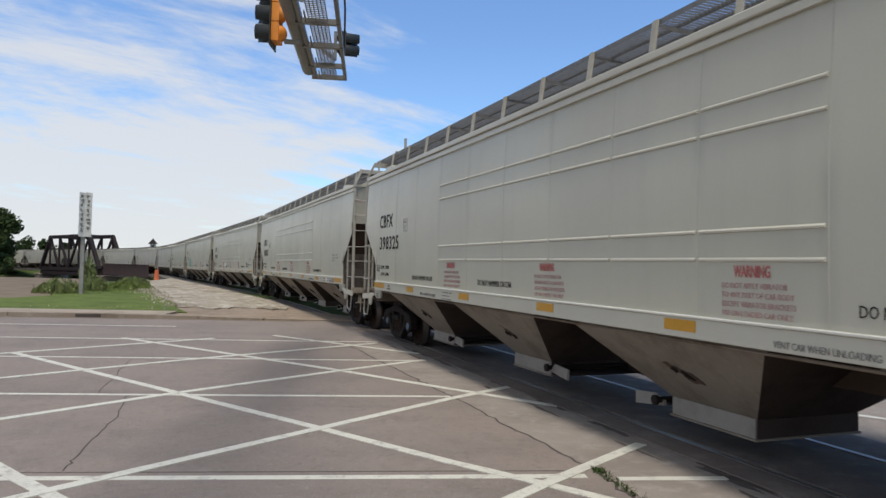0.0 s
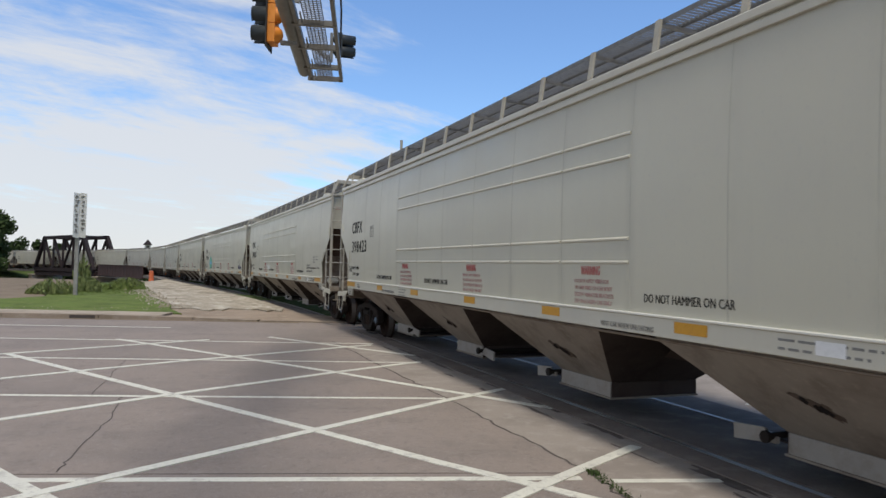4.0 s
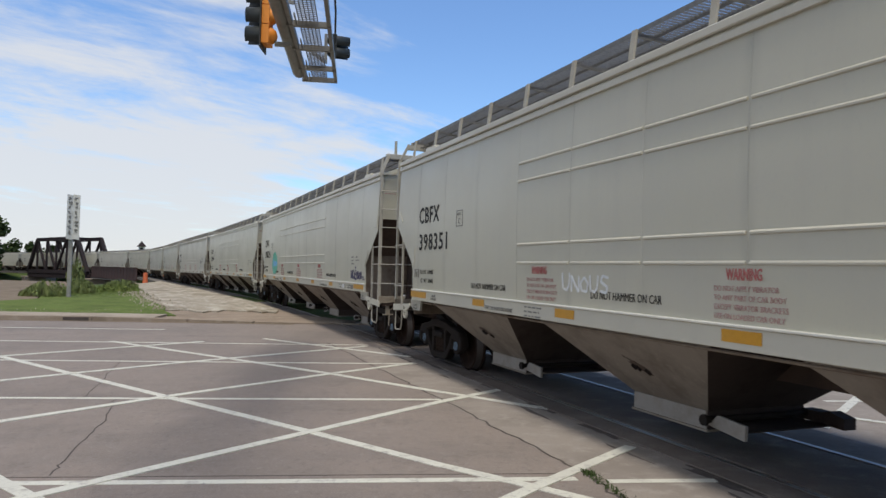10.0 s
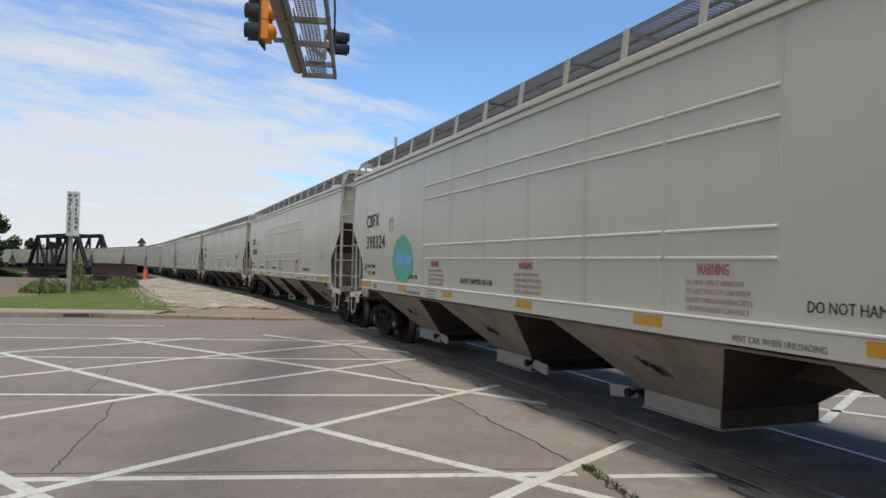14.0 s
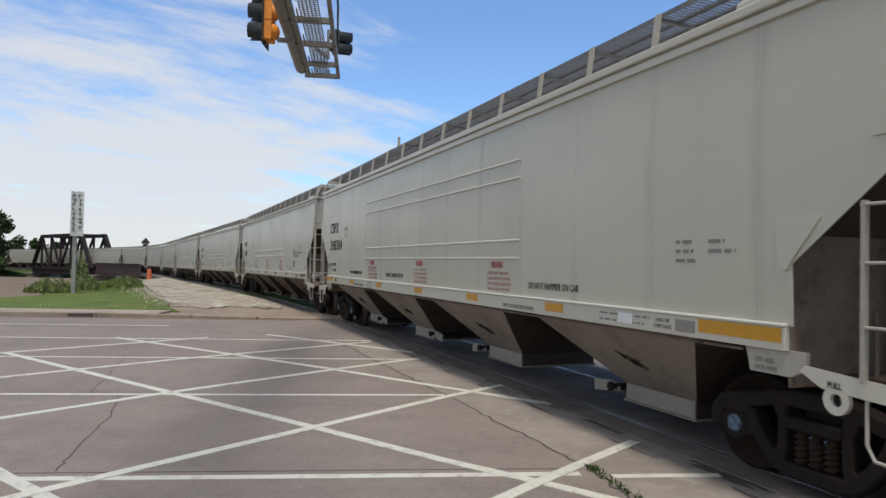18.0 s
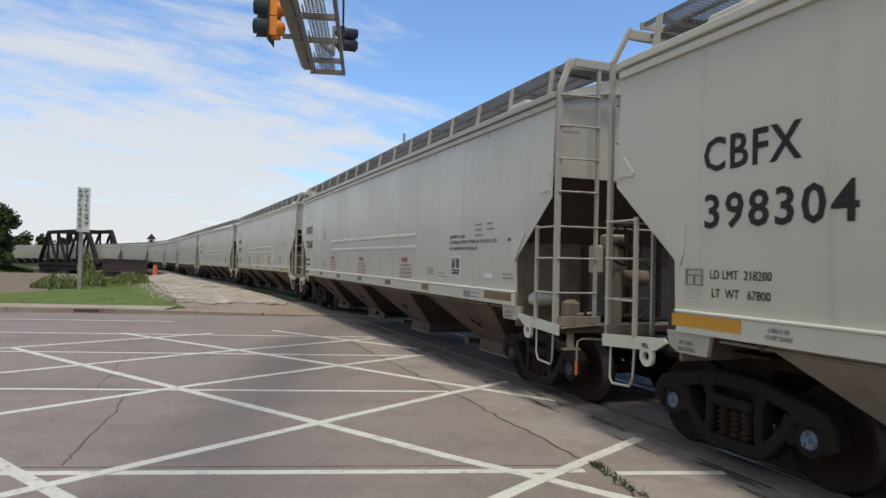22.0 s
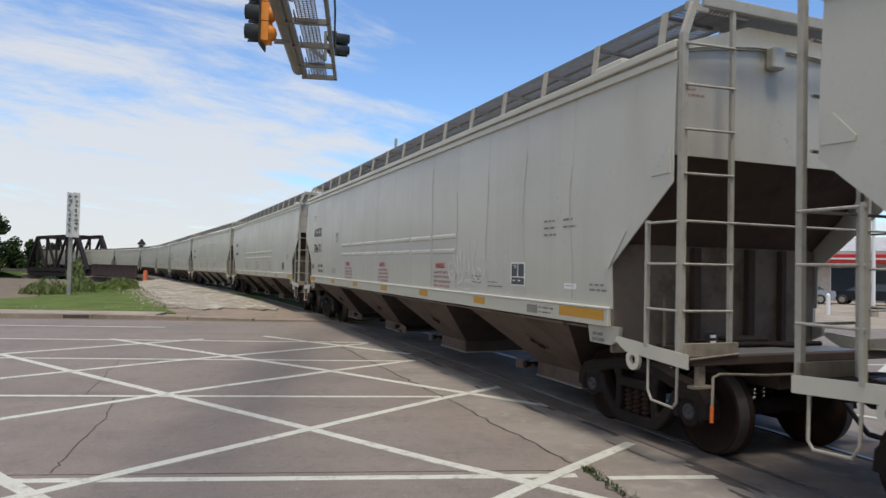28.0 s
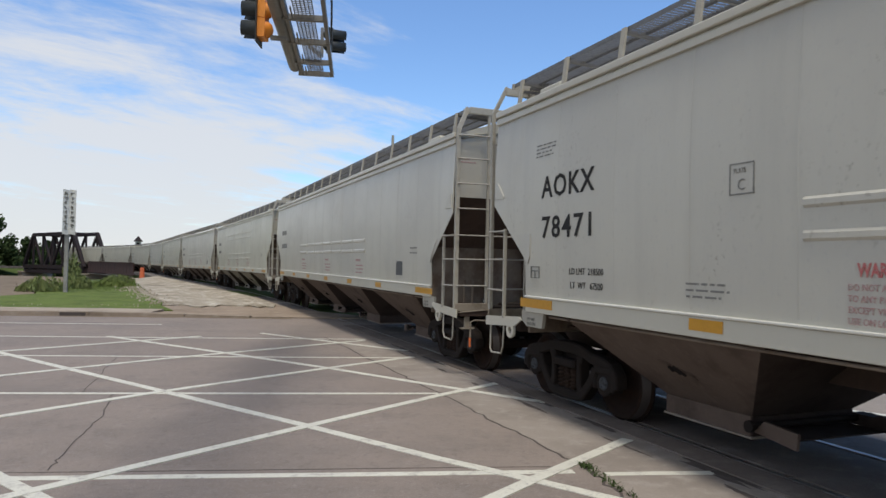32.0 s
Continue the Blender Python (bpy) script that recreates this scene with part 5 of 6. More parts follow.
        plate(car, kind, "sill_label", -17.66, -17.38, 1.335, 1.445, GATE, "small grey metal label")
        bars(car, kind, "small_print", -18.85, 1.77, [(0, 0.3, 0.035), (0.06, 0.34, 0.035)], INK_SOFT)
    if number in ("398351", "78368"):
        # three rows of small stencil near the leading end
        y0, z0, wide = (-17.13, 1.877, 0.90) if kind == "a" else (-16.66, 2.345, 1.08)
        for k, (row, drop) in enumerate((("50% EMPTY LOAD", 0.0), ("EL-60 (ADJ. SCREW 6 TURNS) NO ADJ. BLOCK SEE", 0.095), ("ELX AND ENX 1/4\" ADJ. BLOCK", 0.21))):
            mark(car, kind, "stencil_row", row, y0, z0 - drop, 0.06, INK_WORN, wide)
        bars(car, kind, "stencil_row_end", y0 - (1.80 if kind == "a" else 2.35), z0 - 0.04, [(0, 0.26, 0.07)], INK_WORN)
    for a, b in spots:
        plate(car, kind, "reflector", b + (back if abs(a - b) < 0.6 else 0), a + (back if abs(a - b) < 0.6 else 0), 1.358, 1.478 if abs(a - b) > 0.6 else 1.468, yel, lab)


def brake_gear(car, kind, bright):
    """Hand brake wheel, its box and the valve on the leading end."""
    H = (LEN_A if kind == "a" else LEN_B) / 2
    y = -(H - 0.64)
    part("brake_wheel", MB().tube([(-0.55 + 0.27 * math.cos(a * math.pi / 12), y, 2.21 + 0.27 * math.sin(a * math.pi / 12)) for a in range(25)], 0.018, 6).beam((-0.81, y, 2.21), (-0.29, y, 2.21), 0.03, 0.03).beam((-0.55, y, 1.95), (-0.55, y, 2.47), 0.03, 0.03).rod((-0.55, y - 0.02, 2.21), (-0.55, y + 0.12, 2.21), 0.05, 10),
         IRON, car, "hand brake wheel")
    part("brake_box", MB().box(-0.78, -0.42, y + 0.1, y + 0.3, 1.86, 2.36, 0.03), STEP_PLATE if bright else IRON, car)
    part("brake_shield", MB().box(-0.98, -0.86, y + 0.05, y + 0.25, 1.82, 2.2, 0.02), LADDER, car)
    part("brake_stand", MB().box(-0.62, -0.5, y + 0.12, y + 0.22, 1.1, 1.86, 0.01), BULK, car)
    part("brake_cylinder", MB().disc((-0.15, y + 0.35, 1.75), (1, 0, 0), [(-0.3, 0.06), (-0.27, 0.12), (0.2, 0.12), (0.25, 0.05)], 14), BULK, car)
    part("brake_pipe", MB().tube([(-0.45, y + 0.2, 1.9), (-0.2, y + 0.1, 2.0), (0.05, y + 0.12, 1.85), (0.12, y + 0.15, 1.5), (-0.1, y + 0.15, 1.25), (-0.3, y + 0.2, 1.12)], 0.02, 6), HOSE, car)
    part("valve", MB().box(-1.05, -0.8, -(H - 1.5), -(H - 1.3), 1.12, 1.42, 0.05).rod((-0.9, -(H - 1.3), 1.2), (-0.5, -(H - 1.25), 1.22), 0.04, 8), BULK, car)
    part("air_tank", MB().disc((-1.3, -(H - 1.74), 1.41), (1, 0, 0), [(-0.12, 0.05), (-0.09, 0.085), (-0.05, 0.098), (0.22, 0.098), (0.26, 0.04)], 16), PAINT_LIGHT, car, "pale air tank")


def dress_far(car, kind):
    """Marks of the cars that stay far off: strips, a placard, blurred stencils."""
    for a in ((-1.92, -2.86), (-4.93, -5.38), (-7.56, -8.02), (-10.3, -10.75), (-13.13, -13.58), (-15.75, -16.2), (-18.5, -19.4)):
        plate(car, kind, "reflector", a[1], a[0], 1.345, 1.455, YELLOW, "yellow reflective strip")
    bars(car, kind, "reporting_mark", -2.2, 3.12, [(0, 1.0, 0.26), (0.53, 1.2, 0.26)], INK_SOFT, "stencilled mark too far off to read")
    for y in (-6.63, -10.3, -13.9):
        bars(car, kind, "warning_print", y, 2.0, [(0, 0.45, 0.09), (0.15, 0.7, 0.05), (0.24, 0.7, 0.05), (0.33, 0.6, 0.05)], RED_SOFT)
    bars(car, kind, "small_print", -18.1, 2.25, [(0, 0.4, 0.05), (0.1, 0.4, 0.05)], INK_SOFT)
    if kind == "b":
        plate(car, kind, "dark_placard", -17.62, -17.2, 1.66, 1.96, DARKBOX, "dark square placard")


CAR_LABEL = {"a": "light grey four-bay covered grain hopper car, ridged sides", "b": "weathered grey covered grain hopper car, rusty roof edge"}
base_a, base_b = hopper_car("a"), hopper_car("b")
# rear gaps of the cars along the train
GAPS = [-2.60, 18.85, 40.365, 61.785, 83.225, 104.515, 125.635, 146.76]
while len(GAPS) < 16:
    GAPS.append(GAPS[-1] + 21.18)
ROLL = [("a", "CBFX", "398325", "218900", "67100"), ("a", "CBFX", "398423", "218400", "67600"), ("a", "CBFX", "398351", "218400", "67600"), ("a", "CBFX", "398324", "218800", "67200"), ("a", "CBFX", "398304", "218200", "67800"),
        ("b", "AOKX", "78368", "218500", "67500"), ("b", "AOKX", "78471", "218500", "67500")]
CARS = []
for i in range(15):
    kind = ROLL[i][0] if i < 7 else ("b" if i in (7, 9, 11) else "a")
    base = base_a if kind == "a" else base_b
    car = copy_thing(base, Matrix.Identity(4)) if base.get("used") else base
    base["used"] = 1
    car["used"] = 1
    label = CAR_LABEL[kind]
    CARS.append((car, (GAPS[i] + GAPS[i + 1]) / 2 + (0.09 if i == 4 else 0.0), kind))
    tagged(car, label, "rail car", "cars of the grain train")
# the car ahead, already past the crossing at the start
ahead = copy_thing(base_a, Matrix.Identity(4))
tagged(ahead, CAR_LABEL["a"], "rail car", "cars of the grain train")
CARS.append((ahead, GAPS[0] - LEN_A / 2, "a"))
for (car, _, kind), row in zip(CARS, ROLL):
    dress(car, kind, *row[1:])
for n, (car, _, kind) in enumerate(CARS):
    if n in (2, 5):
        brake_gear(car, kind, n == 5)
    if n >= 6 and kind == "b":
        # later cars of this kind have a clean roof edge
        for ob in car.children:
            if ob.name.startswith("roof_rail"):
                ob.material_slots[0].link = "OBJECT"
                ob.material_slots[0].material = PAINT_LIGHT
    if n >= 7:
        dress_far(car, kind)
for car, _, _ in CARS:
    if "used" in car:
        del car["used"]


def blob(car, kind, name, y, z, ry, rz, seed, material, label, proud=0.004, n=40, jag=0.06, x_extra=0.0):
    """A sprayed patch: an uneven flat outline on the side."""
    H = (LEN_A if kind == "a" else LEN_B) / 2
    rnd = random.Random(seed)
    x = -(side_x(z) + 0.003 + x_extra)
    ph = [rnd.uniform(0, 6.28) for _ in range(4)]
    pts = []
    for i in range(n):
        a = 2 * math.pi * i / n
        k = 1 + jag * (math.sin(2 * a + ph[0]) + 0.6 * math.sin(3 * a + ph[1]) + 0.4 * math.sin(7 * a + ph[2]))
        pts.append((H + y + ry * k * math.cos(a), z + rz * k * math.sin(a)))
    return part(name, MB().prism(pts, x - proud, x), material, car, label)


def scrawl(car, kind, name, strokes, y, z, sx, sz, r, material, label):
    """Spray strokes: polylines in a unit box, laid on the side."""
    H = (LEN_A if kind == "a" else LEN_B) / 2
    mb = MB()
    for s in strokes:
        for (a, b), (c, d) in zip(s[:-1], s[1:]):
            zz = z + b * sz
            x = -(side_x(zz) + 0.004)
            mb.beam((x, H + y - a * sx, zz), (x, H + y - c * sx, z + d * sz), r * 2, 0.006, (1, 0, 0))
    return part(name, mb, material, car, label)


# spray paint on the fourth car and lesser scrawls
c4, c3, c7 = CARS[3][0], CARS[2][0], CARS[6][0]
blob(c4, "a", "spray_blob", -5.16, 2.04, 0.66, 0.53, 3, SPRAY_GREEN, "green and blue sprayed disc")
blob(c4, "a", "spray_fish", -5.30, 2.03, 0.46, 0.13, 8, SPRAY_BLUE, "", 0.004, 40, 0.12, 0.004)
blob(c4, "a", "spray_fish_tail", -4.86, 2.05, 0.10, 0.19, 9, SPRAY_BLUE, "", 0.004, 40, 0.1, 0.004)
LET = {"H": [[(0, 0), (0.05, 1)], [(0, 0.5), (1, 0.62)], [(0.9, 0), (1, 1)]], "O": [[(0.1, 0.1), (0, 0.6), (0.5, 1), (1, 0.6), (0.8, 0), (0.1, 0.1)]], "C": [[(1, 0.9), (0.3, 1), (0, 0.4), (0.4, 0), (1, 0.15)]],
       "K": [[(0, 0), (0.05, 1)], [(1, 1), (0.1, 0.45), (1, 0)]], "E": [[(1, 1), (0, 1), (0, 0), (1, 0)], [(0, 0.5), (0.8, 0.55)]], "Y": [[(0, 1), (0.5, 0.45), (1, 1)], [(0.5, 0.45), (0.35, -0.1)]],
       "M": [[(0, 0), (0.1, 1), (0.5, 0.4), (0.9, 1), (1, 0)]], "A": [[(0, 0), (0.5, 1), (1, 0)], [(0.2, 0.4), (0.8, 0.4)]], "S": [[(1, 0.9), (0.3, 1), (0.1, 0.65), (0.9, 0.35), (0.7, 0), (0, 0.1)]],
       "U": [[(0, 1), (0.1, 0.1), (0.6, 0), (0.9, 0.3), (1, 1)]], "N": [[(0, 0), (0, 1), (1, 0), (1, 1)]], "V": [[(0, 1), (0.5, 0), (1, 1)]]}


def tag_word(car, kind, word, y, z, step, hgt, r, material, label, seed):
    rnd = random.Random(seed)
    strokes = []
    for i, ch in enumerate(word):
        k = rnd.uniform(0.85, 1.15)
        lift = rnd.uniform(-0.06, 0.06)
        for s in LET[ch]:
            strokes.append([(i * step + a * step * 0.8, (b * k + lift) * hgt) for a, b in s])
    return scrawl(car, kind, "spray_tag", strokes, y, z, 1.0, 1.0, r, material, label)


tag_word(c4, "a", "HOCKEYMASK", -18.2, 1.62, 0.108, 0.20, 0.015, SPRAY_DARK, "dark blue spray-painted tag", 5)
scrawl(c4, "a", "spray_marks", [[(0.02, 1.55), (0.1, 1.62), (0.16, 1.5), (0.08, 1.42), (0.02, 1.55)], [(0.0, -0.1), (0.14, -0.12)], [(0.75, 0.9), (1.05, -0.1)], [(1.0, 0.3), (1.06, 0.4), (1.1, 0.28), (1.02, 0.25)], [(1.1, 0.0), (1.16, 0.1), (1.2, -0.02), (1.12, -0.05)]],
       -18.62, 1.62, 0.75, 0.20, 0.012, SPRAY_DARK, "")
tag_word(c3, "a", "UNOUS", -7.72, 1.70, 0.205, 0.20, 0.015, SPRAY_WHITE, "white spray-painted tag", 6)
rnd = random.Random(31)
SPRAY_THIN = plain("thin_white_spray", (0.575, 0.565, 0.52), 0.6, 0.0, 7, 0.6, (0.48, 0.465, 0.40))
arc = lambda cx, cz, rx, rz, a0, a1, n=14: [(cx + rx * math.cos(math.radians(a0 + (a1 - a0) * i / n)), cz + rz * math.sin(math.radians(a0 + (a1 - a0) * i / n))) for i in range(n + 1)]
SCRAWL = [arc(0.10, 0.36, 0.10, 0.18, 0, 360), [(0.07, 0.35), (0.09, 0.33)], [(0.12, 0.40), (0.13, 0.37)], [(0.13, 0.80), (0.21, 0.45), (0.29, 0.22), (0.33, 0.55), (0.31, 0.78)],
          [(0.24, 0.70), (0.29, 0.30)], arc(0.40, 0.50, 0.045, 0.30, 90, 380), [(0.43, 0.80), (0.45, 0.25)], [(0.57, 0.95), (0.56, 0.55), (0.58, 0.24)], [(0.49, 0.35), (0.56, 0.38)],
          [(0.70, 0.72), (0.67, 0.40), (0.71, 0.24), (0.80, 0.18), (0.90, 0.25), (0.98, 0.42), (0.99, 0.60)], [(0.75, 0.95), (0.74, 0.75)], [(0.77, 0.42), (0.86, 0.38)], [(0.88, 0.62), (0.98, 0.66)],
          [(0.25, 0.06), (0.32, 0.16), (0.55, 0.17), (0.75, 0.12)], [(0.26, 0.10), (0.50, 0.20), (0.68, 0.21)], [(0.42, 0.02), (0.58, 0.03)]]
scrawl(c7, "b", "spray_tag", SCRAWL, -14.45, 1.55, 1.58, 0.85, 0.016, SPRAY_THIN, "thin white spray-painted scrawl")
# dents and dark scuffs down the side of the older cars
SCUFF = plain("dark_scuff", (0.40, 0.38, 0.33), 0.7, 0.0, 5, 0.55, (0.50, 0.48, 0.42))
for c, ys in ((c7, (-13.6, -14.81, -16.02, -17.24, -18.45)),):
    kd = "a" if c is CARS[4][0] else "b"
    for y in ys:
        pts = []
        for i in range(15):
            pts.append((0.035 * math.sin(i * 0.42 + y) + rnd.uniform(-0.006, 0.006), i / 14))
        scrawl(c, kd, "scuff", [pts], y, 1.58, 1.0, rnd.uniform(1.5, 2.2), 0.005, SCUFF, "dark dented weld down the side")
# rust runs under the roof edge of the older car
RUNRUST = plain("rust_run", (0.33, 0.26, 0.17), 0.7, 0.0, 14, 0.5, (0.5, 0.47, 0.40))
c6 = CARS[5][0]
for i in range(26):
    y = -rnd.uniform(0.9, 20.2)
    L = rnd.uniform(0.06, 0.35)
    scrawl(c6, "b", "rust_run", [[(0.0, 0.0), (rnd.uniform(-0.01, 0.01), -L)]], y, 4.045, 1.0, 1.0, rnd.uniform(0.006, 0.022), RUNRUST, "rust run below the roof edge")
# the word beside each pull lug of the fourth car and the jacking marks
for c, kd in ((CARS[3][0], "a"), (CARS[2][0], "a"), (CARS[4][0], "a")):
    H = LEN_A / 2
    for yy in (-LEN_A + 1.42, -1.42):
        ob = part("lug_word", text_mesh("PULL", 0.05, 0.8, 0.001, 1.0), INK, c)
        ob.matrix_basis = Matrix(((0, 0, -1, -1.618), (-1, 0, 0, H + yy + 0.07), (0, 1, 0, 1.075), (0, 0, 0, 1)))

# ---- the railway bridge ----


def truss_bridge():
    s0, s1 = 166.0, 199.0
    br = thing("truss_bridge", None, None, "dark steel through truss railway bridge over the river", "bridge")
    panels = 6
    top = 7.55

    def side(off):
        a, b = on_track(s0, off), on_track(s1, off)
        P = lambda u, z: a + (b - a) * u + Vector((0, 0, z))
        part("bottom_chord", MB().beam(P(0, 0.15), P(1, 0.15), 0.5, 0.8), STEEL, br)
        part("top_chord", MB().beam(P(1 / panels, top), P(1 - 1 / panels, top), 0.7, 0.8), STEEL, br)
        for u0, u1 in ((0, 1 / panels), (1, 1 - 1 / panels)):
            part("end_post", MB().beam(P(u0, 0.15), P(u1, top), 0.7, 0.75), STEEL, br)
        for i in range(1, panels):
            part("vertical_post", MB().beam(P(i / panels, 0.2), P(i / panels, top), 0.45, 0.42), STEEL, br)
        for i in range(1, panels - 1):
            q = (i, i + 1) if i < panels / 2 else (i + 1, i)
            part("diagonal", MB().beam(P(q[0] / panels, top), P(q[1] / panels, 0.2), 0.45, 0.42), STEEL, br)
        return P

    A, B = side(-2.75), side(2.15)
    for i in range(1, panels):
        part("top_strut", MB().beam(A(i / panels, top), B(i / panels, top), 0.3, 0.4), STEEL, br)
    for i in range(1, panels - 1):
        part("top_brace", MB().beam(A(i / panels, top), B((i + 1) / panels, top), 0.16, 0.16).beam(B(i / panels, top), A((i + 1) / panels, top), 0.16, 0.16), STEEL, br)
    for i in range(panels + 1):
        part("floor_beam", MB().beam(A(i / panels, -0.75), B(i / panels, -0.75), 0.3, 0.9), STEEL, br)
    part("deck", MB().beam((A(0, -0.35) + B(0, -0.35)) / 2, (A(1, -0.35) + B(1, -0.35)) / 2, 3.2, 0.25), STEEL, br)
    part("lower_girder", MB().beam(A(0, -0.9), A(1, -0.9), 0.3, 0.8).beam(B(0, -0.9), B(1, -0.9), 0.3, 0.8), STEEL, br)
    return br


truss_bridge()


def girder_span():
    s0, s1 = 128.8, 164.3
    br = thing("girder_bridge", None, None, "rust-brown plate girder railway span beside the truss", "bridge")
    for off in (-2.45, 2.45):
        a, b = on_track(s0, off), on_track(s1, off)
        P = lambda u, z: a + (b - a) * u + Vector((0, 0, z))
        part("web", MB().beam(P(0.0, 0.40), P(1, 0.40), 0.06, 2.1), GIRDER, br)
        part("top_flange", MB().beam(P(0.012, 1.5), P(0.988, 1.5), 0.45, 0.08), GIRDER, br)
        part("bottom_flange", MB().beam(P(0, -0.68), P(1, -0.68), 0.45, 0.08), GIRDER, br)
        n = 16
        for i in range(n + 1):
            part("stiffener", MB().beam(P(i / n, -0.62), P(i / n, 1.42), 0.12, 0.34, (b - a).normalized()), GIRDER, br)
    a, b = on_track(s0, 0, -0.5), on_track(s1, 0, -0.5)
    part("deck", MB().beam(a, b, 4.4, 0.25), GIRDER, br)
    part("bottom_angle", MB().beam(on_track(s0, -2.5, -0.95), on_track(s1, -2.5, -0.95), 0.2, 0.1), GATE, br, "pale pipe along the girder")
    return br


girder_span()
for s in (128.3, 164.4, 199.3):
    mb = MB()
    p = on_track(s)
    m = Matrix.Translation(p) @ Matrix.Rotation(heading(s), 4, "Z")
    mb.box(-3.6, 3.6, -0.9, 0.9, -6.5, -1.35, 0.1).box(-3.8, 3.8, -1.1, 1.1, -1.35, -1.10, 0.05)
    thing("bridge_pier", mb, CONCRETE, "stained pale concrete bridge pier", "bridge pier", "bridge piers", m=m)

# ---- signal arm over the street ----


def signal_arm():
    arm = thing("signal_cantilever", None, None, "galvanised cantilever arm with walkway and traffic signals over the street", "traffic signal")
    d = Vector((0.243, 0.970, 0))            # the way the arm points, across the street
    r = Vector((0.970, -0.243, 0))
    end = Vector((2.47, 15.9, 6.41))
    root = end - d * 20.0
    part("arm_tube", MB().tube([root, end - d * 0.5, end - d * 0.12, end], 0.15, 16).rod(end, end + d * 0.02, 0.12, 16), GALV, arm, "thick tapered steel tube")
    # the mast stands behind the eye
    part("mast", MB().rod((root.x, root.y, -0.3), (root.x, root.y, 6.9), 0.24, 16, 0.18), GALV, arm)
    part("mast_base", MB().rod((root.x, root.y, -0.1), (root.x, root.y, 0.25), 0.42, 16), GALV, arm)
    w0, w1 = 0.15, 0.83
    z = 6.26
    for k, off in (("walkway_stringer", w0), ("walkway_stringer", w1)):
        part(k, MB().beam(root + r * off + Vector((0, 0, z - 6.35)), end + r * off + d * 0.25 + Vector((0, 0, z - 6.35)), 0.07, 0.12), GALV, arm)
    mb = MB()
    for i in range(110):
        p = end + d * (0.2 - i * 0.09) + Vector((0, 0, z + 0.04 - 6.35))
        mb.beam(p + r * (w0 + 0.14), p + r * (w1 - 0.2), 0.012, 0.016)
    for k in range(6):
        o = w0 + 0.14 + k * (w1 - w0 - 0.34) / 5
        mb.beam(end + d * 0.2 + r * o + Vector((0, 0, z + 0.04 - 6.35)), end - d * 9.6 + r * o + Vector((0, 0, z + 0.04 - 6.35)), 0.012, 0.03)
    part("walkway_grating", mb, GRATE, arm, "grey steel grating", "stuff")
    for i, back in enumerate((0.0, 0.95, 2.35, 3.72, 5.1, 6.5, 7.9, 9.3)):
        p = end + d * (0.22 - back) + Vector((0, 0, z - 6.35 - 0.02))
        part("walkway_crossbar", MB().beam(p + r * 0.06, p + r * (w1 + 0.04), 0.09, 0.10), GALV, arm)
        if i < 5:
            part("grating_clip", MB().beam(p + r * (w0 + 0.10) - d * 0.5, p + r * (w0 + 0.10) + d * 0.1, 0.02, 0.05), GALV, arm)
    cable = [root + r * 0.92 + Vector((0, 0, 0.8)), end - d * 6 + r * 0.92 + Vector((0, 0, 0.75)), end - d * 3 + r * 0.92 + Vector((0, 0, 0.35)), end - d * 1.9 + r * 0.88 + Vector((0, 0, 0.1)), end - d * 1.5 + r * 0.85]
    part("cable", MB().tube(cable, 0.02, 6), HOSE, arm, "black cable along the walkway")

    def head(centre, look_dir, body_mat, label, n=3, g=1.0, plated=True, hood=0.40):
        """A signal head of n sections that looks along look_dir."""
        f = Vector(look_dir).normalized()
        s = Vector((-f.y, f.x, 0))
        bx = MB()
        vis = []
        for i in range(n):
            c = Vector(centre) + Vector((0, 0, ((n - 1) * 0.18 - i * 0.36) * g))
            bx.beam(c - f * 0.045 * g, c + f * 0.1 * g, 0.34 * g, 0.345 * g)
            bx.disc(c - f * 0.045 * g, -f, [(0, 0.16 * g), (0.05 * g, 0.14 * g), (0.10 * g, 0.09 * g), (0.12 * g, 0.03 * g)], 14)
            vis.append(c)
        h = part("signal_head", bx, body_mat, arm, label)
        top = Vector(centre)
        if plated:
            part("backplate", MB().beam(top + f * 0.1 * g - Vector((0, 0, (n * 0.18 + 0.1) * g)), top + f * 0.1 * g + Vector((0, 0, (n * 0.18 + 0.1) * g)), 0.5 * g, 0.02, tuple(f)), SIG_DARK, h)
        for c in vis:
            v = []
            m = 16
            for k, rr in ((0.1 * g, 0.165 * g), (hood * g, 0.158 * g)):
                for j in range(m + 1):
                    a = math.radians(-55) + math.radians(290) * j / m
                    v.append(c + f * k + s * rr * math.cos(a) + Vector((0, 0, rr * math.sin(a))))
            v2 = [c + (p - c) * 1.0 + (p - c - f * (p - c).dot(f)).normalized() * 0.012 for p in v]
            mm = m + 1
            ff = [(j, j + 1, mm + j + 1, mm + j) for j in range(m)] + [(2 * mm + j, 3 * mm + j, 3 * mm + j + 1, 2 * mm + j + 1) for j in range(m)] + [(mm + j, mm + j + 1, 3 * mm + j + 1, 3 * mm + j) for j in range(m)]
            part("visor", MB().add(v + v2, ff, True), SIG_DARK, h, "black tunnel visor")
            part("lens", MB().disc(c + f * 0.1 * g, f, [(0, 0.145 * g), (0.02, 0.14 * g), (0.035, 0.08 * g)], 16), SIG_DARK, h)
        return h

    return arm, head, d, r, end


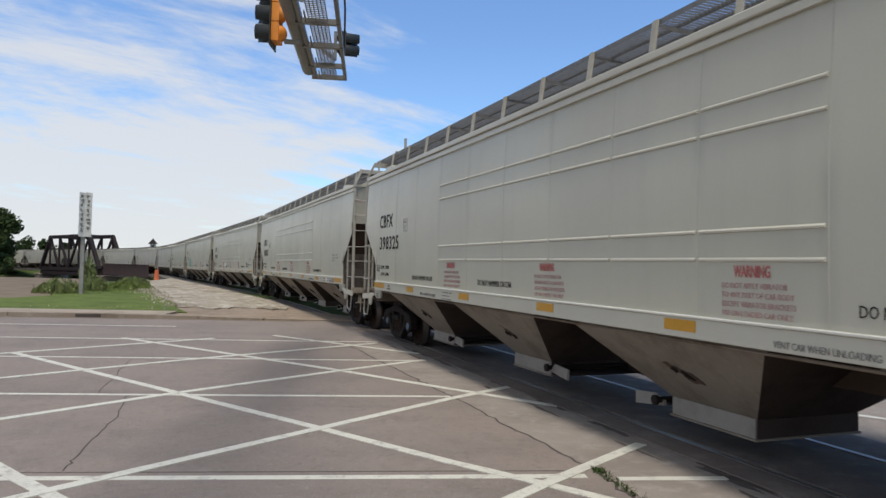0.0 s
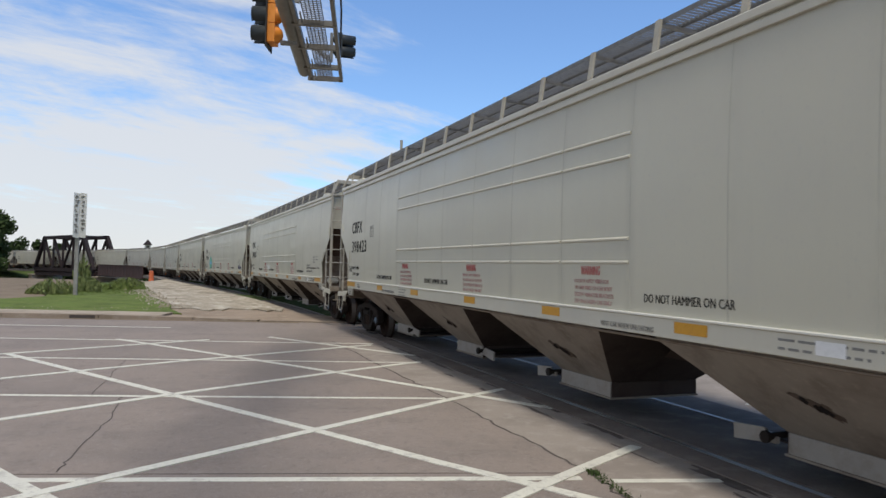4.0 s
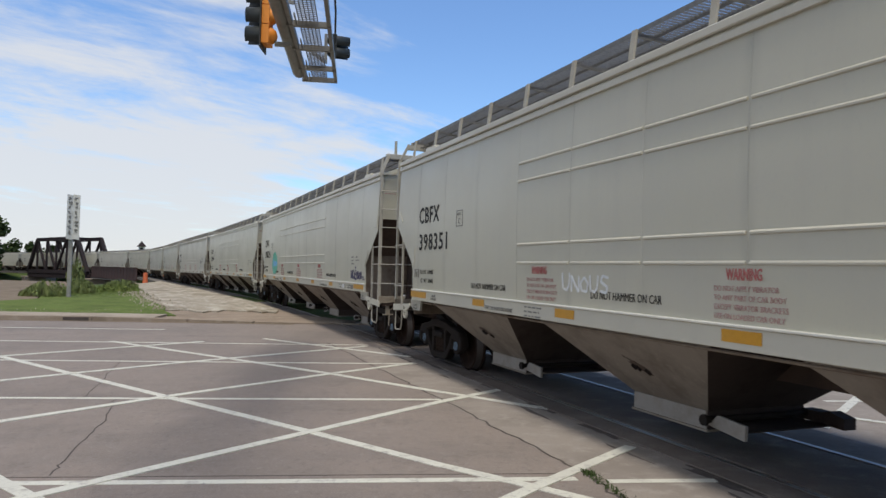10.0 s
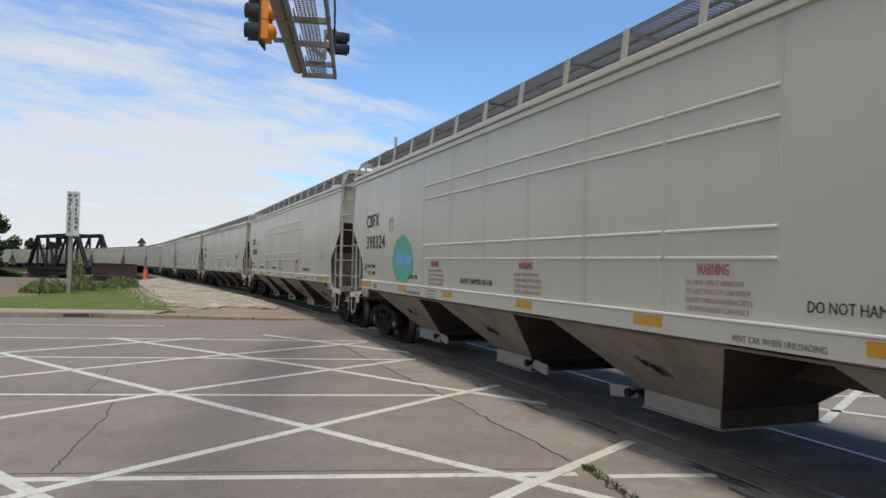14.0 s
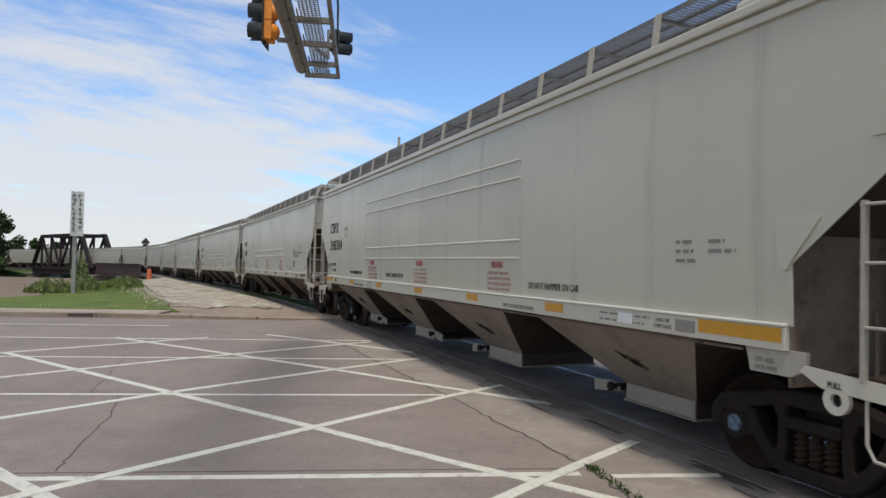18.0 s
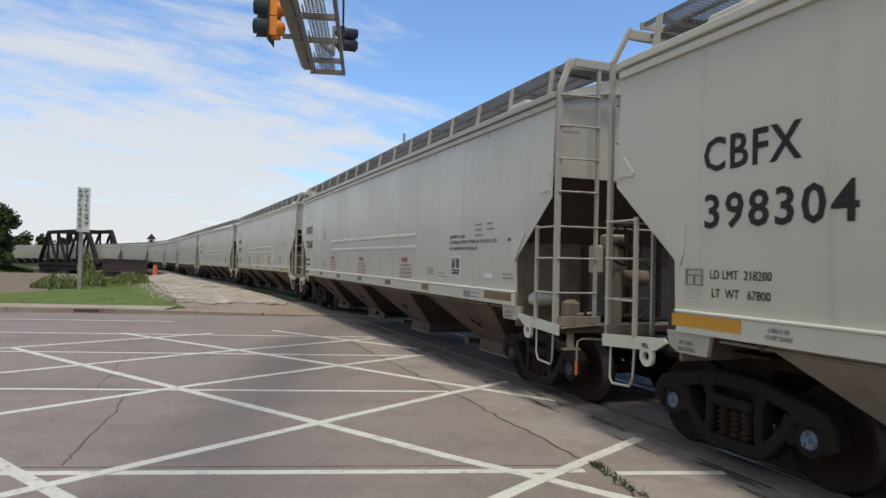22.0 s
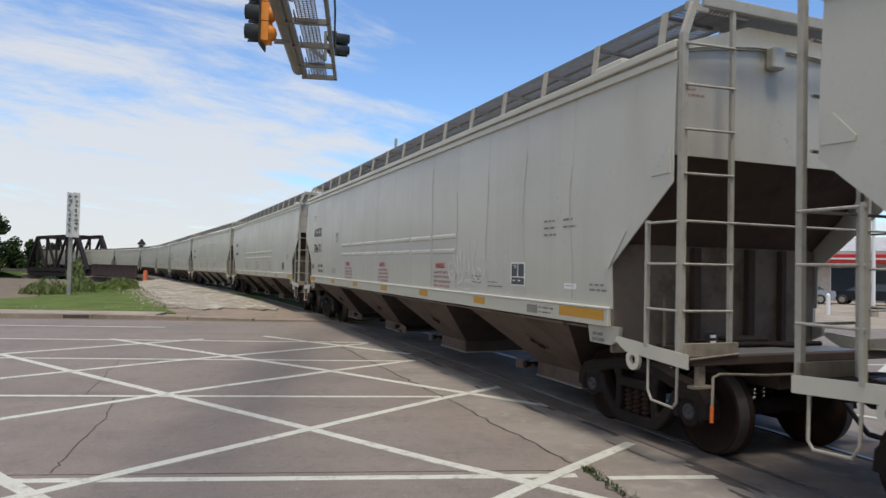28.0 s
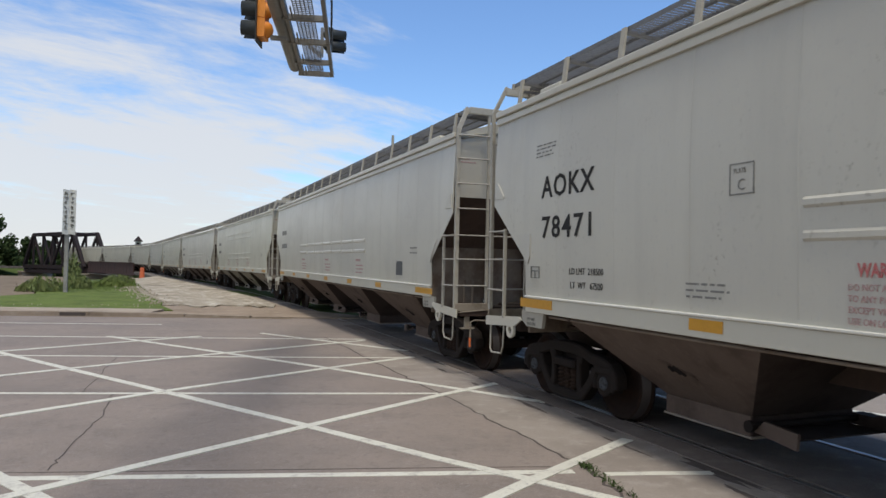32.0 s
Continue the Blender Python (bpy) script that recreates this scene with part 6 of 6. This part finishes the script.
_arm, _head, _d, _r, _end = signal_arm()
HEAD_A = Vector((1.44, 13.05, 6.56))
_head(HEAD_A, -_r + _d * 0.1, SIG_YELLOW, "yellow traffic signal head with black visors")
part("head_bracket", MB().beam(HEAD_A - Vector((0, 0, 0.5)) + _r * 0.12, HEAD_A - Vector((0, 0, 0.5)) + _r * 0.42, 0.09, 0.07).beam(HEAD_A + Vector((0, 0, 0.35)) + _r * 0.12, HEAD_A + Vector((0, 0, 0.3)) + _r * 0.45, 0.06, 0.06), GALV, _arm)
HEAD_B = Vector((3.40, 16.75, 7.37))
_head(HEAD_B, _r + _d * 0.25, SIG_DARK, "dark two-lamp signal head facing the track", 2, 0.8, False, 0.52)
part("head_hanger", MB().beam(HEAD_B - Vector((0, 0, 0.42)) - _r * 0.16, HEAD_B + Vector((0, 0, 0.3)) - _r * 0.16, 0.07, 0.07, (0, 1, 0)).beam(HEAD_B - Vector((0, 0, 0.4)) - _r * 0.16, HEAD_B - Vector((0, 0, 0.4)) - _r * 0.42 - _d * 0.75, 0.07, 0.07), GALV, _arm)

# ---- roadside sign ----
POST_GREY = plain("weathered_post", (0.27, 0.26, 0.235), 0.7, 0.0, 4, 0.4, (0.15, 0.14, 0.12))
SIGN_WHITE = plain("weathered_sign", (0.55, 0.55, 0.52), 0.6, 0.0, 5, 0.45, (0.36, 0.35, 0.32))
sg = thing("roadside_sign", None, None, "tall grey post with a narrow weathered white sign", "sign", m=pose(-5.09, 39.7, 0))
part("post", MB().box(-0.15, 0.04, -0.10, 0.10, -0.4, 5.0, 0.02), POST_GREY, sg)
for k, (x0, x1, y0, y1) in enumerate(((-0.25, 0.02, -0.26, -0.16), (0.02, 0.35, -0.16, -0.30))):
    mb = MB()
    mb.add([(x0, y0, 3.02), (x1, y1, 2.98), (x1, y1, 5.26), (x0, y0, 5.30), (x0, y0 + 0.04, 3.02), (x1, y1 + 0.04, 2.98), (x1, y1 + 0.04, 5.26), (x0, y0 + 0.04, 5.30)], [(0, 1, 2, 3), (7, 6, 5, 4), (0, 4, 5, 1), (1, 5, 6, 2), (2, 6, 7, 3), (3, 7, 4, 0)])
    pn = part("sign_panel", mb, SIGN_WHITE, sg, "weathered white panel with unreadable dark lettering")
    rnd = random.Random(k + 3)
    lt = MB()
    z = 5.12
    while z > 3.2:
        hgt = rnd.uniform(0.10, 0.2)
        u0, u1 = rnd.uniform(0.16, 0.34), rnd.uniform(0.6, 0.84)
        p, q = Vector((x0 + (x1 - x0) * u0, y0 + (y1 - y0) * u0 - 0.012, z)), Vector((x0 + (x1 - x0) * u1, y0 + (y1 - y0) * u1 - 0.012, z))
        for _ in range(rnd.randint(4, 7)):
            u2, v2 = rnd.random(), rnd.random()
            c = p + (q - p) * u2
            e = p + (q - p) * v2 - Vector((0, 0, rnd.uniform(-0.2, 1.0) * hgt))
            lt.beam(c, e, 0.012, rnd.uniform(0.03, 0.07))
        z -= hgt + rnd.uniform(0.06, 0.12)
    part("sign_lettering", lt, INK_SOFT, pn)

# ---- orange safety fence piece by the bridge ----
BARREL = plain("faded_orange_plastic", (0.62, 0.15, 0.06), 0.6, 0.0, 6, 0.3)
cone = thing("safety_barrel", None, None, "plain orange plastic safety barrel by the bridge", "barrel", m=pose(-3.25, 82.0, land(-3.25, 82.0)))
for i, (z0, z1) in enumerate(((0.0, 0.30), (0.30, 0.58), (0.58, 0.86), (0.86, 1.25))):
    part("band", MB().rod((0, 0, z0), (0, 0, z1), 0.28 - 0.05 * z0 - 0.012 * (i % 2), 16, 0.28 - 0.05 * z1 - 0.012 * (i % 2)), BARREL, cone)

# ---- trees and weeds ----
LEAF = ground("leaf_green", (0.050, 0.074, 0.026), (0.030, 0.046, 0.017), (0.085, 0.112, 0.04), 2.0, 0.2)
LEAF_LIGHT = ground("weed_green", (0.16, 0.20, 0.055), (0.10, 0.14, 0.036), (0.25, 0.25, 0.09), 2.0, 0.2)
BARK = plain("bark", (0.09, 0.07, 0.055), 0.9, 0.0, 5, 0.5)


def tree(x, y, z, height, spread, seed, label, leaf=LEAF, size=0.45, count=900, low=0.45):
    rnd = random.Random(seed)
    t = thing("tree", None, None, label, "tree", "trees by the river", m=pose(x, y, z))
    mb = MB().rod((0, 0, -0.5), (0.1, 0, height * 0.5), 0.035 * height, 8, 0.02 * height)
    tips = []
    for i in range(9 if low > 0.3 else 16):
        a = rnd.uniform(0, 6.28)
        b = Vector((spread * 0.6 * math.cos(a), spread * 0.6 * math.sin(a), height * rnd.uniform(low, 0.92)))
        mb.rod((0.05, 0, height * rnd.uniform(0.25, 0.48)), b, 0.012 * height, 6, 0.004 * height)
        tips.append(b)
    part("trunk", mb, BARK, t)
    lf = MB()
    for i in range(count):
        c = rnd.choice(tips)
        d = Vector((rnd.gauss(0, 1), rnd.gauss(0, 1), rnd.gauss(0, 0.8)))
        d = d.normalized() * spread * 0.42 * rnd.random() ** 0.5
        p = c + d
        n = Vector((rnd.gauss(0, 1), rnd.gauss(0, 1), rnd.gauss(0.5, 1))).normalized()
        u = n.orthogonal().normalized()
        v = n.cross(u)
        k = size * rnd.uniform(0.6, 1.3)
        lf.add([p + u * k, p + v * k * 0.6, p - u * k, p - v * k * 0.6], [(0, 1, 2, 3)])
    part("crown", lf, leaf, t)
    return t


tree(-43.9, 188, -1.0, 13.0, 6.5, 1, "tall dark green leafy tree beyond the river", size=0.5, count=7500, low=0.06)
tree(-54, 190, -1.0, 14.0, 7, 2, "tall dark green leafy tree beyond the river", count=2600, low=0.06)
for i, (x, y, hgt, sp) in enumerate(((-44.5, 218, 7.5, 4.5), (-39.8, 216, 7.0, 4.0), (-35.5, 222, 6.0, 4.2), (-52, 226, 9, 6), (-62, 220, 10, 6), (-31, 226, 4.8, 4.0))):
    tree(x, y, -1.0, hgt, sp, 10 + i, "rounded green tree in the far tree line", count=2600, low=0.12)


def verge_blades():
    rnd = random.Random(21)
    mb = MB()
    made = 0
    while made < 15000:
        x, y = rnd.uniform(-13, 0.2), rnd.uniform(27.4, 60)
        d = Vector((x, y, 0)).dot(ROAD_OUT)
        if d < 25.5 or x > -0.45 - 0.085 * max(0, y - 31) or (x < -6.2 - 0.055 * max(0, y - 38) and y > 35.5):
            continue
        made += 1
        z = land(x, y) + 0.05
        h = rnd.uniform(0.025, 0.085) * (1 + max(0, (y - 36) / 12))
        w = rnd.uniform(0.012, 0.035)
        a = rnd.uniform(0, 6.28)
        lx, ly = rnd.gauss(0, 0.3) * h, rnd.gauss(0, 0.3) * h
        mb.add([(x - w * math.cos(a), y - w * math.sin(a), z), (x + w * math.cos(a), y + w * math.sin(a), z), (x + lx, y + ly, z + h)], [(0, 1, 2)])
    thing("grass_blades", mb, GRASS, "tufts of green grass on the verge", "grass", kind="stuff")


verge_blades()


def bush(x, y, rx, ry, hgt, seed, leaf, label, count=700, size=0.14):
    rnd = random.Random(seed)
    b = thing("bush", None, None, label, "bush", "weeds by the bridge", m=pose(x, y, land(x, y)))
    st, lf = MB(), MB()
    for i in range(14):
        a, r = rnd.uniform(0, 6.28), rnd.random() ** 0.5
        st.rod((rx * r * math.cos(a) * 0.7, ry * r * math.sin(a) * 0.7, -0.1), (rx * r * math.cos(a), ry * r * math.sin(a), hgt * rnd.uniform(0.4, 0.9)), 0.02, 5, 0.008)
    for i in range(count):
        a, r = rnd.uniform(0, 6.28), rnd.random() ** 0.5
        top = hgt * (1 - 0.6 * r * r) * (0.8 + 0.2 * math.sin(3 * a + seed))
        p = Vector((rx * r * math.cos(a), ry * r * math.sin(a), top * rnd.random() ** 0.6))
        # narrow upright blades and leaves
        k = size * rnd.uniform(0.6, 1.5)
        u = Vector((rnd.gauss(0, 0.45), rnd.gauss(0, 0.45), 1)).normalized() * k * 1.7
        v = Vector((math.cos(a * 5), math.sin(a * 5), rnd.gauss(0, 0.3))) * k * 0.42
        lf.add([p - u * 0.6, p + v, p + u, p - v], [(0, 1, 2, 3)])
    part("stem", st, BARK, b)
    part("foliage", lf, leaf, b)


WEED = ground("dusty_weed_green", (0.165, 0.200, 0.070), (0.115, 0.145, 0.052), (0.24, 0.235, 0.11), 2.0, 0.2)
bush(-6.4, 41.0, 1.2, 1.3, 0.95, 1, WEED, "tall rank green weeds on the bank", 2600, 0.06)
bush(-5.3, 45.5, 0.8, 1.2, 0.95, 8, WEED, "tall rank green weeds on the bank", 1700, 0.06)
bush(-7.0, 60.0, 0.9, 2.0, 0.85, 3, WEED, "dusty green weeds in front of the bridge", 1100, 0.08)
bush(-3.7, 50.0, 1.15, 1.8, 0.58, 4, LEAF_LIGHT, "green and yellow weeds near the girder", 2000, 0.06)
bush(-4.1, 60.0, 1.2, 2.2, 0.75, 5, WEED, "dull green weeds near the girder", 1500, 0.08)
bush(-8.6, 70.0, 0.7, 0.9, 2.6, 6, WEED, "tall thin weed stand against the bridge", 500, 0.14)
# added thicket behind and under the spans: its dark mass stands for bridge shade
for i in range(9):
    q = on_track(132 + i * 8.5, 5.5)
    bush(q.x, q.y, 4.8, 2.2, max(1.2, -0.7 - land(q.x, q.y)), 20 + i, LEAF, "dark thicket on the river bank under the bridge", 1100, 0.30)

# ---- grass in the joint beside the rail ----
mb = MB()
rnd = random.Random(8)
for i in range(260):
    u = rnd.random() ** 2.2
    x, y = 3.79 + rnd.gauss(0, 0.03) - 0.12 * u, 5.80 - 0.95 * u + rnd.gauss(0, 0.03)
    h = rnd.uniform(0.0, 0.03)
    a = rnd.uniform(0, 6.28)
    mb.add([(x - 0.008 * math.cos(a), y - 0.008 * math.sin(a), -0.015), (x + 0.008 * math.cos(a), y + 0.008 * math.sin(a), -0.015), (x + rnd.gauss(0, 0.025), y + rnd.gauss(0, 0.025), h)], [(0, 1, 2)])
thing("joint_weeds", mb, LEAF, "small weeds growing in the pavement joint", "weeds", kind="stuff")

# ---- beyond the train: a store, its lot and parked cars ----
patch("parking_lot", [along(9, 23.5)[:2], along(90, 23.5)[:2], along(90, 75)[:2], along(16, 75)[:2], along(13, 40)[:2]], -0.005, CONCRETE, "pale concrete lot of the roadside store", "parking lot", 0.3)
STUCCO = ground("store_wall", (0.52, 0.47, 0.41), (0.42, 0.37, 0.32), (0.60, 0.56, 0.50), 1.5, 0.2)
RED_BAND = plain("red_fascia", (0.50, 0.028, 0.03), 0.4, 0.0, 2, 0.15)
GLASS = plain("dark_window_glass", (0.03, 0.04, 0.05), 0.08, 0.0, 3, 0.2)
BROWNROOF = plain("pale_roof", (0.45, 0.44, 0.43), 0.7, 0.0, 2, 0.3)


def store():
    m = Matrix.Translation((47.2, 37.3, 0)) @ Matrix.Rotation(math.atan2(37.3, 47.2) - math.pi / 2 - 0.25, 4, "Z")
    st = thing("store", None, None, "low roadside store with a red fascia band and windows", "building", m=m)
    part("wall", MB().box(-13, 13, 0, 0.3, -0.4, 2.85), STUCCO, st)
    part("side_wall", MB().box(-13, -12.7, 0.3, 10, -0.4, 2.85), STUCCO, st)
    part("side_wall", MB().box(12.7, 13, 0.3, 10, -0.4, 2.85), STUCCO, st)
    part("fascia", MB().box(-13.6, 13.6, -1.1, 0.0, 2.85, 3.5, 0.03), RED_BAND, st, "red fascia band")
    part("fascia_stripe", MB().box(-13.62, 13.62, -1.13, -1.1, 3.1, 3.22), WHITE, st)
    part("roof", MB().prism([(-1.0, 3.5), (10.2, 3.5), (10.2, 3.7), (4.6, 5.0), (-1.0, 3.75)], -13.4, 13.4, "x"), BROWNROOF, st)
    for i in range(9):
        x = -12 + i * 2.7
        w = part("window", MB().box(x, x + 1.7, -0.03, 0.02, 0.5, 2.5), GLASS, st)
        part("window_frame", MB().box(x - 0.06, x, -0.06, 0.02, 0.44, 2.56).box(x + 1.7, x + 1.76, -0.06, 0.02, 0.44, 2.56).box(x, x + 1.7, -0.06, 0.02, 2.5, 2.56).box(x, x + 1.7, -0.06, 0.02, 0.44, 0.5), WHITE, w)
    for x in (-9, -3, 3, 9):
        part("column", MB().box(x - 0.12, x + 0.12, -1.0, -0.76, -0.3, 2.85), WHITE, st)
    return st


store()


def sedan(x, y, turn, paint, label):
    c = thing("sedan", None, None, label, "car", "parked cars", m=pose(x, y, 0.0, 0, 0, turn))
    side = [(-2.2, 0.32), (2.2, 0.32), (2.28, 0.55), (2.2, 0.78), (1.25, 0.92), (-1.5, 0.95), (-2.22, 0.88), (-2.28, 0.6)]
    part("body", MB().prism([(a, b) for a, b in side], -0.86, 0.86, "y"), paint, c)
    part("cabin_glass", MB().add([(-1.65, -0.78, 0.93), (1.2, -0.78, 0.92), (0.35, -0.6, 1.36), (-1.0, -0.6, 1.38), (-1.65, 0.78, 0.93), (1.2, 0.78, 0.92), (0.35, 0.6, 1.36), (-1.0, 0.6, 1.38)], [(0, 1, 2, 3), (7, 6, 5, 4), (1, 5, 6, 2), (0, 3, 7, 4)]), GLASS, c)
    part("cabin_roof", MB().box(-1.05, 0.4, -0.61, 0.61, 1.35, 1.42, 0.03), paint, c)
    for a in (-1.35, 1.4):
        for b in (-0.84, 0.84):
            w = part("wheel", MB().disc((a, b, 0.32), (0, b, 0), [(-0.16, 0.30), (-0.1, 0.325), (0.02, 0.325), (0.04, 0.28)], 18), HOSE, c)
            part("rim", MB().disc((a, b + (0.045 if b > 0 else -0.045), 0.32), (0, b, 0), [(0, 0.19), (0.01, 0.17)], 14), GATE, w)
    for b in (-0.6, 0.6):
        part("headlight", MB().box(2.2, 2.27, b - 0.18, b + 0.18, 0.62, 0.76, 0.02), WHITE, c)
        part("tail_light", MB().box(-2.27, -2.2, b - 0.18, b + 0.18, 0.66, 0.8, 0.02), RED_BAND, c)
    return c


CAR_DARK = plain("dark_car_paint", (0.018, 0.02, 0.026), 0.2, 0.2, 3, 0.1)
CAR_SILVER = plain("silver_car_paint", (0.33, 0.37, 0.42), 0.25, 0.5, 3, 0.1)
CAR_BLUE = plain("blue_car_paint", (0.03, 0.05, 0.10), 0.25, 0.3, 3, 0.1)
sedan(42.6, 32.2, 118, CAR_DARK, "black parked sedan in front of the store")
sedan(38.8, 34.6, 140, CAR_SILVER, "silver parked sedan on the lot")
sedan(45.0, 29.5, 125, CAR_BLUE, "dark blue parked car on the lot")
sedan(36.0, 40.0, 118, CAR_DARK, "black parked sedan by the store corner")
lp = thing("lot_pole", None, None, "white steel pole on the store lot", "pole", m=pose(31.0, 23.2, 0))
part("shaft", MB().rod((0, 0, -0.2), (0, 0, 6.5), 0.09, 12, 0.07), WHITE, lp)
part("base", MB().rod((0, 0, -0.1), (0, 0, 0.5), 0.22, 12), CONCRETE, lp)
for i in range(3):
    bl = thing("bollard", None, None, "white steel bollard on the lot", "bollard", "bollards", m=pose(29.5 + i * 1.3, 24.4 - i * 1.0, 0))
    part("post", MB().rod((0, 0, -0.2), (0, 0, 0.95), 0.1, 12), WHITE, bl)
    part("cap", MB().disc((0, 0, 0.95), (0, 0, 1), [(0, 0.1), (0.05, 0.08), (0.08, 0.03)], 12), WHITE, bl)

# ---- little roof tower behind the train ----
tw = thing("cupola_tower", None, None, "far white cupola with a dark pyramid roof", "tower", m=pose(-11.8, 259.7, -1))
part("wall", MB().box(-0.95, 0.95, -0.95, 0.95, 0, 8.3), WHITE, tw)
part("roof", MB().add([(-1.5, -1.5, 8.2), (1.5, -1.5, 8.2), (1.5, 1.5, 8.2), (-1.5, 1.5, 8.2), (0, 0, 10.2)], [(3, 2, 1, 0), (0, 1, 4), (1, 2, 4), (2, 3, 4), (3, 0, 4)]), STEEL, tw)
part("louvre", MB().box(-0.5, 0.5, -0.98, -0.94, 6.6, 7.8), STEEL, tw)

# a dark post top that shows over the roofs
pp = thing("utility_pole", None, None, "grey utility pole behind the train", "pole", m=pose(17.5, 57.4, -0.5))
part("shaft", MB().rod((0, 0, 0), (0, 0, 13.5), 0.16, 10, 0.12), LADDER, pp)
part("crossarm", MB().box(-0.9, 0.9, -0.06, 0.06, 12.2, 12.32), LADDER, pp)

# ---- motion of the train ----


def motions():
    """The train rolls along the track; the wheelsets turn."""
    for n, (car, mid, kind) in enumerate(CARS):
        H = (LEN_A if kind == "a" else LEN_B) / 2 - 1.95
        rows = []
        for i in range(65):
            t = i * 0.5
            s = mid - rolled(t)
            p, q = on_track(s - H), on_track(s + H)
            d = (q - p).normalized()
            m = Matrix.Translation((p + q) / 2) @ d.to_track_quat("Y", "Z").to_matrix().to_4x4()
            rows.append((t, m))
        walk(car, rows)
        if n < 10:
            for b in car.children:
                if not b.name.startswith("bogie"):
                    continue
                for w in b.children:
                    if w.name.startswith(("wheelset", "bearing_cap")):
                        at = w.location.copy()
                        walk(w, [(i * 0.125, Matrix.Translation(at) @ Matrix.Rotation(rolled(min(i * 0.125, 32.0)) / 0.457, 4, "X")) for i in range(257)])


motions()
